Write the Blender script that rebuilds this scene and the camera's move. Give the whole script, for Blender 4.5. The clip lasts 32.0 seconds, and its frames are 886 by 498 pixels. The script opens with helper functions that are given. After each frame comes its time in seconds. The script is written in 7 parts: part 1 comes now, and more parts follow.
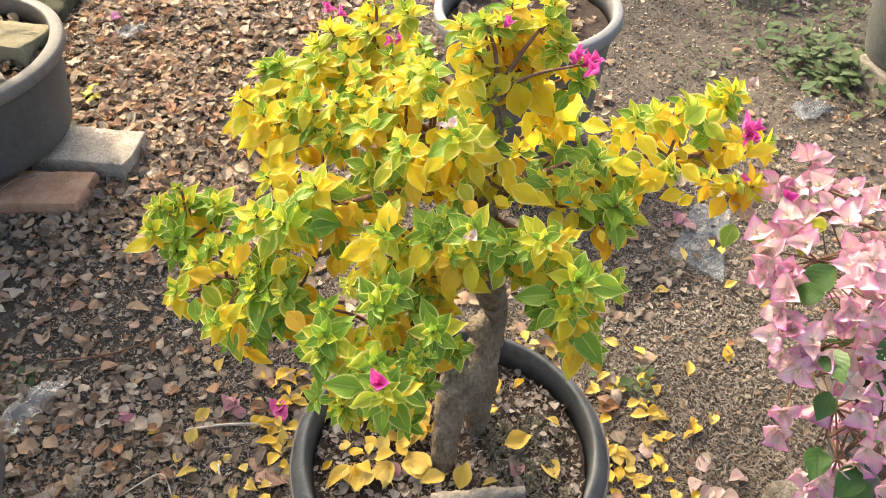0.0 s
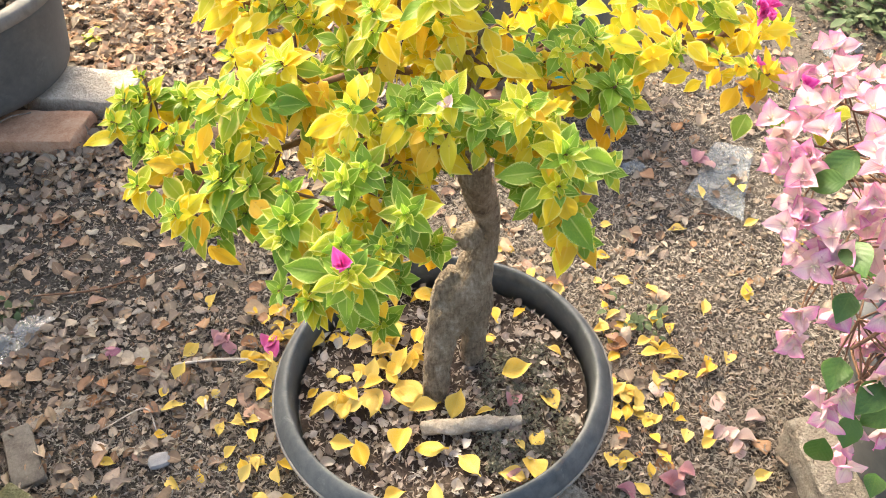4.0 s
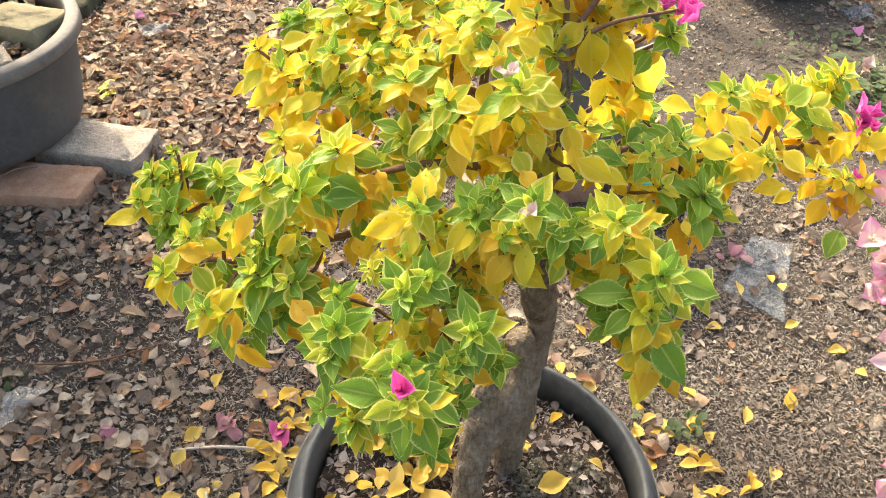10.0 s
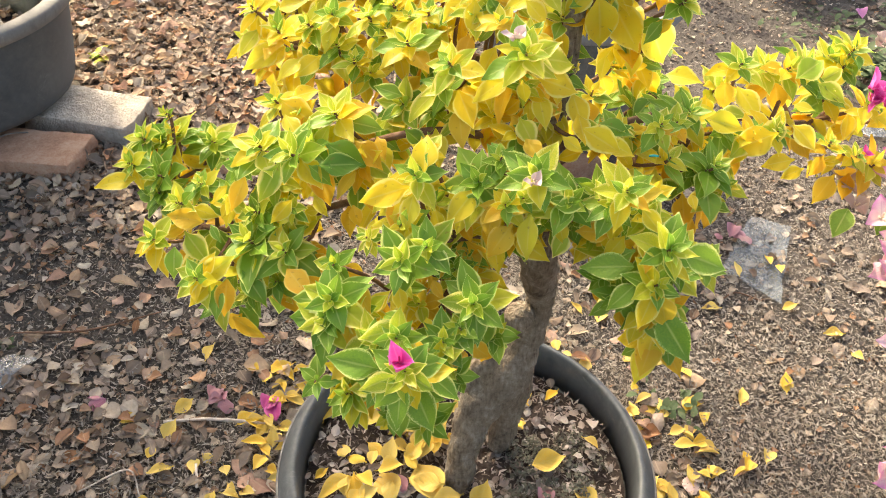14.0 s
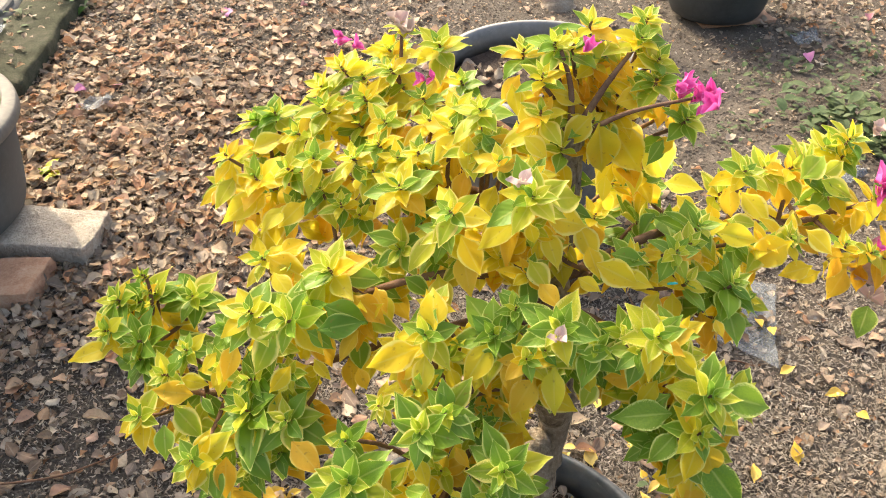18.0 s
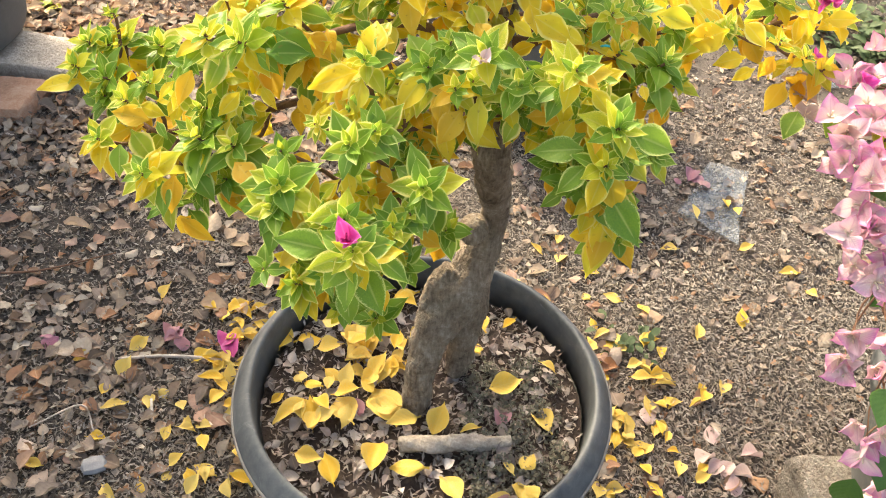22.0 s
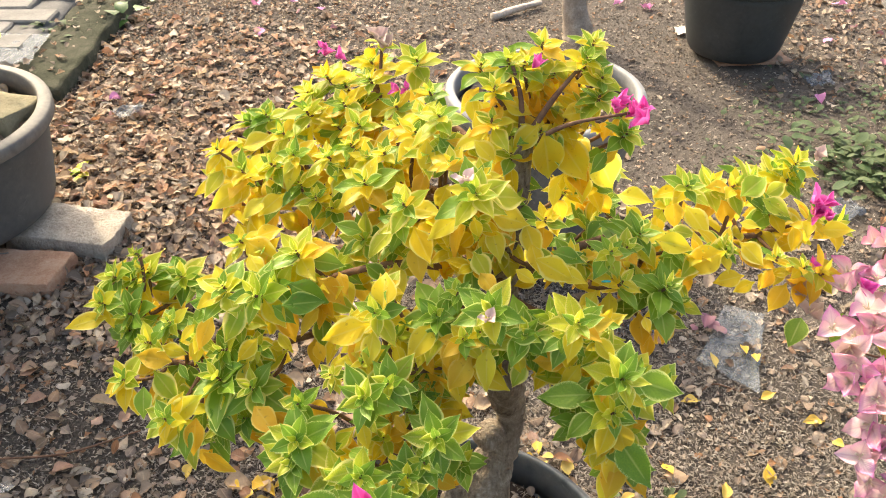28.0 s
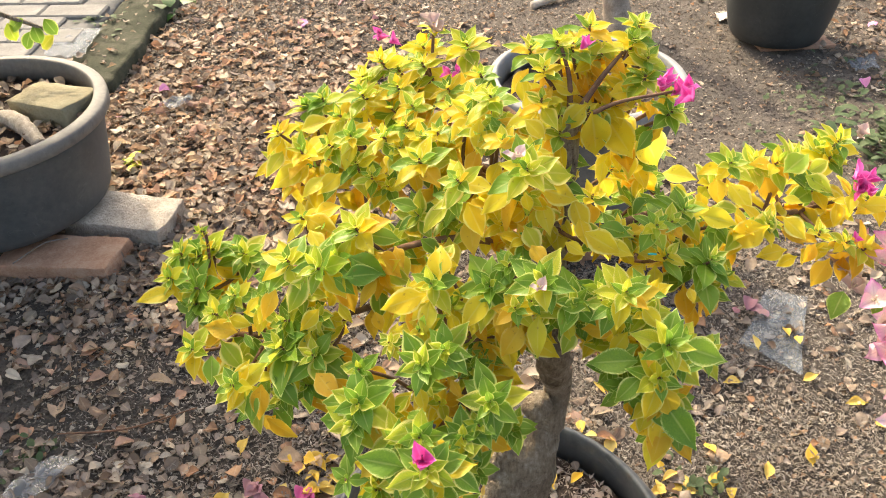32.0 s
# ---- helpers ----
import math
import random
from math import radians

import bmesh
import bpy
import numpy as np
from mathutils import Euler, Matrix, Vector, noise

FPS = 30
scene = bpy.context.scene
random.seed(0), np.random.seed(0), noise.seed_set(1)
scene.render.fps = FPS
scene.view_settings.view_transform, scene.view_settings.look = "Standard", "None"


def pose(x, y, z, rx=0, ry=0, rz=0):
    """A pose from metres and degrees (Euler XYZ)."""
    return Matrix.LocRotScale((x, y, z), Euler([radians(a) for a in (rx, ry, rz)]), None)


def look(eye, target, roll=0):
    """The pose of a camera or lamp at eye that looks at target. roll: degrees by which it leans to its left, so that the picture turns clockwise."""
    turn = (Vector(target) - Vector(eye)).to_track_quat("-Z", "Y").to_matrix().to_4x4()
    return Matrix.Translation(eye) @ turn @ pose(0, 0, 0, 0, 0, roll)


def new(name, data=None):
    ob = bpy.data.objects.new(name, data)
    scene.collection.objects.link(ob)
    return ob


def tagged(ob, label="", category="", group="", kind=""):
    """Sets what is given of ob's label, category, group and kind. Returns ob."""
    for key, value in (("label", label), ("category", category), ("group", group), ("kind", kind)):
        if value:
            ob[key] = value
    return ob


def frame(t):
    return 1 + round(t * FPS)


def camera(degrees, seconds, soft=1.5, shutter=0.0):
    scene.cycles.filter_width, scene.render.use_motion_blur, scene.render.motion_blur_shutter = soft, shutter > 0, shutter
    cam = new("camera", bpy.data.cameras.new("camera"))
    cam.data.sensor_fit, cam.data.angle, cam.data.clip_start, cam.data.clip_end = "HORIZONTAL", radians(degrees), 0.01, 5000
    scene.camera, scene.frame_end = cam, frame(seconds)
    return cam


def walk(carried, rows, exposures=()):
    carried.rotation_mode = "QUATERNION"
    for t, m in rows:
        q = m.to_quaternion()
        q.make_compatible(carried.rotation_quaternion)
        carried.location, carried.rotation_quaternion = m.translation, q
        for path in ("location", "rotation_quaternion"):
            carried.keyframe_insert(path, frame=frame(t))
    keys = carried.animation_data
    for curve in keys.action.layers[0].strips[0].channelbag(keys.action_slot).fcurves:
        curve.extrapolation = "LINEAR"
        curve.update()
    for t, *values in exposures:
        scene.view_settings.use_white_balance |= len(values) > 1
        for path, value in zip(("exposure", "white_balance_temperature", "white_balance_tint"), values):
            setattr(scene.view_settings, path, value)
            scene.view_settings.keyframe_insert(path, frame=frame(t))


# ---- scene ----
cam = camera(54.6, 32.0, 1.0)
PATH = [
    (0, (0.007, 0.009, 1.277), (-0.025, 1.462, -0.097), -1.5),
    (0.5, (0.042, -0.087, 1.277), (-0.072, 1.381, -0.077), -3.7),
    (1, (0.05, -0.096, 1.236), (-0.065, 1.336, -0.155), -4.0),
    (1.5, (0.045, -0.084, 1.192), (-0.067, 1.31, -0.239), -3.2),
    (2, (0.038, -0.074, 1.151), (-0.082, 1.268, -0.327), -3.3),
    (2.5, (0.038, -0.047, 1.149), (-0.074, 1.337, -0.29), -3.1),
    (3, (0.043, -0.042, 1.15), (-0.065, 1.379, -0.253), -2.8),
    (3.5, (0.052, -0.018, 1.153), (-0.058, 1.413, -0.241), -3.1),
    (5.5, (0.048, 0.017, 1.067), (0.008, 1.409, -0.37), -1.9),
    (6, (0.024, 0.038, 1.034), (-0.071, 1.386, -0.44), -2.1),
    (6.5, (0.011, 0.079, 1.072), (-0.091, 1.459, -0.372), -2.5),
    (6.7, (0.003, 0.091, 1.088), (-0.083, 1.506, -0.322), -1.7),
    (7, (0.012, 0.105, 1.111), (-0.077, 1.563, -0.255), -2.1),
    (7.5, (-0.006, 0.121, 1.142), (-0.081, 1.659, -0.134), -1.6),
    (8, (-0.012, 0.13, 1.138), (-0.083, 1.684, -0.119), -1.3),
    (8.5, (-0.011, 0.127, 1.14), (-0.083, 1.685, -0.113), -0.9),
    (9, (-0.013, 0.114, 1.131), (-0.077, 1.67, -0.124), -0.4),
    (9.5, (-0.012, 0.103, 1.123), (-0.075, 1.645, -0.149), 0.3),
    (10, (-0.018, 0.095, 1.122), (-0.093, 1.618, -0.171), 0.7),
    (10.5, (-0.024, 0.09, 1.134), (-0.128, 1.619, -0.151), 0.3),
    (11, (-0.015, 0.096, 1.136), (-0.151, 1.631, -0.14), -0.6),
    (11.5, (-0.01, 0.094, 1.127), (-0.143, 1.624, -0.155), -0.9),
    (12, (-0.011, 0.089, 1.113), (-0.141, 1.602, -0.189), -0.6),
    (12.5, (-0.005, 0.093, 1.105), (-0.129, 1.579, -0.228), 0.2),
    (13, (-0.027, 0.101, 1.109), (-0.13, 1.581, -0.232), 1.1),
    (13.5, (-0.032, 0.102, 1.105), (-0.116, 1.592, -0.227), 1.7),
    (14, (-0.024, 0.105, 1.104), (-0.08, 1.597, -0.227), 2.2),
    (14.5, (-0.024, 0.112, 1.11), (-0.062, 1.611, -0.213), 2.6),
    (16.5, (-0.037, 0.15, 1.12), (-0.018, 1.685, -0.162), 2.3),
    (17, (-0.041, 0.154, 1.117), (-0.043, 1.699, -0.153), 2.0),
    (17.5, (-0.047, 0.18, 1.132), (-0.046, 1.743, -0.116), 1.1),
    (18, (-0.063, 0.192, 1.132), (-0.03, 1.762, -0.106), -1.2),
    (18.5, (-0.088, 0.171, 1.11), (-0.07, 1.717, -0.158), 0.0),
    (19, (-0.08, 0.12, 1.09), (-0.104, 1.654, -0.192), 2.0),
    (19.5, (-0.067, 0.094, 1.087), (-0.143, 1.636, -0.184), 3.3),
    (20, (-0.064, 0.116, 1.104), (-0.155, 1.675, -0.147), 0.5),
    (20.5, (-0.058, 0.113, 1.12), (-0.121, 1.686, -0.114), 0.9),
    (21, (-0.029, 0.108, 1.108), (-0.043, 1.691, -0.114), 2.8),
    (21.1, (-0.017, 0.101, 1.089), (-0.024, 1.687, -0.13), 3.0),
    (21.5, (-0.01, 0.075, 1.049), (0.012, 1.62, -0.222), 4.1),
    (22, (-0.006, 0.061, 1.046), (0.016, 1.529, -0.313), 4.1),
    (22.5, (-0.002, 0.056, 1.054), (0.011, 1.534, -0.294), 3.7),
    (23, (-0.009, 0.071, 1.088), (0.001, 1.597, -0.204), 3.9),
    (23.5, (-0.013, 0.1, 1.126), (-0.013, 1.703, -0.069), 3.6),
    (24, (-0.007, 0.126, 1.146), (-0.007, 1.75, -0.021), 2.3),
    (24.5, (0.012, 0.133, 1.143), (0.035, 1.737, -0.052), 1.5),
    (25, (0.011, 0.119, 1.132), (0.038, 1.692, -0.103), 1.2),
    (25.5, (0.011, 0.12, 1.14), (0.022, 1.701, -0.085), 1.2),
    (27.5, (-0.002, 0.122, 1.151), (-0.005, 1.72, -0.052), 0.8),
    (28, (-0.001, 0.117, 1.15), (-0.04, 1.729, -0.034), 0.2),
    (28.5, (-0.003, 0.114, 1.139), (-0.061, 1.726, -0.044), 0.3),
    (29, (-0.001, 0.114, 1.141), (-0.06, 1.721, -0.048), 0.4),
    (29.5, (-0.002, 0.114, 1.138), (-0.066, 1.715, -0.059), 0.1),
    (30, (0.0, 0.115, 1.139), (-0.068, 1.712, -0.063), -0.1),
    (30.5, (0.0, 0.113, 1.135), (-0.071, 1.704, -0.074), -0.3),
    (31, (-0.003, 0.103, 1.15), (-0.086, 1.697, -0.056), -1.0),
    (31.5, (-0.014, 0.086, 1.145), (-0.123, 1.681, -0.058), -1.8),
    (32, (-0.013, 0.079, 1.159), (-0.138, 1.675, -0.039), -1.8),
]
walk(cam, [(t, look(eye, target, roll)) for t, eye, target, roll in PATH], [(0.0, 1.76, 7060.0, 7.8), (1.0, 2.07, 7060.0, 7.8), (2.0, 2.25, 7060.0, 7.8), (3.5, 2.23, 7060.0, 7.8), (6.0, 2.28, 7060.0, 7.8), (7.0, 1.98, 7060.0, 7.8), (8.0, 1.89, 7060.0, 7.8), (12.0, 1.88, 7060.0, 7.8), (14.0, 1.94, 7060.0, 7.8), (18.0, 1.78, 7060.0, 7.8), (20.0, 1.90, 7060.0, 7.8), (21.2, 2.00, 7060.0, 7.8), (22.0, 2.02, 7060.0, 7.8), (23.0, 1.97, 7060.0, 7.8), (24.5, 1.76, 7060.0, 7.8), (32.0, 1.78, 7060.0, 7.8)])

# ---- light ----
SUN_AZ, SUN_EL = -31.5, 43.0
world = bpy.data.worlds.new("sky")
scene.world = world
world.use_nodes = True
wn = world.node_tree.nodes
sky = wn.new("ShaderNodeTexSky")
sky.sky_type, sky.sun_disc = "NISHITA", False
sky.sun_elevation, sky.sun_rotation = radians(SUN_EL), radians(SUN_AZ)
sky.dust_density = 7.0
wn["Background"].inputs["Strength"].default_value = 0.15
world.node_tree.links.new(sky.outputs[0], wn["Background"].inputs["Color"])
sun = new("sun", bpy.data.lights.new("sun", "SUN"))
sun.data.energy, sun.data.angle, sun.data.color = 1.55, radians(1.6), (1.0, 0.90, 0.74)
_d = Vector((math.sin(radians(SUN_AZ)) * math.cos(radians(SUN_EL)), math.cos(radians(SUN_AZ)) * math.cos(radians(SUN_EL)), math.sin(radians(SUN_EL))))
sun.matrix_world = look(_d * 30, (0, 0, 0))

# ---- materials ----


class Graph:
    """Short hand for node materials."""

    def __init__(self, name):
        self.m = bpy.data.materials.new(name)
        self.m.use_nodes = True
        self.t = self.m.node_tree
        self.b = self.t.nodes["Principled BSDF"]
        self.out = self.t.nodes["Material Output"]

    def node(self, kind, **props):
        n = self.t.nodes.new("ShaderNode" + kind)
        for k, v in props.items():
            if k == "operation":
                n.operation = v
            elif k == "data_type":
                n.data_type = v
            elif k == "blend_type":
                n.blend_type = v
        return n

    def put(self, sock, v):
        if hasattr(v, "is_linked"):
            self.t.links.new(v, sock)
        else:
            sock.default_value = (*v, 1.0) if isinstance(v, tuple) and len(v) == 3 and sock.type == "RGBA" else v

    def math(self, op, a, b=0.0, clamp=False):
        n = self.node("Math", operation=op)
        n.use_clamp = clamp
        self.put(n.inputs[0], a)
        self.put(n.inputs[1], b)
        return n.outputs[0]

    def mix(self, f, a, b, blend="MIX"):
        n = self.node("Mix", data_type="RGBA", blend_type=blend)
        self.put(n.inputs[0], f)
        self.put(n.inputs[6], a)
        self.put(n.inputs[7], b)
        return n.outputs[2]

    def noise(self, scale, detail=4.0, rough=0.55, dist=0.0):
        c = self.node("TexCoord")
        n = self.node("TexNoise")
        self.t.links.new(c.outputs["Object"], n.inputs["Vector"])
        n.inputs["Scale"].default_value, n.inputs["Detail"].default_value = scale, detail
        n.inputs["Roughness"].default_value, n.inputs["Distortion"].default_value = rough, dist
        return n.outputs[0]

    def ramp(self, f, stops):
        n = self.node("ValToRGB")
        e = n.color_ramp.elements
        while len(e) < len(stops):
            e.new(0.5)
        for el, (p, c) in zip(e, stops):
            el.position = p
            el.color = (*c, 1.0) if isinstance(c, tuple) else (c, c, c, 1.0)
        self.put(n.inputs[0], f)
        return n.outputs[0]

    def step(self, f, lo, hi):
        n = self.node("MapRange")
        self.put(n.inputs[0], f)
        n.inputs[1].default_value, n.inputs[2].default_value = lo, hi
        return n.outputs[0]

    def chance(self):
        """A random value for each object and each loose piece."""
        a = self.node("ObjectInfo").outputs["Random"]
        b = self.node("NewGeometry").outputs["Random Per Island"]
        return self.math("FRACT", self.math("ADD", a, b))

    def attr(self, name):
        n = self.node("Attribute")
        n.attribute_name = name
        return n.outputs["Fac"]

    def bump(self, h, strength, distance=0.01):
        n = self.node("Bump")
        n.inputs["Strength"].default_value, n.inputs["Distance"].default_value = strength, distance
        self.put(n.inputs["Height"], h)
        self.t.links.new(n.outputs[0], self.b.inputs["Normal"])
        return n.outputs[0]

    def done(self, color, rough=0.8, metal=0.0, spec=0.5):
        self.put(self.b.inputs["Base Color"], color)
        self.put(self.b.inputs["Roughness"], rough)
        self.b.inputs["Metallic"].default_value = metal
        self.b.inputs["Specular IOR Level"].default_value = spec
        return self.m

    def glow_through(self, color, amount):
        """Thin leaves pass light."""
        tr = self.node("BsdfTranslucent")
        self.put(tr.inputs["Color"], color)
        mx = self.node("MixShader")
        mx.inputs[0].default_value = amount
        self.t.links.new(self.b.outputs[0], mx.inputs[1])
        self.t.links.new(tr.outputs[0], mx.inputs[2])
        self.t.links.new(mx.outputs[0], self.out.inputs[0])


def rough_mat(name, stops, scale, rough=0.85, bump=0.4, dist=0.004, fine=None, spec=0.3, rings=0.0):
    g = Graph(name)
    n1, n2 = g.noise(scale, 6, 0.65), g.noise(fine or scale * 9, 5, 0.7)
    if rings:
        w = g.node("TexWave")
        w.bands_direction = "Z"
        g.t.links.new(g.node("TexCoord").outputs["Object"], w.inputs["Vector"])
        w.inputs["Scale"].default_value, w.inputs["Distortion"].default_value = rings, 14.0
        w.inputs["Detail"].default_value, w.inputs["Detail Scale"].default_value = 4.0, 2.5
        n2 = g.math("ADD", g.math("MULTIPLY", n2, 0.6), g.math("MULTIPLY", w.outputs["Fac"], 0.4))
    f = g.math("ADD", g.math("MULTIPLY", n1, 0.6), g.math("MULTIPLY", n2, 0.4))
    c = g.ramp(f, stops)
    g.bump(g.math("ADD", n1, g.math("MULTIPLY", n2, 0.5)), bump, dist)
    return g.done(c, rough, spec=spec)


def leaf_mat(name, centre, margin, lo, hi, vary, passing=0.35, rough=0.45, blot=0.5, ragged=0.0):
    """Leaf: colour from midrib to margin, veins, blotches, its own tint."""
    g = Graph(name)
    rim, along = g.attr("rim"), g.attr("along")
    n = g.noise(90, 3, 0.6)
    r = g.chance()
    edge = g.math("ADD", g.math("MULTIPLY", g.math("SUBTRACT", n, 0.5), blot), g.math("MULTIPLY", g.math("SUBTRACT", g.noise(45, 2, 0.5), 0.5), ragged))
    edge = g.math("ADD", edge, g.math("MULTIPLY", g.math("SUBTRACT", g.math("FRACT", g.math("MULTIPLY", r, 7.3)), 0.5), ragged * 0.3))
    f = g.step(g.math("ADD", rim, edge), lo, hi)
    drift = g.math("MULTIPLY", g.math("SUBTRACT", g.noise(38, 2, 0.5), 0.5), 1.6)
    c0 = g.mix(g.math("ADD", r, drift, True), centre, vary)
    c = g.mix(f, c0, margin)
    vein = g.math("SUBTRACT", 1.0, g.math("MULTIPLY", rim, 9.0), True)
    c = g.mix(g.math("MULTIPLY", vein, 0.35), c, margin)
    spot = g.step(g.noise(260, 2, 0.5), 0.66, 0.74)
    c = g.mix(g.math("MULTIPLY", spot, 0.4), c, (0.35, 0.20, 0.04))
    side = g.math("SINE", g.math("MULTIPLY", g.math("SUBTRACT", along, g.math("MULTIPLY", rim, 0.35)), 42.0))
    g.bump(g.math("ADD", side, g.math("MULTIPLY", n, 1.5)), 0.13, 0.0008)
    m = g.done(c, rough, spec=0.35)
    g.glow_through(c, passing)
    return m


def bract_mat():
    """Papery bract: cream at its base, pink to its tip, fine veins, each flower of its own tint."""
    g = Graph("pink_bract")
    rim, along, n = g.attr("rim"), g.attr("along"), g.noise(70, 4, 0.6)
    f = g.math("ADD", g.math("MULTIPLY", along, 0.62), g.math("ADD", g.math("MULTIPLY", rim, 0.42), g.math("MULTIPLY", g.math("SUBTRACT", n, 0.5), 0.7)))
    c = g.ramp(f, [(0.14, (0.85, 0.75, 0.62)), (0.42, (0.83, 0.56, 0.57)), (0.72, (0.74, 0.31, 0.50)), (1.0, (0.62, 0.15, 0.42))])
    c = g.mix(g.math("MULTIPLY", g.math("POWER", g.chance(), 1.8), 0.70), c, (0.84, 0.70, 0.58))
    side = g.math("SINE", g.math("MULTIPLY", g.math("SUBTRACT", along, g.math("MULTIPLY", rim, 0.45)), 60.0))
    vein = g.math("MAXIMUM", g.math("SUBTRACT", 1.0, g.math("MULTIPLY", rim, 8.0), True), g.math("MULTIPLY", g.step(side, 0.86, 1.0), 0.5))
    c = g.mix(g.math("MULTIPLY", vein, 0.40), c, (0.56, 0.20, 0.36))
    g.bump(g.math("ADD", side, g.math("MULTIPLY", n, 2.0)), 0.25, 0.001)
    m = g.done(c, 0.65, spec=0.25)
    g.glow_through(c, 0.24)
    return m


LEAF_GREEN = leaf_mat("leaf_green", (0.165, 0.315, 0.034), (0.76, 0.80, 0.26), 0.82, 0.98, (0.27, 0.42, 0.042), 0.50, 0.40, 0.12, 0.55)
LEAF_LIME = leaf_mat("leaf_lime", (0.33, 0.47, 0.042), (0.92, 0.83, 0.27), 0.70, 0.93, (0.66, 0.64, 0.055), 0.58, 0.40, 0.26, 0.7)
LEAF_YELLOW = leaf_mat("leaf_yellow", (0.86, 0.64, 0.036), (0.90, 0.82, 0.25), 0.80, 0.98, (0.78, 0.70, 0.06), 0.62, 0.38, 0.30, 0.5)
LEAF_OLD = leaf_mat("leaf_old_yellow", (0.84, 0.48, 0.030), (0.86, 0.66, 0.13), 0.84, 0.98, (0.78, 0.56, 0.05), 0.60, 0.45, 0.35)
LEAF_DARK = leaf_mat("leaf_dark_green", (0.040, 0.095, 0.018), (0.085, 0.16, 0.03), 0.85, 1.0, (0.065, 0.14, 0.026), 0.12)
FALLEN = leaf_mat("fallen_yellow_leaf", (0.703, 0.437, 0.033), (0.722, 0.532, 0.133), 0.7, 1.0, (0.627, 0.475, 0.142), 0.2, 0.55)
PALE = leaf_mat("pale_bract", (0.55, 0.42, 0.35), (0.63, 0.51, 0.44), 0.5, 1.0, (0.58, 0.40, 0.37), 0.2, 0.7)
PINK = bract_mat()
MAGENTA = leaf_mat("magenta_bract", (0.74, 0.09, 0.40), (0.80, 0.22, 0.56), 0.4, 1.0, (0.66, 0.05, 0.30), 0.35, 0.6)
DEEP_PINK = leaf_mat("fallen_magenta_bract", (0.46, 0.055, 0.22), (0.52, 0.12, 0.30), 0.4, 1.0, (0.40, 0.05, 0.18), 0.25, 0.65)
FADED = leaf_mat("faded_magenta_bract", (0.299, 0.112, 0.162), (0.370, 0.202, 0.228), 0.4, 1.0, (0.370, 0.213, 0.190), 0.15, 0.8)
FALLEN_PINK = leaf_mat("fallen_pink_bract", (0.58, 0.20, 0.36), (0.66, 0.30, 0.50), 0.4, 1.0, (0.50, 0.24, 0.48), 0.2, 0.7)
CREAM = rough_mat("flower_tube", [(0.3, (0.75, 0.62, 0.4)), (0.7, (0.85, 0.78, 0.6))], 80, 0.6, 0.1)


def litter_mat(name, cols, rough=0.85, bump=0.35):
    g = Graph(name)
    r = g.chance()
    c = g.ramp(r, [(i / (len(cols) - 1), k) for i, k in enumerate(cols)])
    n = g.noise(120, 4, 0.65)
    c = g.mix(g.step(n, 0.35, 0.7), g.mix(0.30, c, (0.12, 0.085, 0.062)), c)
    rim, along = g.attr("rim"), g.attr("along")
    vein = g.math("SUBTRACT", 1.0, g.math("MULTIPLY", rim, 8.0), True)
    c = g.mix(g.math("MULTIPLY", vein, 0.4), c, (0.52, 0.40, 0.28))
    edge = g.math("MULTIPLY", g.step(g.math("ADD", rim, g.math("MULTIPLY", n, 0.5)), 0.95, 1.4), 0.4)
    c = g.mix(edge, c, (0.16, 0.11, 0.075))
    ribs = g.math("SINE", g.math("MULTIPLY", g.math("SUBTRACT", along, g.math("MULTIPLY", rim, 0.3)), 38.0))
    g.bump(g.math("ADD", n, g.math("MULTIPLY", ribs, 0.06)), bump, 0.003)
    m = g.done(c, rough, spec=0.25)
    g.glow_through(c, 0.30)
    return m


LITTER = litter_mat("dry_leaves", [(0.181, 0.135, 0.100), (0.364, 0.255, 0.170), (0.280, 0.230, 0.185), (0.603, 0.500, 0.370), (0.140, 0.108, 0.084), (0.416, 0.250, 0.147), (0.343, 0.285, 0.227), (0.686, 0.600, 0.474), (0.395, 0.190, 0.086), (0.374, 0.305, 0.247), (0.219, 0.175, 0.141), (0.499, 0.390, 0.285), (0.301, 0.240, 0.199), (0.561, 0.480, 0.379)], 0.85, 0.8)
LITTER_TAN = litter_mat("tan_leaves", [(0.42, 0.25, 0.14), (0.60, 0.44, 0.29), (0.30, 0.18, 0.12), (0.70, 0.57, 0.42), (0.50, 0.27, 0.15), (0.62, 0.42, 0.32), (0.38, 0.23, 0.17), (0.66, 0.50, 0.33), (0.78, 0.68, 0.54), (0.20, 0.13, 0.095), (0.74, 0.60, 0.48)], 0.85, 0.6)
CHIPS = litter_mat("straw_chips", [(0.340, 0.305, 0.251), (0.536, 0.487, 0.411), (0.158, 0.135, 0.112), (0.577, 0.541, 0.463), (0.406, 0.365, 0.303), (0.184, 0.159, 0.130), (0.511, 0.461, 0.387)])
POT_BITS = litter_mat("pale_dry_leaves", [(0.381, 0.330, 0.286), (0.650, 0.588, 0.521), (0.190, 0.151, 0.123), (0.784, 0.717, 0.644), (0.448, 0.375, 0.325), (0.246, 0.202, 0.168), (0.560, 0.448, 0.381)])
CLOD = litter_mat("soil_crumbs", [(0.076, 0.065, 0.054), (0.133, 0.115, 0.096), (0.098, 0.083, 0.069), (0.160, 0.139, 0.116)])
SOIL_DARK = rough_mat("pot_soil", [(0.3, (0.022, 0.015, 0.012)), (0.5, (0.053, 0.037, 0.028)), (0.7, (0.118, 0.090, 0.071))], 22, 0.95, 0.9, 0.01, 190)


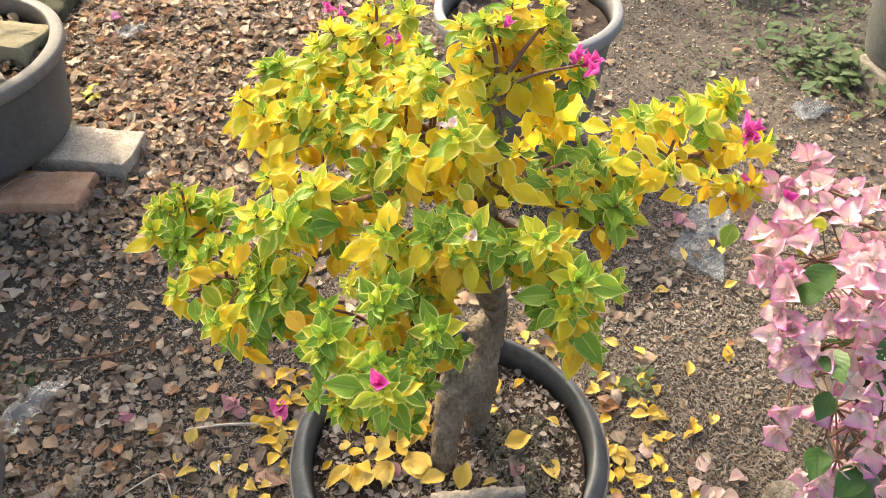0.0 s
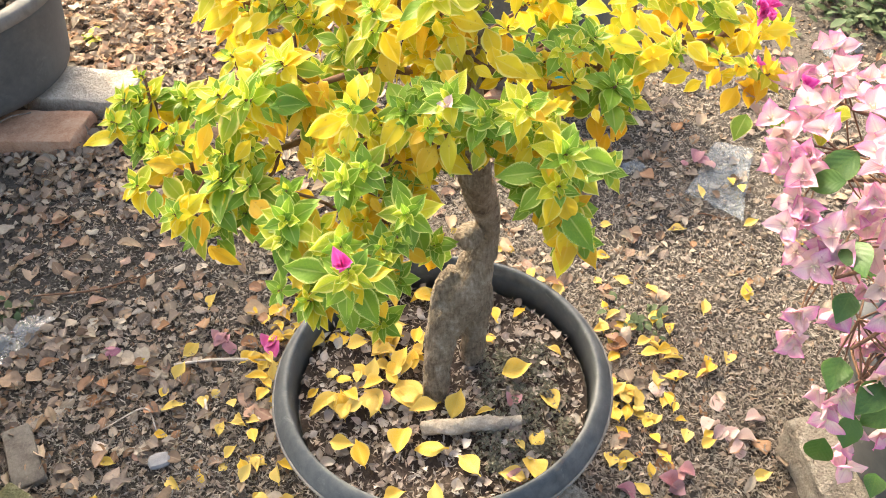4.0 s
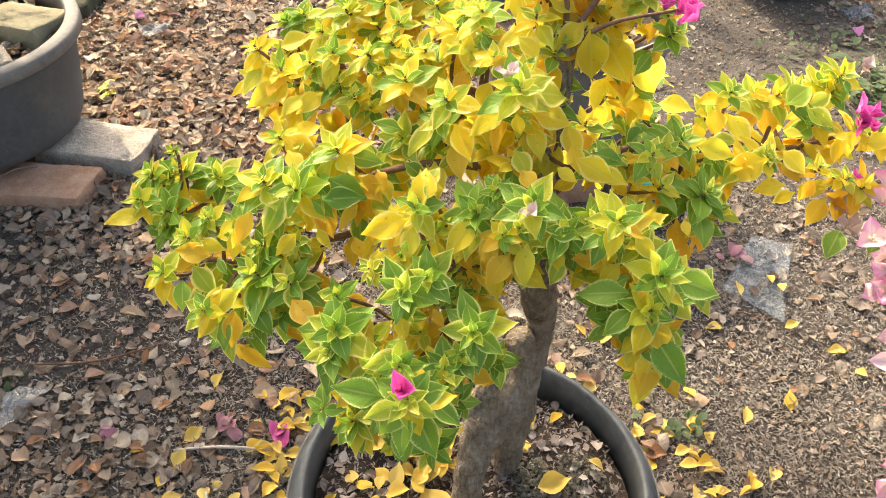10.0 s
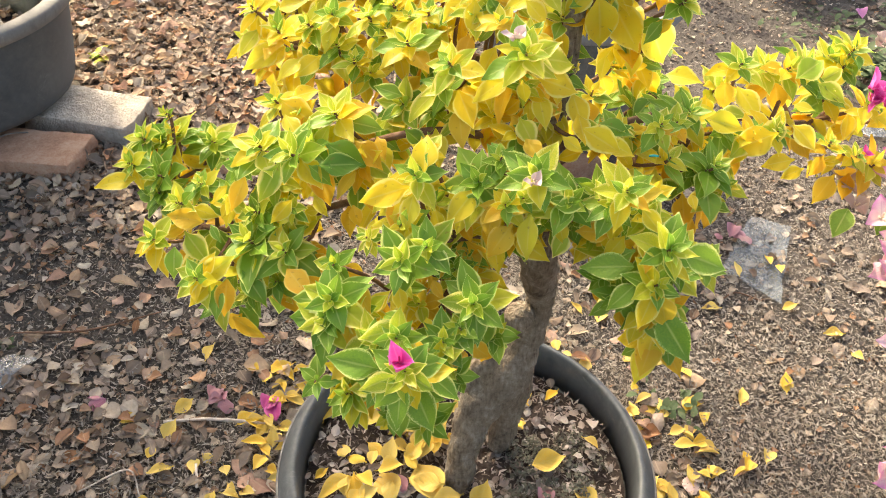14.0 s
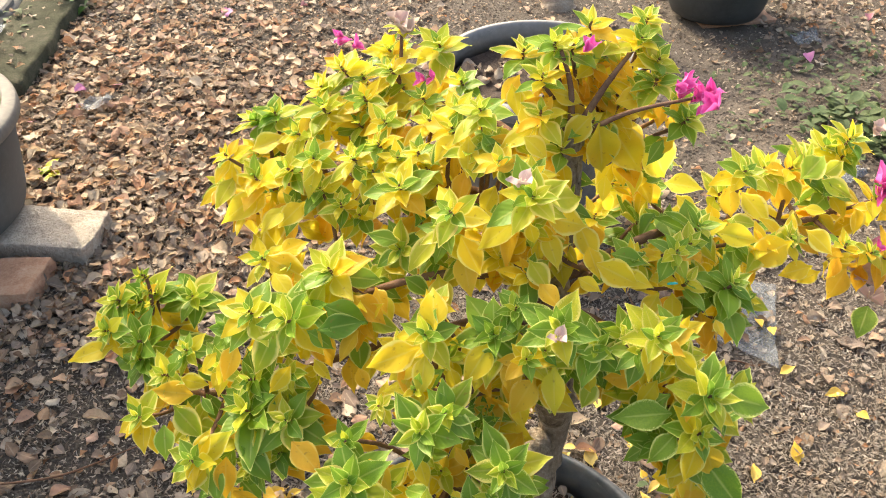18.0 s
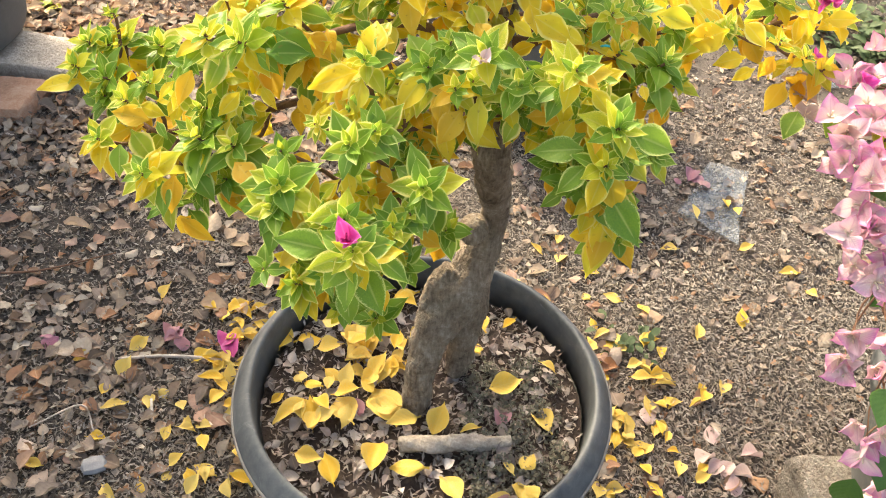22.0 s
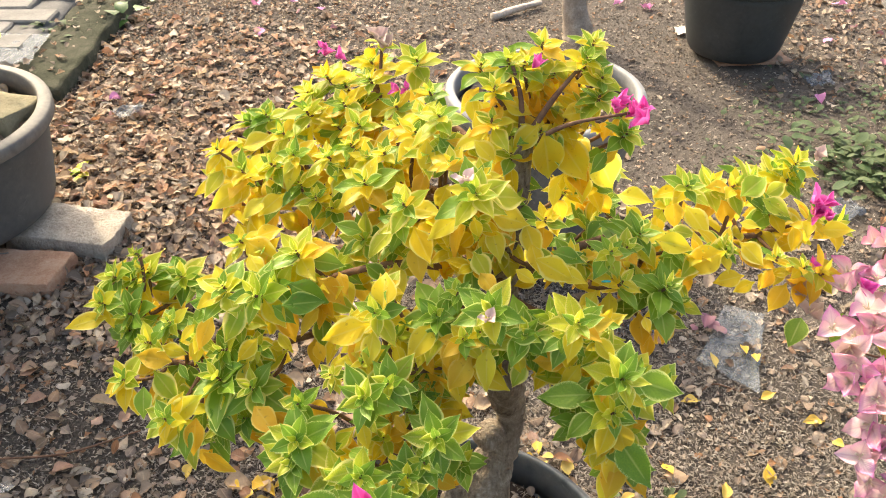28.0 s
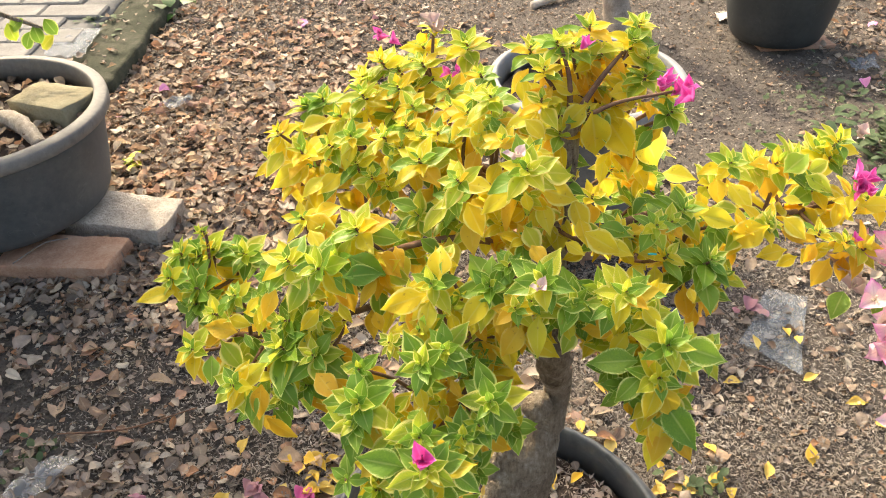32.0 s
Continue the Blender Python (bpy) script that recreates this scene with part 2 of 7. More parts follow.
def ground_mat():
    g = Graph("bare_soil")
    big, mid, fine = g.noise(1.6, 4), g.noise(16, 5, 0.65), g.noise(170, 5, 0.7)
    c = g.ramp(g.math("ADD", g.math("MULTIPLY", mid, 0.5), g.math("MULTIPLY", fine, 0.5)), [(0.3, (0.030, 0.026, 0.022)), (0.5, (0.072, 0.062, 0.052)), (0.68, (0.15, 0.130, 0.108))])
    c = g.mix(g.step(big, 0.35, 0.7), c, g.mix(0.5, c, (0.15, 0.12, 0.094)))
    g.bump(g.math("ADD", mid, g.math("MULTIPLY", fine, 0.7)), 0.8, 0.008)
    return g.done(c, 0.95, spec=0.2)


GROUND = ground_mat()


def plastic_mat(name, col, dust, rough, amount):
    g = Graph(name)
    n, s = g.noise(9, 6, 0.7), g.noise(70, 4, 0.7)
    f = g.step(g.math("ADD", g.math("MULTIPLY", n, 0.6), g.math("MULTIPLY", s, 0.4)), 0.38, 0.72)
    c = g.mix(g.math("MULTIPLY", f, amount), col, dust)
    scuff = g.step(g.noise(26, 8, 0.8, 1.5), 0.58, 0.66)
    c = g.mix(g.math("MULTIPLY", scuff, 0.5), c, dust)
    g.bump(s, 0.12, 0.002)
    return g.done(c, g.math("ADD", rough, g.math("MULTIPLY", f, 0.25)), spec=0.45)


POT = plastic_mat("dark_grey_plastic", (0.075, 0.080, 0.078), (0.28, 0.275, 0.245), 0.45, 0.55)
POT_RIM = plastic_mat("scuffed_grey_plastic", (0.034, 0.040, 0.044), (0.176, 0.180, 0.171), 0.50, 0.72)
RIM_DUSTY = plastic_mat("dusty_beige_rim", (0.112, 0.103, 0.091), (0.266, 0.240, 0.204), 0.6, 0.9)
POT_BLACK = plastic_mat("black_plastic", (0.050, 0.055, 0.061), (0.174, 0.180, 0.186), 0.30, 0.6)
POT_SLATE = plastic_mat("faded_slate_plastic", (0.052, 0.058, 0.060), (0.150, 0.155, 0.150), 0.55, 0.6)
POT_FAR = plastic_mat("black_matt_plastic", (0.028, 0.032, 0.032), (0.10, 0.105, 0.10), 0.5, 0.5)
RIM_PALE = plastic_mat("pale_dusty_rim", (0.177, 0.177, 0.173), (0.323, 0.313, 0.293), 0.55, 0.9)


def bark_mat():
    g = Graph("grey_brown_bark")
    c = g.node("TexCoord")

    def fine(sx, sz, detail):
        mp = g.node("Mapping")
        mp.inputs["Scale"].default_value = (sx, sx, sz)
        g.t.links.new(c.outputs["Object"], mp.inputs["Vector"])
        n = g.node("TexNoise")
        g.t.links.new(mp.outputs[0], n.inputs["Vector"])
        n.inputs["Scale"].default_value, n.inputs["Detail"].default_value, n.inputs["Roughness"].default_value = 1.0, detail, 0.65
        return n.outputs[0]

    patch, long, cross = fine(40, 26, 5), fine(260, 70, 6), fine(70, 330, 5)
    f = g.math("ADD", g.math("MULTIPLY", patch, 0.45), g.math("ADD", g.math("MULTIPLY", long, 0.40), g.math("MULTIPLY", cross, 0.15)))
    col = g.ramp(f, [(0.34, (0.085, 0.060, 0.040)), (0.45, (0.25, 0.19, 0.128)), (0.53, (0.375, 0.30, 0.213)), (0.63, (0.58, 0.49, 0.38))])
    crack = g.step(g.math("ADD", g.math("MULTIPLY", cross, 0.6), g.math("MULTIPLY", long, 0.4)), 0.40, 0.33)
    col = g.mix(g.math("MULTIPLY", crack, 0.55), col, (0.07, 0.05, 0.033))
    g.bump(g.math("ADD", long, g.math("ADD", cross, g.math("MULTIPLY", patch, 2.0))), 1.0, 0.010)
    return g.done(col, 0.9, spec=0.3)


BARK = bark_mat()
TWIG = rough_mat("brown_twig", [(0.3, (0.088, 0.044, 0.026)), (0.7, (0.263, 0.149, 0.088))], 120, 0.85, 0.6, 0.002)
PALE_WOOD = rough_mat("weathered_wood", [(0.3, (0.27, 0.215, 0.17)), (0.52, (0.50, 0.435, 0.36)), (0.72, (0.64, 0.59, 0.51))], 60, 0.9, 0.8, 0.004, 300)
STICK_BARK = rough_mat("weathered_stick_bark", [(0.3, (0.206, 0.164, 0.121)), (0.5, (0.427, 0.360, 0.280)), (0.7, (0.648, 0.563, 0.449))], 70, 0.95, 1.0, 0.006, 330)
STONE = rough_mat("rough_stone", [(0.3, (0.13, 0.108, 0.084)), (0.47, (0.31, 0.268, 0.212)), (0.58, (0.40, 0.355, 0.29)), (0.72, (0.52, 0.475, 0.40))], 30, 0.95, 1.0, 0.014, 240)
SAPLING = rough_mat("grey_brown_sapling_bark", [(0.3, (0.149, 0.115, 0.084)), (0.5, (0.324, 0.263, 0.203)), (0.7, (0.540, 0.466, 0.378))], 26, 0.95, 0.8, 0.006, 160)
WOOD_GREY = rough_mat("grey_rotten_wood", [(0.3, (0.07, 0.058, 0.047)), (0.5, (0.15, 0.13, 0.108)), (0.7, (0.23, 0.205, 0.175))], 40, 0.95, 0.7, 0.004, 240)
PEBBLE = rough_mat("blue_grey_pebble", [(0.3, (0.17, 0.165, 0.165)), (0.7, (0.29, 0.285, 0.285))], 60, 0.7, 0.3, 0.002)
MORTAR = rough_mat("pale_mortar_brick", [(0.3, (0.202, 0.165, 0.128)), (0.45, (0.383, 0.329, 0.265)), (0.55, (0.478, 0.420, 0.346)), (0.7, (0.596, 0.538, 0.447))], 22, 0.95, 1.0, 0.014, 130)
RED_BRICK = rough_mat("worn_red_brick", [(0.30, (0.189, 0.104, 0.064)), (0.5, (0.378, 0.212, 0.132)), (0.70, (0.473, 0.332, 0.232))], 20, 0.95, 0.6, 0.004, 200)
YELLOW_STONE = rough_mat("yellowish_stone", [(0.3, (0.128, 0.109, 0.058)), (0.5, (0.269, 0.230, 0.141)), (0.7, (0.352, 0.314, 0.211))], 14, 0.95, 0.7, 0.008, 160)
MOSS = rough_mat("mossy_stone", [(0.3, (0.07, 0.07, 0.03)), (0.5, (0.22, 0.205, 0.095)), (0.7, (0.42, 0.39, 0.26))], 30, 0.95, 0.9, 0.010, 220)
KERB = rough_mat("dark_mossy_kerb", [(0.3, (0.021, 0.0255, 0.015)), (0.5, (0.06, 0.0615, 0.0413)), (0.72, (0.128, 0.116, 0.09))], 14, 1.0, 0.9, 0.010, 180, 0.1)
SLAB = rough_mat("grey_paving", [(0.3, (0.098, 0.094, 0.086)), (0.5, (0.158, 0.152, 0.141)), (0.7, (0.225, 0.217, 0.203))], 8, 1.0, 0.5, 0.006, 160, 0.08)


def paver_mat():
    g = Graph("worn_grey_paver")
    n, s = g.noise(18, 5, 0.65), g.noise(150, 4, 0.7)
    c = g.ramp(g.math("ADD", g.math("MULTIPLY", n, 0.6), g.math("MULTIPLY", s, 0.4)), [(0.3, (0.13, 0.124, 0.113)), (0.5, (0.20, 0.191, 0.176)), (0.7, (0.27, 0.26, 0.24))])
    c = g.mix(g.math("MULTIPLY", g.chance(), 0.35), c, (0.19, 0.18, 0.16))
    g.bump(g.math("ADD", n, g.math("MULTIPLY", s, 0.5)), 0.6, 0.004)
    return g.done(c, 1.0, spec=0.08)


PAVER = paver_mat()
WEED = leaf_mat("weed_leaf", (0.042, 0.075, 0.026), (0.075, 0.115, 0.04), 0.7, 1.0, (0.075, 0.098, 0.038), 0.12, 0.7)

SPRIG = leaf_mat("grey_sprig", (0.120, 0.120, 0.084), (0.192, 0.188, 0.144), 0.6, 1.0, (0.152, 0.132, 0.096), 0.2, 0.8)
GRASS = leaf_mat("grass_blade", (0.075, 0.125, 0.04), (0.14, 0.19, 0.06), 0.7, 1.0, (0.12, 0.16, 0.055), 0.3, 0.6)


def film_mat(name, tint, clear, rough=0.25):
    g = Graph(name)
    n = g.noise(11, 2, 0.5, 1.2)
    f = g.ramp(n, [(0.35, clear), (0.70, clear * 0.80)])
    tr = g.node("BsdfTransparent")
    tr.inputs[0].default_value = (0.96, 0.97, 0.98, 1)
    g.bump(n, 0.5, 0.004)
    g.done(tint, rough, spec=0.5)
    mx = g.node("MixShader")
    g.put(mx.inputs[0], f)
    g.t.links.new(g.b.outputs[0], mx.inputs[1])
    g.t.links.new(tr.outputs[0], mx.inputs[2])
    g.t.links.new(mx.outputs[0], g.out.inputs[0])
    return g.m


FILM = film_mat("clear_plastic_film", (0.26, 0.285, 0.295), 0.70, 0.35)
TIE = rough_mat("turquoise_plastic", [(0.3, (0.02, 0.36, 0.38)), (0.7, (0.04, 0.46, 0.48))], 90, 0.4, 0.1, 0.001)
PAPER = rough_mat("weathered_paper", [(0.3, (0.45, 0.40, 0.32)), (0.7, (0.66, 0.61, 0.52))], 40, 0.9, 0.3, 0.002)
FILM_DUSTY = film_mat("dusty_plastic_film", (0.30, 0.295, 0.28), 0.50)
FILM_WHITE = film_mat("milky_plastic_film", (0.16, 0.18, 0.20), 0.50, 0.7)


# ---- mesh helpers ----
def mesh_of(name, verts, faces, mats, attrs=None, slots=None, smooth=True):
    """A mesh from arrays; every face has the same number of corners."""
    verts, faces = np.asarray(verts, np.float32), np.asarray(faces, np.int32)
    me = bpy.data.meshes.new(name)
    k = faces.shape[1]
    me.vertices.add(len(verts))
    me.vertices.foreach_set("co", verts.ravel())
    me.loops.add(faces.size)
    me.loops.foreach_set("vertex_index", faces.ravel())
    me.polygons.add(len(faces))
    me.polygons.foreach_set("loop_start", np.arange(0, faces.size, k, dtype=np.int32))
    me.update(calc_edges=True)
    me.polygons.foreach_set("use_smooth", np.full(len(faces), smooth))
    for m in mats if isinstance(mats, (list, tuple)) else [mats]:
        me.materials.append(m)
    if slots is not None:
        me.polygons.foreach_set("material_index", np.asarray(slots, np.int32))
    for key, val in (attrs or {}).items():
        me.attributes.new(key, "FLOAT", "POINT").data.foreach_set("value", np.asarray(val, np.float32))
    me.validate()
    return me


def thing(name, label, category, at=(0, 0, 0), group="", kind=""):
    e = new(name)
    e.empty_display_size = 0.05
    e.location = at
    return tagged(e, label, category, group, kind)


def sub(name, me, parent, label="", kind=""):
    """A mesh as a part under a thing; its coordinates are the thing's own."""
    o = new(name, me)
    o.parent = parent
    return tagged(o, label, kind=kind)


def from_bm(name, bm, mat, smooth=True):
    me = bpy.data.meshes.new(name)
    bm.normal_update()
    bm.to_mesh(me)
    bm.free()
    for p in me.polygons:
        p.use_smooth = smooth
    for m in mat if isinstance(mat, (list, tuple)) else [mat]:
        me.materials.append(m)
    return me


def lathe(profile, mat, segs=72, wobble=0.0, seed=0.0, squash=0.0):
    """A body turned round z from (radius, height) pairs, with a closed section."""
    prof = np.array(profile, float)
    a = np.linspace(0, 2 * np.pi, segs, endpoint=False)
    k = len(prof)
    wob = 1 + wobble * (np.sin(2 * a + seed) + 0.5 * np.sin(3 * a + 2.1 * seed) + 0.3 * np.sin(7 * a + seed)) + squash * np.cos(2 * a)
    v = np.zeros((segs, k, 3))
    v[:, :, 0] = prof[None, :, 0] * (np.cos(a) * wob)[:, None]
    v[:, :, 1] = prof[None, :, 0] * (np.sin(a) * wob)[:, None]
    v[:, :, 2] = prof[None, :, 1]
    i, j = np.meshgrid(np.arange(segs), np.arange(k), indexing="ij")
    i2, j2 = (i + 1) % segs, (j + 1) % k
    f = np.stack([i * k + j, i2 * k + j, i2 * k + j2, i * k + j2], -1).reshape(-1, 4)
    return mesh_of("turned", v.reshape(-1, 3), f, mat)


def smooth_path(pts, n):
    """Points along a smooth line through pts (each row may hold the radius as well)."""
    p = np.array(pts, float)
    p = np.vstack([2 * p[0] - p[1], p, 2 * p[-1] - p[-2]])
    out = []
    for i in range(1, len(p) - 2):
        for s in np.linspace(0, 1, n, endpoint=False):
            a, b, c, d = p[i - 1], p[i], p[i + 1], p[i + 2]
            out.append(0.5 * (2 * b + (c - a) * s + (2 * a - 5 * b + 4 * c - d) * s**2 + (3 * b - a - 3 * c + d) * s**3))
    out.append(p[-2])
    return np.array(out)


def tube(path, sides=10, rough=0.0, flat=0.0):
    """Vertices and quads of a limb; rows x, y, z, radius; ends are drawn shut."""
    path = np.asarray(path, float)
    n = len(path)
    path = np.vstack([path[:1], path, path[-1:]])
    t = np.gradient(path[:, :3], axis=0)
    t /= np.linalg.norm(t, axis=1)[:, None] + 1e-9
    ref = np.array([0.31, 0.77, 0.55])
    u = np.cross(t, ref)
    u /= np.linalg.norm(u, axis=1)[:, None] + 1e-9
    w = np.cross(t, u)
    a = np.linspace(0, 2 * np.pi, sides, endpoint=False)
    rad = path[:, 3].copy()
    rad[0] *= 0.02
    rad[-1] *= 0.02
    r = rad[:, None] * (1 + flat * np.cos(2 * a)[None, :])
    if rough:
        for q in range(n + 2):
            for s in range(sides):
                p = path[q, :3] * 55 + np.array([np.cos(a[s]), np.sin(a[s]), 0]) * 1.3
                k = noise.noise(Vector(p)) + 0.6 * noise.noise(Vector(p * 2.7)) + 0.35 * noise.noise(Vector((p[0] * 4, p[1] * 4, p[2] * 9)))
                r[q, s] *= 1 + rough * k
    v = path[:, None, :3] + r[:, :, None] * (np.cos(a)[None, :, None] * u[:, None, :] + np.sin(a)[None, :, None] * w[:, None, :])
    i, j = np.meshgrid(np.arange(n + 1), np.arange(sides), indexing="ij")
    j2 = (j + 1) % sides
    f = np.stack([i * sides + j, i * sides + j2, (i + 1) * sides + j2, (i + 1) * sides + j], -1).reshape(-1, 4)
    return v.reshape(-1, 3), f


def merge(pieces):
    vs, fs, n = [], [], 0
    for v, f in pieces:
        vs.append(v)
        fs.append(f + n)
        n += len(v)
    return np.vstack(vs), np.vstack(fs)


def leaf_shape(length, width, droop=0.2, fold=0.3, wave=0.0, tip=1.0, stalk=0.1, cols=4, rows=6, curl=0.0):
    """One leaf along +y, its upper side to +z: vertices, quads, rim and along values."""
    s = np.linspace(0, 1, rows + 1)
    u = np.linspace(-1, 1, cols + 1)
    q = np.clip((s - stalk) / (1 - stalk), 0, 1)
    al, be = 0.62, 0.80 * min(tip, 1.5)
    b = np.clip(q / (0.94 if tip > 1 else 1.0), 0, 1)
    prof = (b**al) * ((1 - b) ** be) / ((al / (al + be)) ** al * (be / (al + be)) ** be) + 0.02
    if tip > 1:
        prof = np.maximum(prof, np.where(q > 0.7, (1 - q) / 0.30 * 0.42, 0.0) + 0.015)
    prof[0] = 0.05
    S, U = np.meshgrid(s, u, indexing="ij")
    W = np.repeat(prof[:, None], cols + 1, 1)
    x = U * W * width / 2
    y = S * length * (1 - 0.25 * droop * S)
    z = np.abs(U) * W * width / 2 * fold - droop * length * S**2 + wave * length * np.sin(S * 7 + U * 2.2) * np.abs(U)
    z = z + curl * length * (U * W) ** 2
    rim = np.maximum(np.abs(U), np.clip((S - 0.86) / 0.14, 0, 1))
    i, j = np.meshgrid(np.arange(rows), np.arange(cols), indexing="ij")
    k = cols + 1
    f = np.stack([i * k + j, i * k + j + 1, (i + 1) * k + j + 1, (i + 1) * k + j], -1).reshape(-1, 4)
    return np.stack([x, y, z], -1).reshape(-1, 3), f, rim.ravel(), S.ravel()


def leaf_mesh(name, mat, **kw):
    v, f, rim, al = leaf_shape(**kw)
    return mesh_of(name, v, f, mat, {"rim": rim, "along": al})


def frames_from(direction, up):
    """Rotation whose y runs along direction and whose z leans to up."""
    y = direction / (np.linalg.norm(direction) + 1e-9)
    x = np.cross(y, up)
    if np.linalg.norm(x) < 1e-4:
        x = np.cross(y, [0.3, 0.9, 0.2])
    x /= np.linalg.norm(x)
    return np.stack([x, y, np.cross(x, y)], 1)


def scatter(name, kinds, which, pos, rot, size, mats, slots=None):
    """One mesh of many small pieces. kinds: leaf shapes; rot: (n, 3, 3)."""
    V, F, R, A, M, n = [], [], [], [], [], 0
    for k, (v, f, rim, al) in enumerate(kinds):
        idx = np.nonzero(which == k)[0]
        if not len(idx):
            continue
        p = np.einsum("nij,vj->nvi", rot[idx], v) * size[idx][:, None, None] + pos[idx][:, None, :]
        V.append(p.reshape(-1, 3))
        F.append((f[None] + (n + np.arange(len(idx)) * len(v))[:, None, None]).reshape(-1, 4))
        R.append(np.tile(rim, len(idx)))
        A.append(np.tile(al, len(idx)))
        M.append(np.repeat(slots[idx] if slots is not None else np.zeros(len(idx), int), len(f)))
        n += len(idx) * len(v)
    return mesh_of(name, np.vstack(V), np.vstack(F), mats, {"rim": np.concatenate(R), "along": np.concatenate(A)}, np.concatenate(M))


def turns(n, lean, gen):
    """Random turns about z, tipped by up to about lean radians."""
    a = gen.uniform(0, 2 * np.pi, n)
    d = np.stack([np.cos(a), np.sin(a), gen.normal(0, lean, n)], 1)
    up = np.stack([gen.normal(0, lean, n), gen.normal(0, lean, n), np.ones(n)], 1)
    return np.stack([frames_from(d[i], up[i]) for i in range(n)])


def boulder(name, size, mat, seed, rough=0.12, cuts=4, flat=1.0, bevel=0.25):
    """A rough block: a bevelled box, cut fine and pushed by noise."""
    bm = bmesh.new()
    bmesh.ops.create_cube(bm, size=1.0)
    bmesh.ops.bevel(bm, geom=list(bm.edges), offset=bevel * 0.4, segments=2, affect="EDGES", profile=0.6)
    bmesh.ops.subdivide_edges(bm, edges=list(bm.edges), cuts=cuts, use_grid_fill=True)
    for v in bm.verts:
        p = Vector((v.co.x * size[0], v.co.y * size[1], v.co.z * size[2])) * 14 + Vector((seed, seed * 2.3, seed * 0.7))
        k = 1 + rough * noise.noise(p * 0.6) + rough * 0.5 * noise.noise(p * 1.9) + rough * 0.35 * noise.noise(p * 5.0)
        v.co = Vector((v.co.x * size[0] * k, v.co.y * size[1] * k, v.co.z * size[2] * (1 + (k - 1) * flat)))
    return from_bm(name, bm, mat)


def height(x, y):
    """The ground's own bumps."""
    return 0.010 * noise.noise(Vector((x * 1.7, y * 1.7, 3.1))) + 0.005 * noise.noise(Vector((x * 7, y * 7, 9.4))) + 0.0025 * noise.noise(Vector((x * 26, y * 26, 1.0)))


# ---- the ground ----
def ground_sheet():
    gx = np.concatenate([-1.9 - np.geomspace(0.05, 400, 34)[::-1], np.arange(-1.9, 1.901, 0.02), 1.9 + np.geomspace(0.05, 400, 34)])
    gy = np.concatenate([-0.3 - np.geomspace(0.05, 400, 34)[::-1], np.arange(-0.3, 4.001, 0.02), 4.0 + np.geomspace(0.05, 400, 34)])
    X, Y = np.meshgrid(gx, gy, indexing="ij")
    Z = np.array([height(x, y) for x, y in zip(X.ravel(), Y.ravel())]).reshape(X.shape)
    nx, ny = X.shape
    i, j = np.meshgrid(np.arange(nx - 1), np.arange(ny - 1), indexing="ij")
    f = np.stack([i * ny + j, (i + 1) * ny + j, (i + 1) * ny + j + 1, i * ny + j + 1], -1).reshape(-1, 4)
    return mesh_of("ground", np.stack([X, Y, Z], -1).reshape(-1, 3), f, GROUND)


tagged(new("ground", ground_sheet()), "bare grey-brown soil with dry grass chips", "ground", kind="structure")


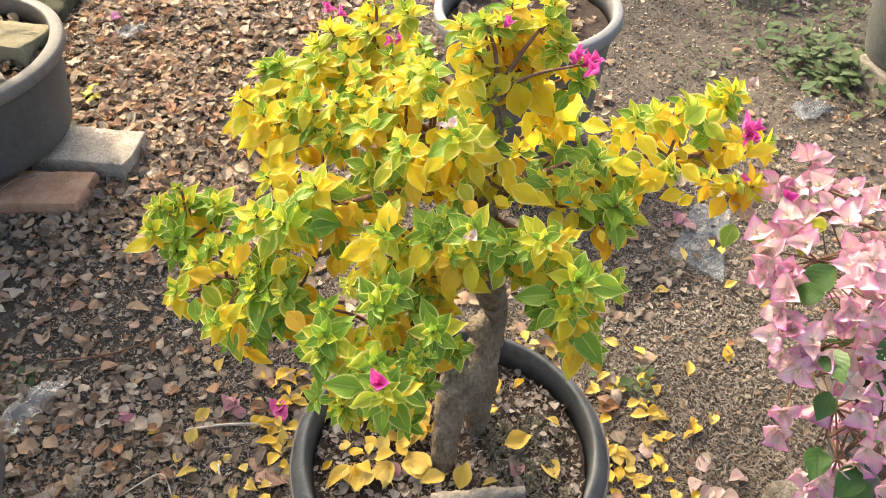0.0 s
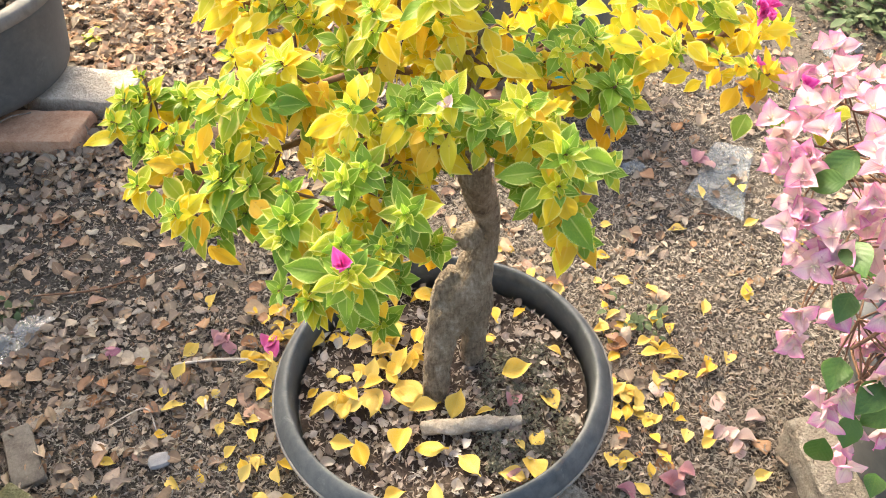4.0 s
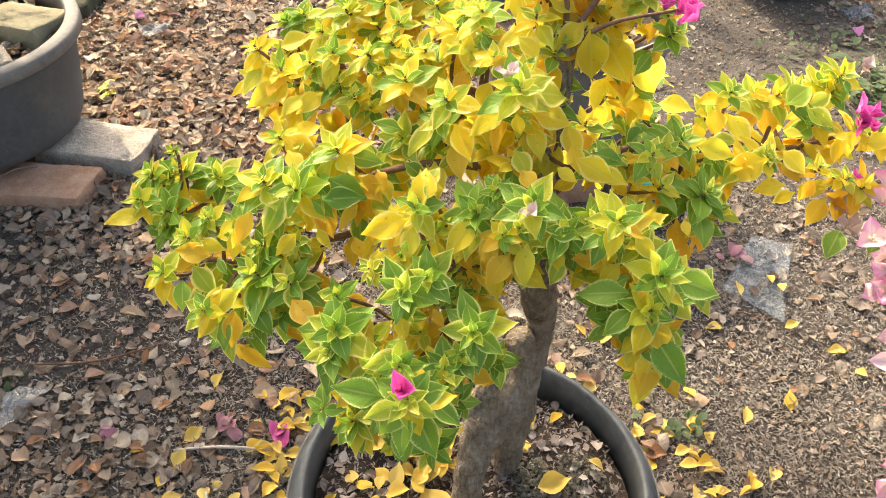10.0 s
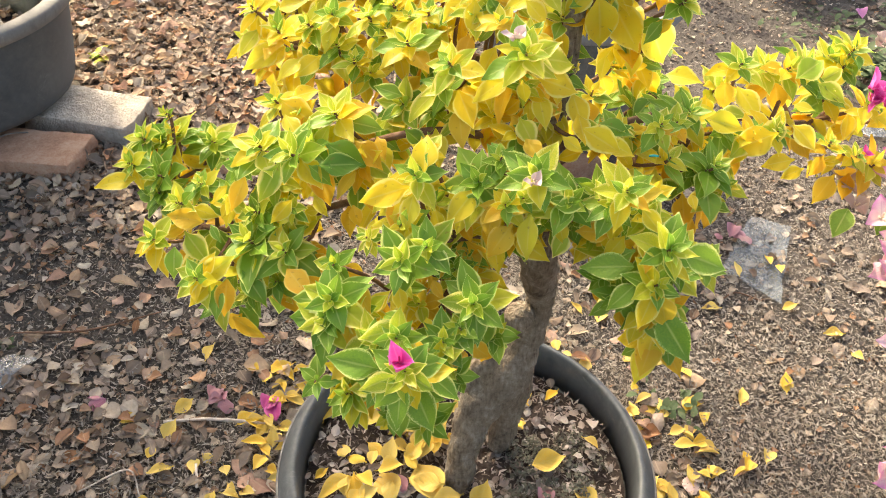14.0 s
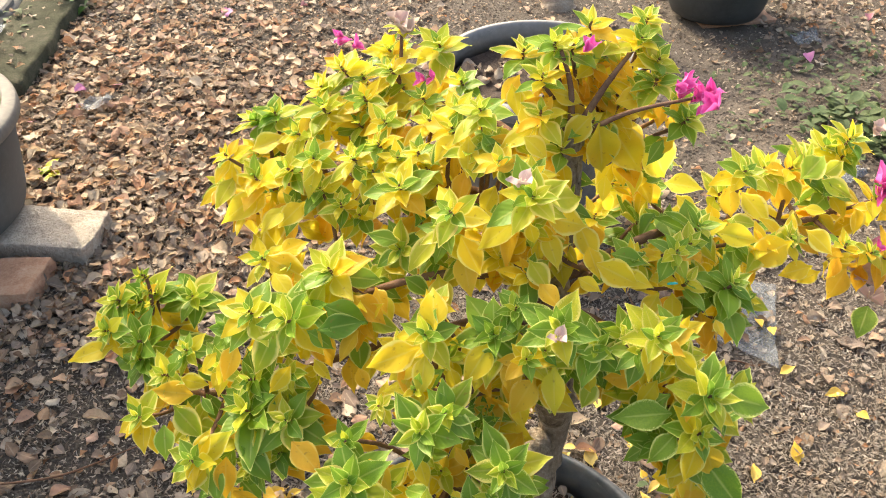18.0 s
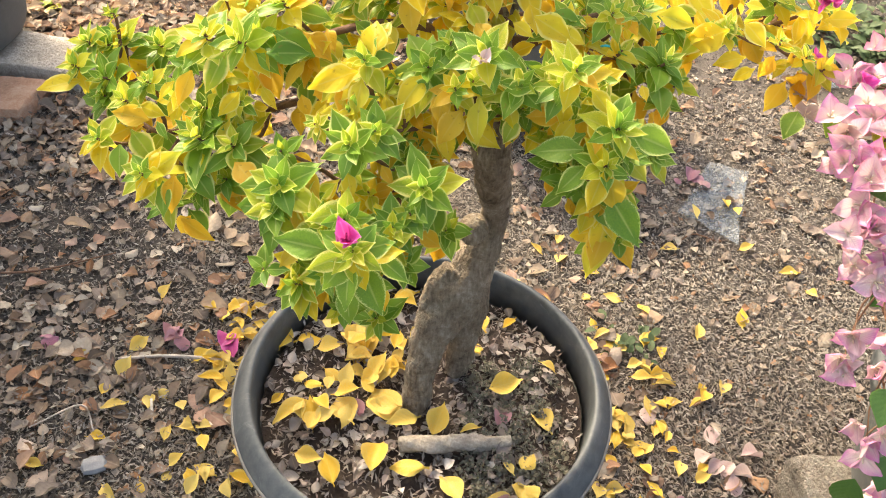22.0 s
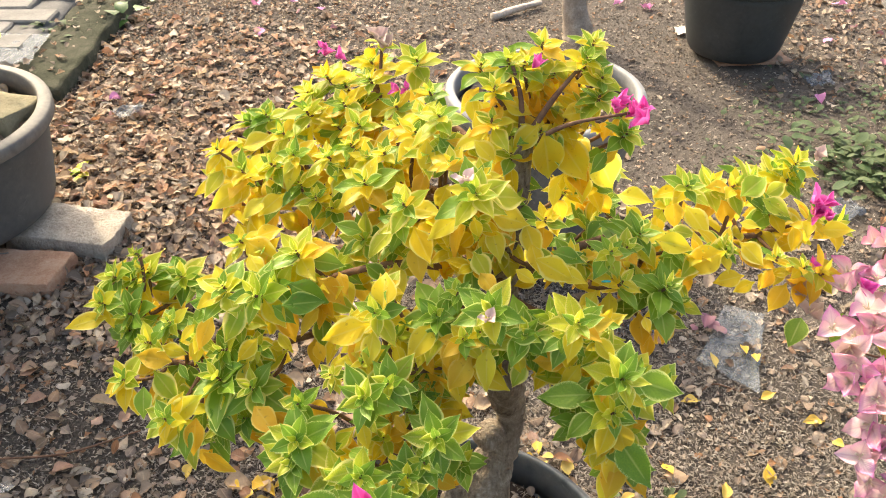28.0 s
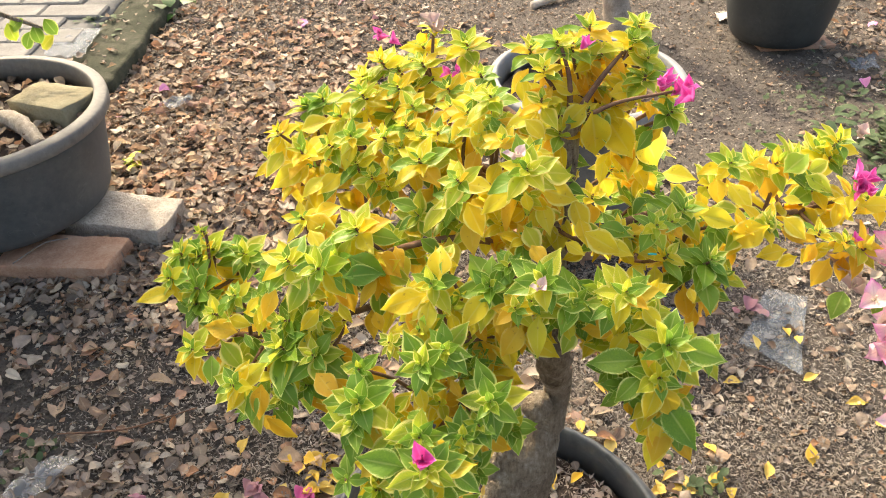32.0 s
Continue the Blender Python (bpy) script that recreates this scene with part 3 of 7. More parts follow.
# ---- pots ----
def pot(name, label, at, base, r_base, r_top, rim_z, lip, lip_h, body_mat, rim_mat, soil_z, soil_mat, seed, soil_label="", r_in=None, edge_mat=None, slope=False):
    """A turned plastic pot: body with a wall, a rolled rim, soil. base and rim_z are heights above the ground."""
    e = thing(name, label, "plant pot", (at[0], at[1], base))
    h = rim_z - base
    w = 0.006
    ri = r_in or r_top - 0.01
    body = [(0.0, 0.0), (r_base * 0.6, 0.004), (r_base * 0.97, 0.0), (r_base, 0.006)]
    for s in np.linspace(0.1, 1, 9):
        body.append((r_base + (r_top - r_base) * s**0.8, h * s - lip_h * s))
    inner = [(ri, h - lip_h), (ri - (r_top - r_base) * 0.5, h * 0.45), (r_base - w, 0.02), (0.0, 0.02)]
    sub("body", lathe(body + inner, body_mat, 72, 0.004, seed), e)
    low = max(soil_z - base - 0.02, h * 0.3) if soil_z else h - lip_h
    lipc = [(ri - 0.4 * (r_top - r_base) * (h - low) / h - 0.003, low), (ri - 0.001, h - 0.008), (ri, h - 0.004), (ri + 0.002, h - 0.001), (ri + 0.004, h), ((ri + lip) / 2, h - 0.001), (lip - 0.004, h - 0.003), (lip - 0.0015, h - 0.005), (lip, h - 0.008), (lip + 0.001, h - lip_h * 0.5), (lip + 0.001, h - lip_h * 0.9), (lip - 0.001, h - lip_h * 0.97), (lip - 0.005, h - lip_h), (r_top - 0.001, h - lip_h - 0.001)]
    if slope:
        lipc = lipc[:2] + [(ri, h - 0.003), (ri + 0.0015, h - 0.0005), (ri + 0.004, h)] + [(ri + 0.004 + (lip - ri - 0.004) * s, h - lip_h * 0.86 * s**1.5) for s in (0.15, 0.3, 0.45, 0.6, 0.75, 0.88, 0.96)] + [(lip, h - lip_h * 0.90), (lip - 0.001, h - lip_h * 0.97), (lip - 0.006, h - lip_h), (r_top - 0.001, h - lip_h - 0.001)]
    sub("rim", lathe(lipc, rim_mat, 96, 0.004, seed), e, "rolled plastic rim")
    if edge_mat:
        ring = [(lip + 0.0005 + 0.0022 * math.cos(q), h - lip_h + 0.001 + 0.0022 * math.sin(q)) for q in np.linspace(0, 6.283, 9)[:-1]]
        sub("rim_edge", lathe(ring, edge_mat, 96, 0.004, seed), e, "pale worn lower edge of the rim")
    if soil_z:
        n, segs = 18, 48
        vv = []
        for q in range(1, n + 1):
            for s in range(segs):
                a = 2 * math.pi * s / segs
                r = (ri - 0.007) * q / n
                x, y = r * math.cos(a), r * math.sin(a)
                z = soil_z - base + 0.012 * noise.noise(Vector((x * 16 + seed, y * 16, seed))) + 0.005 * noise.noise(Vector((x * 60, y * 60, seed)))
                vv.append((x, y, z))
        i, j = np.meshgrid(np.arange(n - 1), np.arange(segs), indexing="ij")
        j2 = (j + 1) % segs
        f = np.stack([i * segs + j, i * segs + j2, (i + 1) * segs + j2, (i + 1) * segs + j], -1).reshape(-1, 4)
        c = np.mean(np.array(vv[:segs]), 0)
        v = np.vstack([np.array(vv), c[None]])
        cap = np.array([[len(v) - 1, s, (s + 1) % segs, (s + 2) % segs] for s in range(0, segs, 2)], int)
        sub("soil", mesh_of("soil", v, np.vstack([f, cap]), soil_mat), e, soil_label)
    return e


MAIN = (-0.008, 0.722)
pot("plant_pot", "dark grey plastic pot with scuffed rim and fallen leaves", MAIN, 0.040, 0.181, 0.212, 0.222, 0.230, 0.028, POT, POT_RIM, 0.168, SOIL_DARK, 1.0, "dark soil with dry leaf bits", 0.207, RIM_DUSTY, True)
LEFT = (-1.178, 1.71)
pot("plant_pot", "large shallow grey pot with dusty beige rim on bricks", LEFT, 0.068, 0.245, 0.275, 0.30, 0.292, 0.03, POT_SLATE, RIM_DUSTY, 0.245, SOIL_DARK, 2.0, "soil with dry leaves", 0.262)
BACK = (0.168, 1.73)
pot("plant_pot", "dark pot with pale dusty rim on red bricks", BACK, 0.07, 0.15, 0.19, 0.38, 0.205, 0.03, POT, RIM_PALE, 0.33, SOIL_DARK, 3.0, "dark soil", 0.185)
NEAR = (-0.765, 0.585)
pot("plant_pot", "shiny black plastic pot with rolled rim", NEAR, 0.05, 0.110, 0.152, 0.31, 0.172, 0.03, POT_BLACK, POT_BLACK, 0.25, SOIL_DARK, 4.0, "soil with dry leaves", 0.128)
FAR = (0.878, 2.80)
pot("plant_pot", "black matt plastic pot standing on a brick", FAR, 0.022, 0.142, 0.190, 0.272, 0.205, 0.025, POT_FAR, POT_FAR, 0.22, SOIL_DARK, 5.0, "dark soil", 0.178)
SIDE = (1.222, 2.0)
pot("plant_pot", "slate grey plastic pot on a rough stone", SIDE, 0.07, 0.13, 0.16, 0.33, 0.175, 0.025, POT, POT_RIM, 0.29, SOIL_DARK, 6.0, "dark soil", 0.152)
RIGHT = (0.68, 0.67)
pot("plant_pot", "dark grey plastic pot on a pale stone block", RIGHT, 0.085, 0.125, 0.155, 0.30, 0.17, 0.028, POT, POT_RIM, 0.26, SOIL_DARK, 7.0, "dark soil", 0.147)


def block(name, label, category, me, at, turn=0.0, tip=(0, 0), group=""):
    o = new(name, me)
    o.matrix_world = pose(*at, tip[0], tip[1], turn)
    return tagged(o, label, category, group)


def brick_mesh(name, mat, size, seed):
    return boulder(name, size, mat, seed, 0.10, 9, 0.6, 0.06)


# bricks and stones
block("brick", "pale brick coated with old mortar beside the large pot", "brick", brick_mesh("brick", MORTAR, (0.235, 0.135, 0.072), 1.0), (-0.884, 1.690, 0.015), -9)
block("brick", "worn red clay brick under the large pot", "brick", brick_mesh("brick", RED_BRICK, (0.255, 0.118, 0.066), 2.0), (-0.968, 1.537, 0.010), -2)
block("stone", "pale mossy stone under the large pot", "stone", boulder("stone", (0.16, 0.12, 0.068), MOSS, 3.0), (-1.24, 1.60, 0.034), 20)
block("stone", "rough grey stone propping up the leaf-filled pot", "stone", boulder("stone", (0.090, 0.130, 0.060), STONE, 4.2, 0.30, 12, 0.7, 0.10), (0.118, 0.580, 0.018), -32)
block("stone", "broad pale rough stone block under a pot", "stone", boulder("stone", (0.31, 0.215, 0.09), STONE, 5.0, 0.08, 14, 0.5, 0.08), (0.658, 0.645, 0.041), 6)
block("stone", "small mossy stone wedged under the black pot", "stone", boulder("stone", (0.125, 0.062, 0.080), MOSS, 6.1, 0.10, 8, 0.6, 0.10), (-0.638, 0.565, 0.028), 62)
block("stone", "green mossy stone beside the black pot", "stone", boulder("stone", (0.13, 0.10, 0.055), MOSS, 7.4, 0.16), (-0.665, 0.455, 0.02), 10)
block("brick", "red clay brick under the pale-rimmed pot", "brick", brick_mesh("brick", RED_BRICK, (0.24, 0.11, 0.072), 8.0), (0.13, 1.645, 0.033), 3)
block("brick", "red clay brick under the pale-rimmed pot", "brick", brick_mesh("brick", RED_BRICK, (0.24, 0.11, 0.072), 8.8), (0.17, 1.80, 0.033), -2)
block("brick", "sunken red brick under the far pot", "brick", brick_mesh("brick", RED_BRICK, (0.24, 0.12, 0.06), 9.5), (0.925, 2.765, -0.019), 8)
block("stone", "rough grey stone under the slate pot", "stone", boulder("stone", (0.19, 0.18, 0.075), STONE, 10.3, 0.12, 8, 0.6, 0.12), (1.185, 1.955, 0.034), 15)
block("pebble", "smooth blue-grey pebble lying on the soil", "pebble", boulder("pebble", (0.036, 0.028, 0.013), PEBBLE, 11.0, 0.05, 5, 1.0, 1.1), (-0.452, 0.707, 0.005), 20)


# ---- kerb and paving ----
def slab(name, x0, x1, y0, y1, top, mat, seed, label, category, lean=1.0):
    bm = bmesh.new()
    bmesh.ops.create_grid(bm, x_segments=24, y_segments=60, size=0.5)
    for v in bm.verts:
        edge = min(0.5 - abs(v.co.x), 0.5 - abs(v.co.y))
        x, y = x0 + (v.co.x + 0.5) * (x1 - x0), y0 + (v.co.y + 0.5) * (y1 - y0)
        x += 0.018 * noise.noise(Vector((x * 9, y * 9, seed))) - 0.13 * (y - 2.38) * lean
        z = top + 0.008 * noise.noise(Vector((x * 12, y * 12, seed))) - (0.006 if edge < 0.004 else 0)
        v.co = Vector((x, y, z))
    rim = [e for e in bm.edges if e.is_boundary]
    low = bmesh.ops.extrude_edge_only(bm, edges=rim)["geom"]
    for v in low:
        if isinstance(v, bmesh.types.BMVert):
            v.co.z = -0.05
    return tagged(new(name, from_bm(name, bm, mat)), label, category, kind="structure")


slab("kerb", -1.36, -1.18, 2.36, 4.4, 0.05, KERB, 1.0, "dark mossy concrete kerb edging the soil", "kerb", 0.1)
paved = slab("pavement", -2.6, -1.372, 2.36, 4.4, 0.055, SLAB, 2.0, "pale grey worn concrete paving", "pavement", 0.1)
slab("pavement", 1.55, 2.6, 3.15, 3.7, 0.04, SLAB, 3.0, "pale grey worn concrete paving", "pavement", 0.0)


def pavers(owner):
    """Worn pavers with open joints beside the kerb, in running bond."""
    bm = bmesh.new()
    bmesh.ops.create_cube(bm, size=1.0)
    bmesh.ops.scale(bm, vec=(0.217, 0.109, 0.03), verts=bm.verts)
    bmesh.ops.bevel(bm, geom=list(bm.edges), offset=0.006, segments=1, affect="EDGES")
    me = from_bm("paver", bm, PAVER, False)
    gen = np.random.default_rng(71)
    for row in range(9):
        for k in range(4):
            y = 2.44 + 0.112 * row
            x = -1.49 - 0.22 * k - 0.11 * (row % 2) - 0.013 * (y - 2.38)
            o = new("paver", me)
            o.parent = owner
            o.matrix_basis = pose(x, y, 0.052 + float(gen.normal(0, 0.002)), float(gen.normal(0, 0.6)), float(gen.normal(0, 0.6)), 0.8 + float(gen.normal(0, 0.6)))
            tagged(o)


pavers(paved)


def frames_many(d, up):
    y = d / np.linalg.norm(d, axis=1)[:, None]
    x = np.cross(y, up)
    x /= np.linalg.norm(x, axis=1)[:, None] + 1e-9
    return np.stack([x, y, np.cross(x, y)], 2)


def loose_turns(n, lean, gen):
    a = gen.uniform(0, 2 * np.pi, n)
    d = np.stack([np.cos(a), np.sin(a), gen.normal(0, lean, n)], 1)
    up = np.stack([gen.normal(0, lean, n), gen.normal(0, lean, n), np.ones(n)], 1)
    return frames_many(d, up)


# ---- the bougainvillea in the main pot ----
def limb_mesh(name, paths, mat, sides, rough):
    v, f = merge([tube(p, sides, rough) for p in paths])
    return mesh_of(name, v, f, mat)


LEG_A = [(-0.021, 0.714, 0.150, 0.0195), (-0.018, 0.717, 0.168, 0.0180), (-0.013, 0.727, 0.219, 0.0180), (-0.006, 0.735, 0.263, 0.0210), (0.006, 0.744, 0.303, 0.0265), (0.028, 0.753, 0.341, 0.0310), (0.042, 0.760, 0.379, 0.0235), (0.053, 0.761, 0.420, 0.0165), (0.056, 0.753, 0.466, 0.0145), (0.049, 0.726, 0.522, 0.0172), (0.043, 0.704, 0.570, 0.0185), (0.039, 0.703, 0.600, 0.0160), (0.040, 0.714, 0.640, 0.0135), (0.040, 0.733, 0.690, 0.0120), (0.046, 0.750, 0.740, 0.0115), (0.050, 0.762, 0.790, 0.0100)]
LEG_B = [(0.031, 0.772, 0.172, 0.0110), (0.033, 0.772, 0.186, 0.0155), (0.036, 0.771, 0.220, 0.0168), (0.040, 0.769, 0.265, 0.0180), (0.043, 0.766, 0.310, 0.0200), (0.041, 0.761, 0.350, 0.0190)]
HUMP = [(-0.010, 0.743, 0.290, 0.010), (-0.005, 0.745, 0.325, 0.0140), (0.004, 0.748, 0.360, 0.0140), (0.014, 0.752, 0.380, 0.0090)]
KNOB = [(0.046, 0.745, 0.452, 0.009), (0.039, 0.738, 0.454, 0.0135), (0.034, 0.731, 0.456, 0.0152), (0.029, 0.724, 0.458, 0.0138), (0.026, 0.719, 0.459, 0.0085), (0.025, 0.7175, 0.459, 0.002)]

# shoots by bough: where each one ends, and how long its widest leaves are
TIPS_TOP_LEFT = [(-0.135, 0.894, 0.788, 0.027), (-0.091, 0.881, 0.791, 0.025), (-0.080, 0.904, 0.821, 0.017), (-0.048, 0.918, 0.795, 0.027), (-0.114, 0.859, 0.775, 0.025), (-0.150, 0.859, 0.768, 0.026), (-0.064, 0.853, 0.778, 0.024), (-0.154, 0.891, 0.771, 0.025), (-0.099, 0.874, 0.770, 0.025), (-0.031, 0.839, 0.798, 0.023), (-0.117, 0.894, 0.779, 0.025), (-0.093, 0.916, 0.793, 0.025)]
TIPS_TOP = [(0.015, 0.795, 0.845, 0.022), (0.026, 0.767, 0.838, 0.022), (0.051, 0.790, 0.850, 0.022), (0.103, 0.793, 0.853, 0.025), (0.069, 0.793, 0.835, 0.022), (0.113, 0.776, 0.828, 0.021), (0.078, 0.795, 0.842, 0.020), (0.038, 0.776, 0.811, 0.021), (0.135, 0.778, 0.809, 0.017), (0.037, 0.788, 0.854, 0.021), (0.066, 0.806, 0.860, 0.022), (0.109, 0.808, 0.862, 0.022), (0.115, 0.784, 0.840, 0.022), (0.101, 0.777, 0.817, 0.022), (0.024, 0.753, 0.815, 0.021), (0.065, 0.763, 0.800, 0.021), (0.100, 0.801, 0.759, 0.023), (0.140, 0.819, 0.731, 0.024), (0.138, 0.764, 0.800, 0.022), (0.088, 0.782, 0.801, 0.022), (0.053, 0.801, 0.826, 0.022), (0.076, 0.795, 0.810, 0.022), (0.125, 0.820, 0.717, 0.024)]
TIPS_UPPER_LEFT = [(-0.210, 0.819, 0.723, 0.031), (-0.236, 0.834, 0.738, 0.019), (-0.223, 0.911, 0.729, 0.023), (-0.174, 0.845, 0.750, 0.025), (-0.182, 0.820, 0.731, 0.022), (-0.157, 0.810, 0.746, 0.024), (-0.202, 0.903, 0.738, 0.026), (-0.168, 0.877, 0.746, 0.025), (-0.135, 0.872, 0.762, 0.025), (-0.224, 0.897, 0.702, 0.027), (-0.253, 0.870, 0.683, 0.027), (-0.227, 0.823, 0.690, 0.025), (-0.178, 0.799, 0.706, 0.024), (-0.120, 0.782, 0.706, 0.023), (-0.106, 0.784, 0.748, 0.023)]
TIPS_MIDDLE = [(-0.123, 0.794, 0.756, 0.026), (-0.102, 0.799, 0.765, 0.024), (-0.084, 0.748, 0.757, 0.028), (-0.096, 0.819, 0.774, 0.023), (-0.042, 0.779, 0.789, 0.024), (-0.021, 0.765, 0.813, 0.023), (-0.046, 0.691, 0.772, 0.024), (-0.051, 0.709, 0.741, 0.023), (-0.086, 0.735, 0.705, 0.030), (-0.135, 0.785, 0.716, 0.021), (-0.069, 0.775, 0.771, 0.020), (-0.059, 0.814, 0.776, 0.023), (-0.037, 0.796, 0.797, 0.022), (-0.029, 0.752, 0.786, 0.021), (-0.013, 0.751, 0.794, 0.021), (-0.062, 0.771, 0.757, 0.022), (-0.060, 0.725, 0.709, 0.022), (-0.037, 0.709, 0.713, 0.021), (-0.012, 0.709, 0.747, 0.021), (-0.085, 0.780, 0.762, 0.022), (0.005, 0.744, 0.796, 0.021), (-0.120, 0.850, 0.755, 0.024)]
TIPS_INNER = [(0.011, 0.684, 0.787, 0.027), (0.041, 0.750, 0.785, 0.021), (-0.009, 0.722, 0.792, 0.019), (0.013, 0.694, 0.753, 0.018), (0.025, 0.711, 0.727, 0.021), (0.043, 0.740, 0.743, 0.022), (0.045, 0.755, 0.762, 0.022), (0.077, 0.770, 0.706, 0.023), (0.081, 0.700, 0.707, 0.021), (0.011, 0.679, 0.722, 0.020), (0.098, 0.806, 0.716, 0.024), (0.014, 0.710, 0.789, 0.020), (-0.007, 0.703, 0.720, 0.021)]
TIPS_MID_LEFT = [(-0.201, 0.681, 0.692, 0.029), (-0.170, 0.665, 0.697, 0.026), (-0.197, 0.734, 0.701, 0.024), (-0.139, 0.700, 0.715, 0.029), (-0.154, 0.804, 0.719, 0.030), (-0.177, 0.727, 0.695, 0.023), (-0.135, 0.719, 0.684, 0.022), (-0.114, 0.728, 0.681, 0.023), (-0.156, 0.676, 0.696, 0.021), (-0.137, 0.692, 0.677, 0.022), (-0.226, 0.705, 0.651, 0.023), (-0.194, 0.681, 0.656, 0.022), (-0.117, 0.686, 0.676, 0.022)]
TIPS_LEFT_PAD = [(-0.352, 0.755, 0.608, 0.020), (-0.329, 0.785, 0.613, 0.028), (-0.323, 0.747, 0.602, 0.028), (-0.316, 0.779, 0.650, 0.013), (-0.282, 0.794, 0.611, 0.028), (-0.284, 0.690, 0.617, 0.022), (-0.308, 0.673, 0.587, 0.023), (-0.253, 0.622, 0.592, 0.024), (-0.213, 0.657, 0.608, 0.034), (-0.269, 0.712, 0.623, 0.020), (-0.179, 0.641, 0.613, 0.026), (-0.175, 0.662, 0.642, 0.017), (-0.350, 0.789, 0.615, 0.027), (-0.316, 0.794, 0.619, 0.027), (-0.322, 0.739, 0.587, 0.026), (-0.238, 0.692, 0.622, 0.024), (-0.267, 0.673, 0.574, 0.024), (-0.209, 0.673, 0.626, 0.023), (-0.207, 0.648, 0.581, 0.023), (-0.213, 0.632, 0.569, 0.023), (-0.240, 0.630, 0.559, 0.024), (-0.182, 0.662, 0.613, 0.023), (-0.187, 0.634, 0.582, 0.023)]
TIPS_FRONT = [(-0.067, 0.637, 0.703, 0.027), (-0.018, 0.639, 0.700, 0.028), (0.023, 0.610, 0.730, 0.026), (0.088, 0.603, 0.726, 0.024), (0.080, 0.606, 0.711, 0.019), (0.003, 0.616, 0.696, 0.022), (0.051, 0.619, 0.701, 0.023), (-0.087, 0.648, 0.681, 0.021), (-0.061, 0.659, 0.711, 0.020), (-0.034, 0.648, 0.685, 0.020), (-0.053, 0.642, 0.675, 0.021), (-0.002, 0.646, 0.717, 0.020), (0.016, 0.618, 0.702, 0.019), (-0.029, 0.636, 0.662, 0.021), (-0.076, 0.613, 0.673, 0.020), (-0.006, 0.633, 0.657, 0.021), (0.022, 0.626, 0.660, 0.020), (0.035, 0.623, 0.682, 0.020), (0.056, 0.629, 0.674, 0.020), (0.073, 0.625, 0.708, 0.020), (0.111, 0.623, 0.708, 0.020), (0.073, 0.627, 0.658, 0.021), (0.091, 0.617, 0.655, 0.021), (0.095, 0.615, 0.698, 0.020)]
TIPS_LOW_FRONT = [(-0.124, 0.560, 0.639, 0.032), (-0.126, 0.589, 0.648, 0.020), (-0.128, 0.553, 0.623, 0.027), (-0.102, 0.610, 0.660, 0.015), (-0.073, 0.583, 0.663, 0.027), (-0.055, 0.593, 0.669, 0.022), (-0.016, 0.562, 0.643, 0.030), (-0.038, 0.544, 0.618, 0.022), (-0.063, 0.503, 0.629, 0.025), (-0.111, 0.533, 0.562, 0.029), (-0.134, 0.526, 0.583, 0.018), (-0.025, 0.553, 0.624, 0.020), (-0.100, 0.570, 0.618, 0.020), (-0.073, 0.590, 0.629, 0.020), (-0.032, 0.610, 0.632, 0.021), (-0.059, 0.584, 0.617, 0.021), (-0.024, 0.622, 0.638, 0.021), (0.003, 0.603, 0.565, 0.022), (-0.071, 0.527, 0.638, 0.019), (-0.090, 0.536, 0.623, 0.020), (-0.042, 0.532, 0.610, 0.020), (-0.086, 0.523, 0.585, 0.020), (-0.056, 0.525, 0.577, 0.020), (-0.112, 0.545, 0.575, 0.021), (-0.030, 0.545, 0.579, 0.021), (-0.077, 0.533, 0.538, 0.022), (-0.050, 0.546, 0.514, 0.022)]
TIPS_RIGHT_PAD = [(0.121, 0.574, 0.698, 0.025), (0.116, 0.565, 0.671, 0.027), (0.108, 0.612, 0.697, 0.020), (0.125, 0.615, 0.677, 0.020), (0.143, 0.612, 0.667, 0.020), (0.166, 0.622, 0.643, 0.021), (0.100, 0.585, 0.638, 0.020), (0.087, 0.608, 0.639, 0.021), (0.118, 0.576, 0.633, 0.020), (0.132, 0.575, 0.640, 0.020), (0.146, 0.591, 0.581, 0.022), (0.134, 0.586, 0.669, 0.020), (0.105, 0.595, 0.665, 0.020)]
TIPS_RIGHT_MID = [(0.145, 0.853, 0.676, 0.029), (0.163, 0.760, 0.698, 0.030), (0.202, 0.820, 0.690, 0.027), (0.125, 0.697, 0.724, 0.022), (0.143, 0.720, 0.712, 0.017), (0.181, 0.712, 0.676, 0.030), (0.094, 0.707, 0.711, 0.019), (0.124, 0.794, 0.683, 0.024), (0.146, 0.787, 0.685, 0.024), (0.110, 0.715, 0.699, 0.022), (0.194, 0.749, 0.691, 0.023), (0.139, 0.702, 0.688, 0.022), (0.169, 0.718, 0.667, 0.023), (0.189, 0.715, 0.640, 0.023), (0.199, 0.719, 0.653, 0.023)]
TIPS_RIGHT_ARM = [(0.242, 0.834, 0.707, 0.029), (0.208, 0.797, 0.727, 0.024), (0.321, 0.886, 0.694, 0.029), (0.331, 0.869, 0.693, 0.027), (0.289, 0.753, 0.680, 0.019), (0.336, 0.805, 0.690, 0.018), (0.324, 0.767, 0.659, 0.017), (0.262, 0.824, 0.712, 0.021), (0.218, 0.748, 0.686, 0.024), (0.242, 0.756, 0.687, 0.024), (0.284, 0.843, 0.706, 0.026), (0.339, 0.880, 0.705, 0.027), (0.305, 0.823, 0.687, 0.026), (0.364, 0.812, 0.676, 0.027), (0.353, 0.788, 0.636, 0.027)]
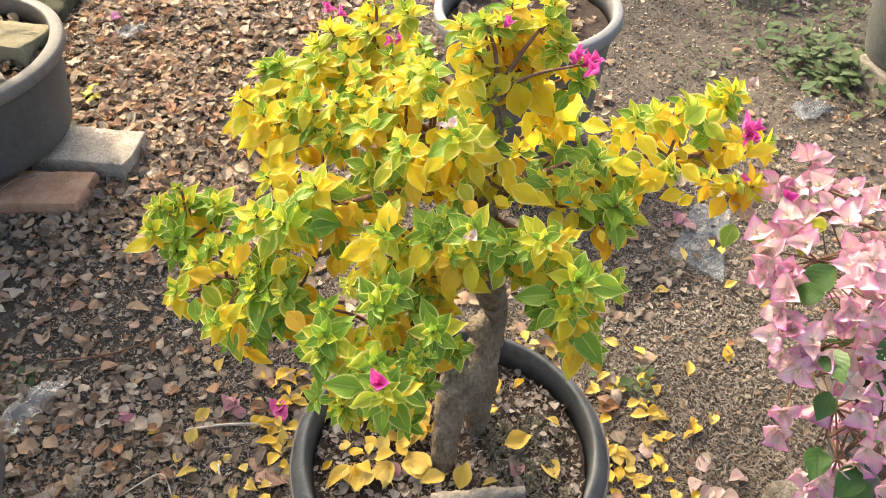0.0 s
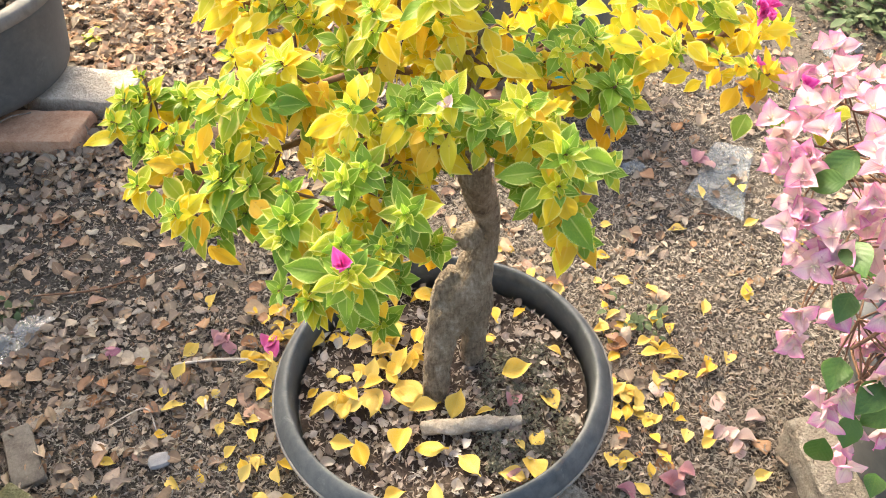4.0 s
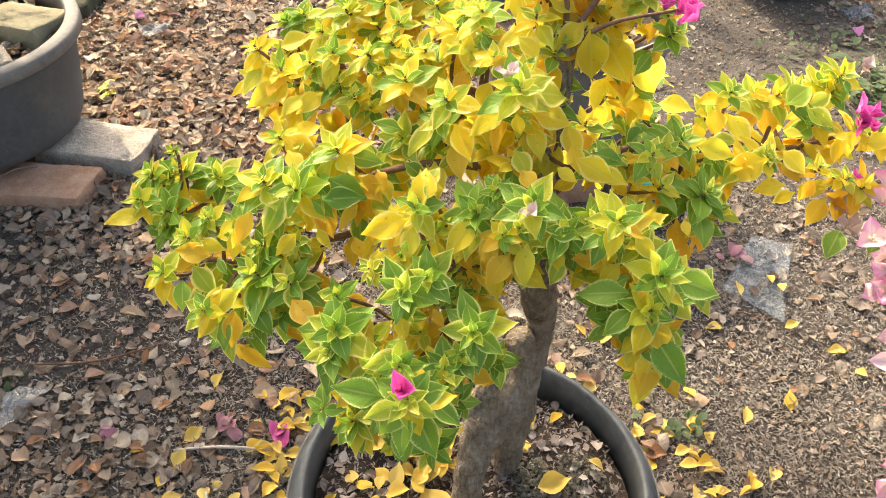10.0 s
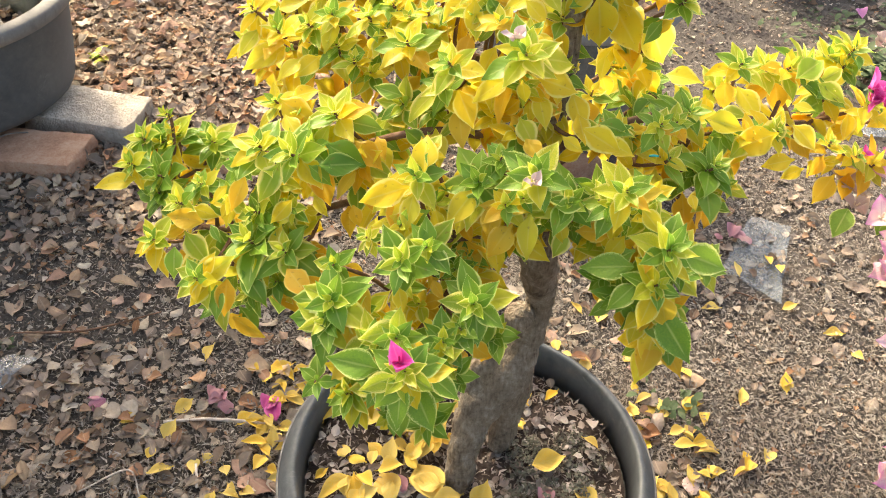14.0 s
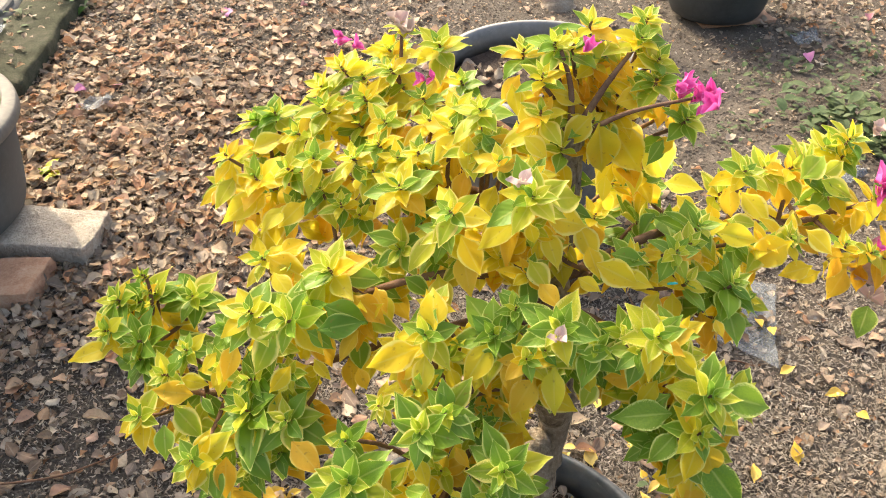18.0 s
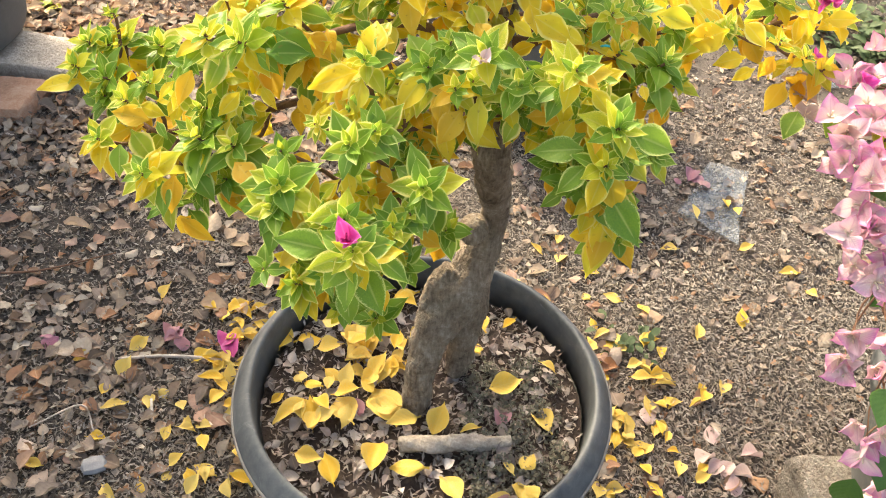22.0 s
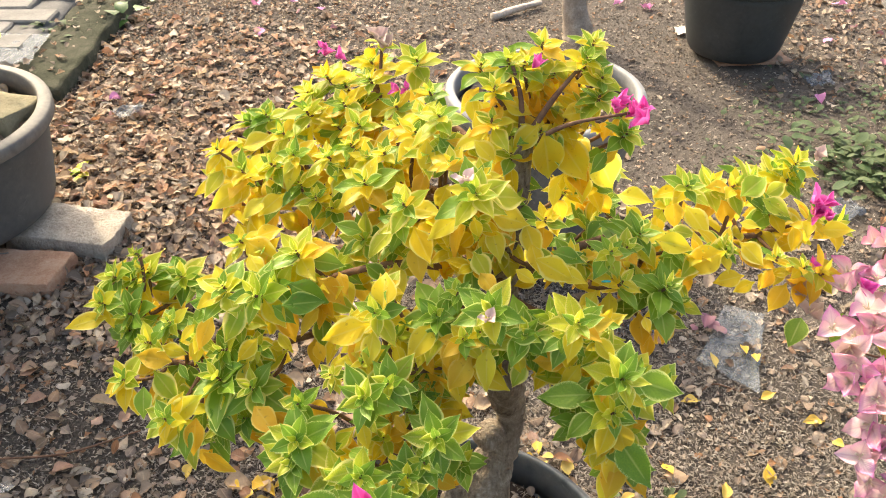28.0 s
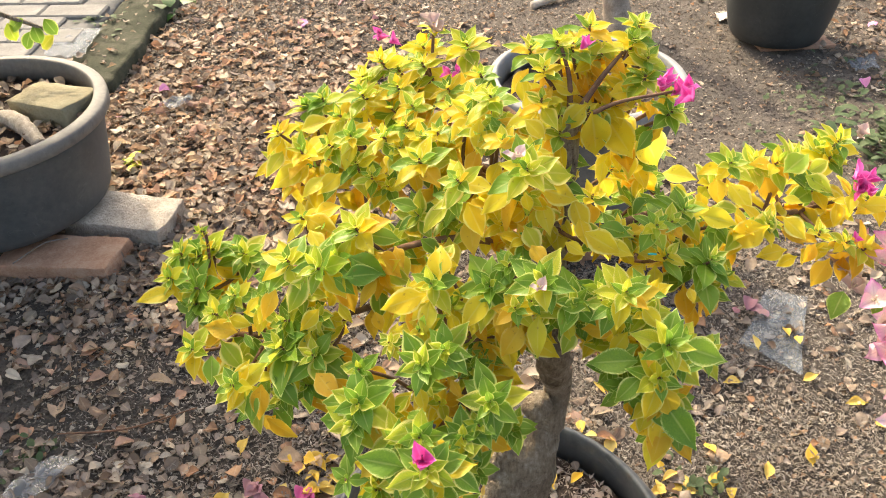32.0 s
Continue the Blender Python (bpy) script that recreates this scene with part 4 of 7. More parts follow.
# by bough: the kind of each shoot (green, mixed, yellow, small sprig)
BOUGHS = [
    ("top_left", "YMYMMMMYYMMM", TIPS_TOP_LEFT),
    ("top", "MMYMYMYYYMYMMYYYYYGYYYY", TIPS_TOP),
    ("upper_left", "YYGMMMGMYYYYYMM", TIPS_UPPER_LEFT),
    ("middle", "MMMMYMMMGMMYMYGYGYYMYY", TIPS_MIDDLE),
    ("inner", "MYYYYMYYYYYMY", TIPS_INNER),
    ("mid_left", "MMYMMYGGMGGMY", TIPS_MID_LEFT),
    ("left_pad", "MYGsGMMMGGGMMGGYMGYGGGG", TIPS_LEFT_PAD),
    ("front", "MGGMGMGYYYMGMYYYYGGMMYYM", TIPS_FRONT),
    ("low_front", "GGGMGGGGGGgGMGGYGGGMGGGYGGG", TIPS_LOW_FRONT),
    ("right_pad", "GGMMGGGGYYGGY", TIPS_RIGHT_PAD),
    ("right_mid", "GGMMMGMGGMGYGGY", TIPS_RIGHT_MID),
    ("right_arm", "MMMYYYYYYMMMGYY", TIPS_RIGHT_ARM),
]
# single large leaves: stalk, tip and tint
OLD_PAD_A = [(-0.346, 0.747, 0.597, -0.382, 0.732, 0.597, 2), (-0.218, 0.685, 0.655, -0.229, 0.666, 0.632, 3), (-0.238, 0.693, 0.638, -0.251, 0.683, 0.626, 2), (-0.173, 0.66, 0.653, -0.19, 0.648, 0.636, 2), (-0.206, 0.642, 0.601, -0.192, 0.624, 0.585, 2), (-0.216, 0.633, 0.594, -0.191, 0.61, 0.576, 0), (-0.237, 0.623, 0.584, -0.235, 0.6, 0.564, 0), (-0.242, 0.621, 0.588, -0.257, 0.604, 0.575, 2), (-0.228, 0.627, 0.588, -0.229, 0.603, 0.566, 3), (-0.276, 0.672, 0.6, -0.253, 0.651, 0.582, 1), (-0.282, 0.657, 0.594, -0.28, 0.635, 0.576, 0), (-0.25, 0.669, 0.612, -0.241, 0.658, 0.602, 0), (-0.259, 0.675, 0.609, -0.292, 0.675, 0.616, 3)]
OLD_PAD_B = [(-0.173, 0.622, 0.61, -0.149, 0.592, 0.607, 3), (-0.19, 0.643, 0.608, -0.184, 0.659, 0.626, 2)]
OLD_LEFT_A = [(-0.194, 0.733, 0.705, -0.157, 0.714, 0.692, 2), (-0.187, 0.72, 0.698, -0.17, 0.697, 0.689, 2), (-0.184, 0.732, 0.706, -0.159, 0.742, 0.714, 2), (-0.166, 0.789, 0.717, -0.188, 0.769, 0.707, 2), (-0.183, 0.785, 0.715, -0.202, 0.764, 0.706, 2), (-0.23, 0.826, 0.72, -0.247, 0.803, 0.704, 1), (-0.208, 0.81, 0.714, -0.237, 0.783, 0.702, 2), (-0.203, 0.81, 0.713, -0.218, 0.795, 0.699, 2), (-0.21, 0.84, 0.725, -0.196, 0.828, 0.71, 2), (-0.223, 0.874, 0.717, -0.19, 0.874, 0.733, 2), (-0.13, 0.7, 0.708, -0.099, 0.703, 0.7, 0), (-0.144, 0.673, 0.704, -0.11, 0.667, 0.685, 0), (-0.148, 0.659, 0.691, -0.112, 0.669, 0.689, 0)]
OLD_LEFT_B = [(-0.156, 0.658, 0.692, -0.135, 0.655, 0.675, 0), (-0.124, 0.698, 0.691, -0.099, 0.676, 0.68, 3), (-0.119, 0.668, 0.681, -0.135, 0.653, 0.664, 3), (-0.18, 0.662, 0.689, -0.198, 0.648, 0.658, 1), (-0.071, 0.63, 0.698, -0.112, 0.626, 0.683, 2), (-0.071, 0.627, 0.69, -0.097, 0.619, 0.678, 2), (-0.055, 0.709, 0.737, -0.084, 0.701, 0.714, 1), (-0.087, 0.731, 0.716, -0.112, 0.738, 0.72, 0), (-0.038, 0.699, 0.729, -0.033, 0.673, 0.706, 3), (-0.061, 0.637, 0.707, -0.061, 0.665, 0.727, 2), (-0.118, 0.714, 0.71, -0.13, 0.718, 0.719, 2)]
OLD_CROWN_A = [(-0.03, 0.753, 0.796, -0.032, 0.734, 0.773, 2), (-0.039, 0.767, 0.79, -0.058, 0.758, 0.773, 2), (-0.02, 0.751, 0.801, -0.006, 0.736, 0.788, 0), (0.01, 0.764, 0.817, 0.02, 0.748, 0.798, 2), (0.009, 0.736, 0.806, 0.029, 0.728, 0.79, 2), (0.017, 0.744, 0.807, -0.008, 0.737, 0.796, 2), (-0.013, 0.714, 0.791, 0.005, 0.717, 0.798, 3), (0.041, 0.743, 0.78, 0.042, 0.729, 0.757, 2), (0.064, 0.758, 0.81, 0.04, 0.748, 0.789, 2), (0.067, 0.751, 0.806, 0.077, 0.748, 0.759, 2), (0.08, 0.768, 0.795, 0.112, 0.767, 0.747, 2), (0.115, 0.788, 0.772, 0.144, 0.791, 0.724, 2), (0.083, 0.77, 0.812, 0.111, 0.768, 0.821, 2)]
OLD_CROWN_B = [(0.033, 0.771, 0.824, 0.059, 0.768, 0.815, 2), (0.078, 0.79, 0.84, 0.099, 0.778, 0.828, 3), (0.098, 0.787, 0.844, 0.126, 0.777, 0.834, 1), (0.133, 0.769, 0.81, 0.146, 0.767, 0.78, 0), (0.077, 0.794, 0.852, 0.087, 0.786, 0.836, 1), (0.087, 0.789, 0.733, 0.083, 0.774, 0.717, 2), (0.019, 0.689, 0.781, 0.055, 0.708, 0.773, 1), (0.021, 0.694, 0.763, 0.058, 0.705, 0.745, 2), (0.002, 0.684, 0.769, -0.029, 0.68, 0.747, 2), (0.01, 0.686, 0.764, 0.014, 0.681, 0.746, 2), (0.024, 0.7, 0.746, 0.033, 0.678, 0.725, 2), (0.055, 0.729, 0.73, 0.066, 0.701, 0.71, 2), (0.06, 0.709, 0.722, 0.066, 0.685, 0.709, 2)]
OLD_CROWN_C = [(0.062, 0.687, 0.723, 0.094, 0.672, 0.712, 2), (0.08, 0.685, 0.715, 0.104, 0.673, 0.709, 2), (0.076, 0.703, 0.719, 0.106, 0.698, 0.713, 0), (0.044, 0.664, 0.729, 0.061, 0.657, 0.721, 2), (0.01, 0.68, 0.735, 0.024, 0.658, 0.723, 1), (0.016, 0.659, 0.729, 0.028, 0.638, 0.724, 3), (-0.037, 0.698, 0.736, -0.022, 0.69, 0.725, 3), (-0.106, 0.707, 0.69, -0.099, 0.686, 0.683, 3)]
OLD_FRONT_A = [(-0.02, 0.634, 0.697, -0.042, 0.613, 0.674, 2), (-0.016, 0.63, 0.695, -0.031, 0.623, 0.683, 0), (-0.006, 0.622, 0.691, -0.009, 0.607, 0.669, 3), (0.01, 0.614, 0.681, -0.009, 0.597, 0.658, 3), (0.022, 0.61, 0.694, 0.02, 0.59, 0.665, 2), (0.04, 0.613, 0.7, 0.064, 0.615, 0.705, 0), (0.085, 0.606, 0.684, 0.057, 0.61, 0.681, 3), (0.094, 0.602, 0.686, 0.079, 0.592, 0.666, 2), (0.102, 0.605, 0.711, 0.12, 0.594, 0.695, 2), (-0.082, 0.631, 0.687, -0.077, 0.603, 0.666, 3), (-0.068, 0.628, 0.693, -0.073, 0.604, 0.674, 2), (0.052, 0.611, 0.679, 0.042, 0.597, 0.662, 1), (-0.049, 0.58, 0.648, -0.04, 0.569, 0.638, 3)]
OLD_FRONT_B = [(-0.075, 0.577, 0.641, -0.07, 0.56, 0.63, 2), (-0.11, 0.575, 0.645, -0.094, 0.558, 0.629, 3), (-0.052, 0.559, 0.629, -0.047, 0.548, 0.623, 2)]
OLD_ARM_A = [(0.213, 0.808, 0.7, 0.233, 0.776, 0.685, 2), (0.238, 0.742, 0.694, 0.197, 0.734, 0.678, 2), (0.243, 0.764, 0.699, 0.234, 0.744, 0.674, 1), (0.251, 0.754, 0.697, 0.276, 0.737, 0.683, 2), (0.192, 0.777, 0.692, 0.219, 0.767, 0.694, 1), (0.256, 0.734, 0.673, 0.229, 0.733, 0.666, 2), (0.256, 0.775, 0.703, 0.273, 0.768, 0.703, 2), (0.263, 0.805, 0.712, 0.295, 0.834, 0.72, 1), (0.291, 0.824, 0.698, 0.317, 0.807, 0.69, 1), (0.298, 0.835, 0.695, 0.321, 0.846, 0.704, 1), (0.339, 0.794, 0.683, 0.369, 0.785, 0.691, 2), (0.329, 0.798, 0.685, 0.314, 0.801, 0.685, 2), (0.155, 0.842, 0.688, 0.186, 0.825, 0.694, 2)]
OLD_ARM_B = [(0.159, 0.815, 0.693, 0.174, 0.794, 0.685, 2), (0.186, 0.804, 0.691, 0.187, 0.781, 0.684, 2), (0.176, 0.7, 0.662, 0.179, 0.668, 0.651, 0), (0.143, 0.849, 0.679, 0.113, 0.82, 0.673, 0), (0.135, 0.792, 0.69, 0.117, 0.764, 0.686, 0), (0.141, 0.791, 0.691, 0.141, 0.75, 0.692, 0), (0.133, 0.834, 0.701, 0.099, 0.818, 0.702, 2), (0.155, 0.669, 0.678, 0.158, 0.655, 0.672, 2), (0.175, 0.749, 0.7, 0.209, 0.74, 0.698, 2)]
OLD_RIGHT = [(0.114, 0.56, 0.67, 0.105, 0.544, 0.643, 2), (0.118, 0.559, 0.668, 0.129, 0.551, 0.639, 3), (0.121, 0.561, 0.65, 0.147, 0.535, 0.62, 0), (0.103, 0.57, 0.668, 0.082, 0.559, 0.647, 0), (0.101, 0.582, 0.673, 0.062, 0.588, 0.664, 0), (0.131, 0.581, 0.691, 0.17, 0.578, 0.68, 0), (0.123, 0.57, 0.688, 0.139, 0.564, 0.679, 2), (0.113, 0.581, 0.698, 0.106, 0.569, 0.679, 3), (0.096, 0.6, 0.678, 0.093, 0.588, 0.666, 3)]
OLD_LOW_A = [(-0.004, 0.616, 0.663, 0.002, 0.6, 0.639, 2), (0.011, 0.613, 0.67, 0.041, 0.602, 0.654, 2), (0.019, 0.616, 0.676, 0.015, 0.604, 0.659, 2), (-0.008, 0.624, 0.676, -0.007, 0.611, 0.656, 3), (-0.029, 0.628, 0.677, -0.033, 0.618, 0.662, 2), (-0.08, 0.618, 0.681, -0.089, 0.607, 0.667, 2), (-0.227, 0.685, 0.639, -0.236, 0.671, 0.623, 2), (-0.154, 0.661, 0.659, -0.143, 0.653, 0.642, 2), (-0.119, 0.645, 0.664, -0.113, 0.636, 0.648, 3), (0.078, 0.61, 0.685, 0.087, 0.6, 0.67, 2), (0.105, 0.6, 0.69, 0.114, 0.586, 0.671, 2), (-0.051, 0.627, 0.68, -0.045, 0.616, 0.662, 2), (0.044, 0.613, 0.686, 0.051, 0.603, 0.671, 2)]
OLD_LOW_B = [(-0.054, 0.507, 0.619, -0.026, 0.515, 0.624, 2), (-0.062, 0.501, 0.626, -0.053, 0.485, 0.607, 2), (-0.065, 0.502, 0.62, -0.067, 0.477, 0.595, 0), (-0.058, 0.507, 0.614, -0.041, 0.482, 0.585, 0), (-0.046, 0.514, 0.615, -0.022, 0.504, 0.6, 0), (-0.069, 0.5, 0.628, -0.094, 0.489, 0.622, 1), (-0.107, 0.536, 0.599, -0.122, 0.523, 0.59, 3), (-0.065, 0.536, 0.641, -0.099, 0.524, 0.637, 1), (-0.082, 0.509, 0.623, -0.12, 0.508, 0.634, 0), (-0.105, 0.557, 0.63, -0.112, 0.54, 0.611, 3), (-0.102, 0.533, 0.556, -0.098, 0.515, 0.538, 2), (-0.07, 0.514, 0.583, -0.066, 0.493, 0.561, 0)]
OLD_LEAVES = OLD_PAD_A + OLD_PAD_B + OLD_LEFT_A + OLD_LEFT_B + OLD_CROWN_A + OLD_CROWN_B + OLD_CROWN_C + OLD_FRONT_A + OLD_FRONT_B + OLD_ARM_A + OLD_ARM_B + OLD_RIGHT + OLD_LOW_A + OLD_LOW_B
ATTACH = {"top_left": 0.76, "top": 0.79, "upper_left": 0.72, "middle": 0.70, "inner": 0.69, "mid_left": 0.67, "left_pad": 0.66, "front": 0.67, "low_front": 0.655, "right_pad": 0.655, "right_mid": 0.66, "right_arm": 0.67}
HEART = np.array([0.02, 0.76, 0.60])

LEAF_KINDS = [leaf_shape(1.0, wd, d, fo, w, tp, st, 6, 8) for wd, d, fo, w, tp, st in (
    (0.50, -0.04, 0.26, 0.014, 1.30, 0.07), (0.52, 0.06, 0.22, 0.026, 1.36, 0.09), (0.56, 0.16, 0.34, 0.024, 1.30, 0.09), (0.50, 0.12, 0.22, 0.038, 1.38, 0.10), (0.46, -0.10, 0.38, 0.014, 1.36, 0.07), (0.57, 0.22, 0.16, 0.040, 1.28, 0.11))]
LEAF_MATS = [LEAF_GREEN, LEAF_LIME, LEAF_YELLOW, LEAF_OLD]
SHOOT = {"G": 17, "g": 8, "M": 16, "Y": 13, "s": 14}
SHADES = {"G": ((0.40, 1.0, 1.0), (0.74, 0.97, 1.0)), "M": ((0.25, 0.98, 1.0), (0.32, 0.70, 0.97)), "Y": ((0.22, 0.80, 1.0), (0.14, 0.40, 0.80))}


GOLDEN = ("top", "middle", "upper_left", "inner", "top_left", "right_arm")


def shoot_leaves(site, axis, kind, size, gen, gold):
    """A whorl of leaves round one shoot tip: short upright ones at its heart, long spreading ones outside, old ones below."""
    count = SHOOT[kind]
    shades = SHADES[{"g": "G", "s": "M"}.get(kind, kind)]
    side = frames_from(axis, np.array([0.2, 0.3, 1.0]))
    az = gen.uniform(0, 6.28)
    out = []
    for q in range(count):
        s = q / (count - 1)
        az += 2.4 + gen.normal(0, 0.16)
        th = 0.52 + 1.05 * s**0.8 + gen.normal(0, 0.09)
        ln = size * (0.24 + 1.06 * s**0.75) * gen.uniform(0.86, 1.12)
        if kind == "s":
            ln = size * gen.uniform(0.4, 0.8)
        d = side @ np.array([math.cos(az) * math.sin(th), math.cos(th), math.sin(az) * math.sin(th)])
        base = site + axis * size * (0.10 - 0.42 * s)
        up = axis * (1.1 if s < 0.5 else 0.7) + np.array([0, -0.12, 0.35]) * s + gen.normal(0, 0.12, 3)
        r = gen.random()
        cut = shades[0 if s < 0.4 else 1]
        col = 0 if r < cut[0] else 1 if r < cut[1] else 2 if r < cut[2] else 3
        if col < 2 and gen.random() < gold:
            col += 1
        shape = (0, 4, 1)[int(gen.integers(0, 3))] if s < 0.5 else (1, 2, 3, 5)[int(gen.integers(0, 4))]
        out.append((base, frames_from(d, up), ln, col, shape))
    for _ in range({"G": 3, "M": 3, "Y": 4}.get(kind, 0)):
        a = gen.uniform(0, 6.28)
        d = side @ np.array([math.cos(a), -0.45, math.sin(a)]) + np.array([0, -0.15, -0.55])
        base = site - axis * size * gen.uniform(0.7, 1.5) + gen.normal(0, 0.004, 3)
        r = gen.random()
        col = (0 if r < 0.5 else 3) if kind == "G" else 2 if r < 0.6 else 3
        out.append((base, frames_from(d, np.array([0, -0.5, 0.8]) + gen.normal(0, 0.25, 3)), size * gen.uniform(1.15, 1.5), col, (2, 3, 5)[int(gen.integers(0, 3))]))
    return out


def flower_meshes(name, mats, slim=1.0):
    """The three thin tubes of a flower and four shapes of its papery bracts."""
    tubes = []
    for k in range(3):
        a = k * 2.094 + 1.0
        tubes.append(tube([(0.02 * math.cos(a), 0.02 * math.sin(a), 0.0, 0.03), (0.10 * math.cos(a), 0.10 * math.sin(a), 0.22, 0.032), (0.13 * math.cos(a), 0.13 * math.sin(a), 0.32, 0.025), (0.14 * math.cos(a), 0.14 * math.sin(a), 0.34, 0.045)], 5))
    v, f = merge(tubes)
    heart = mesh_of(name, v, f, mats[1], {"rim": np.zeros(len(v)), "along": np.zeros(len(v))})
    bracts = [leaf_mesh("bract", mats[0], length=1.0, width=w * slim, droop=d, fold=fo, wave=wv, tip=1.15, stalk=0.02, cols=6, rows=8, curl=cu) for w, d, fo, wv, cu in ((0.78, -0.22, 0.26, 0.06, 0.20), (0.72, -0.08, 0.34, 0.08, 0.22), (0.82, -0.30, 0.18, 0.07, 0.16), (0.74, 0.14, 0.24, 0.09, -0.12), (0.70, -0.16, 0.40, 0.10, 0.28))]
    return heart, bracts


def flower(name, kit, root, rot, at, size, gen, lo, hi, label=""):
    """A flower under a plant, its three bracts under the flower."""
    o = sub(name, kit[0], root, label)
    set_pose(o, rot, at, size)
    lift = gen.uniform(lo, hi)
    for k in range(3):
        c = sub("bract", kit[1][int(gen.integers(0, len(kit[1])))], o)
        m = Matrix.Rotation(k * 2.094 + gen.normal(0, 0.15), 3, "Z") @ Matrix.Rotation(lift + gen.normal(0, 0.12), 3, "X")
        c.matrix_basis = m.to_4x4()
    return o


def set_pose(o, rot, at, size):
    o.matrix_basis = Matrix.Translation([float(q) for q in at]) @ Matrix([[float(q) for q in row] for row in rot]).to_4x4() @ Matrix.Scale(float(size), 4)


def build_tree():
    gen = np.random.default_rng(11)
    root = thing("bougainvillea", "bonsai bougainvillea with yellow and green leaves and gnarled trunk", "plant", (0, 0, 0))
    trunk = smooth_path(LEG_A, 6)
    sub("trunk", limb_mesh("trunk", [smooth_path(LEG_A, 9), smooth_path(LEG_B, 9), smooth_path(HUMP, 8), smooth_path(KNOB, 7)], BARK, 40, 0.20), root, "gnarled grey-brown trunk with a knob and two legs")
    leaves = []
    for name, kinds, tips in BOUGHS:
        sites = np.array(tips)[:, :3]
        mid = sites.mean(0) + np.array([0, 0.012, -0.035])
        z0 = ATTACH[name]
        a = trunk[np.argmin(np.abs(trunk[:, 2] - z0) + (trunk[:, 2] < 0.5) * 9)]
        start = a[:3]
        half = start * 0.5 + mid * 0.5 + np.array([0, 0, 0.012]) + gen.normal(0, 0.008, 3)
        far = sites[np.argmax([np.linalg.norm(p - start) * (k != "s") for p, k in zip(sites, kinds)])]
        end = mid * 0.35 + far * 0.65 + np.array([0, 0.004, -0.02])
        limb = smooth_path([(*start, 0.0050), (*half, 0.0036), (*mid, 0.0028), (*end, 0.0015)], 6)
        twigs = []
        for kind, (*s, size) in zip(kinds, tips):
            s = np.array(s)
            axis = (s - HEART) * np.array([1, 0.8, 0.4])
            axis = axis / (np.linalg.norm(axis) + 1e-6) * 0.50 + np.array([0, -0.42, 0.85]) + gen.normal(0, 0.18, 3)
            axis /= np.linalg.norm(axis)
            near = limb[4 + np.argmin(np.linalg.norm(limb[4:, :3] - (s - axis * 0.05), axis=1))][:3]
            knee = s * 0.6 + near * 0.4 - axis * 0.016 + gen.normal(0, 0.004, 3)
            twigs.append(smooth_path([(*near, 0.0024), (*knee, 0.0019), (*(s - axis * 0.006), 0.0016), (*(s + axis * 0.003), 0.0009)], 3))
            if kind == "s":
                for k in (0.35, 0.7):
                    leaves += shoot_leaves(s * (1 - k) + knee * k, axis, kind, size * 0.9, np.random.default_rng(int(70 + 10 * k)), 0.3)
            leaves += shoot_leaves(s, axis, kind, size * gen.uniform(0.88, 1.12), gen, 0.12 if name in GOLDEN else 0.0)
        if name == "top":
            twigs += [smooth_path([(0.050, 0.762, 0.785, 0.0034), (0.085, 0.748, 0.815, 0.0019), (0.134, 0.742, 0.830, 0.0012)], 5), smooth_path([(0.050, 0.765, 0.785, 0.0034), (0.048, 0.772, 0.825, 0.0024), (0.040, 0.780, 0.852, 0.0016)], 5), smooth_path([(0.050, 0.765, 0.785, 0.0034), (0.075, 0.775, 0.825, 0.0026), (0.095, 0.785, 0.848, 0.0016)], 5)]
        fill = np.random.default_rng(len(tips) * 7 + len(name))
        for p in limb[len(limb) // 3:, :3]:
            for _ in range(2):
                d = fill.normal(0, 1, 3) * np.array([1, 0.8, 0.3]) + np.array([0, -0.35, -0.55])
                leaves.append((p + fill.normal(0, 0.004, 3), frames_from(d / np.linalg.norm(d), np.array([0, -0.6, 0.8]) + fill.normal(0, 0.3, 3)), fill.uniform(0.026, 0.042), int(fill.choice([0, 2, 2, 3])), int(fill.choice([2, 3, 5]))))
        bough = sub("branch", limb_mesh("branch", [limb], TWIG, 8, 0.15), root)
        for t in twigs:
            sub("twig", limb_mesh("twig", [t], TWIG, 5, 0.0), bough)
    for bx, by, bz, tx, ty, tz, col in OLD_LEAVES:
        d = np.array([tx - bx, ty - by, tz - bz])
        leaves.append((np.array([bx, by, bz]), frames_from(d, np.array([gen.normal(0, 0.25), -0.62 + gen.normal(0, 0.15), 0.75])), float(np.linalg.norm(d)) * 1.04, int(col), (1, 2, 3, 5)[int(gen.integers(0, 4))]))
    order = sorted(range(len(leaves)), key=lambda i: leaves[i][0][1] - 0.6 * leaves[i][0][2])
    meshes = {(k, c): mesh_of("leaf", LEAF_KINDS[k][0], LEAF_KINDS[k][1], LEAF_MATS[c], {"rim": LEAF_KINDS[k][2], "along": LEAF_KINDS[k][3]}) for k in range(6) for c in range(4)}
    for i in order[:300]:
        at, rot, size, col, k = leaves[i]
        o = sub("leaf", meshes[(k, col)], root)
        set_pose(o, rot, at, size)
    rest = [leaves[i] for i in order[300:]]
    me = scatter("foliage", LEAF_KINDS, np.array([r[4] for r in rest]), np.array([r[0] for r in rest]), np.array([r[1] for r in rest]), np.array([r[2] for r in rest]), LEAF_MATS, np.array([r[3] for r in rest]))
    sub("foliage", me, root, "dense yellow and green leaves", "stuff")
    bl = flower_meshes("flower", [MAGENTA, MAGENTA], 0.72)
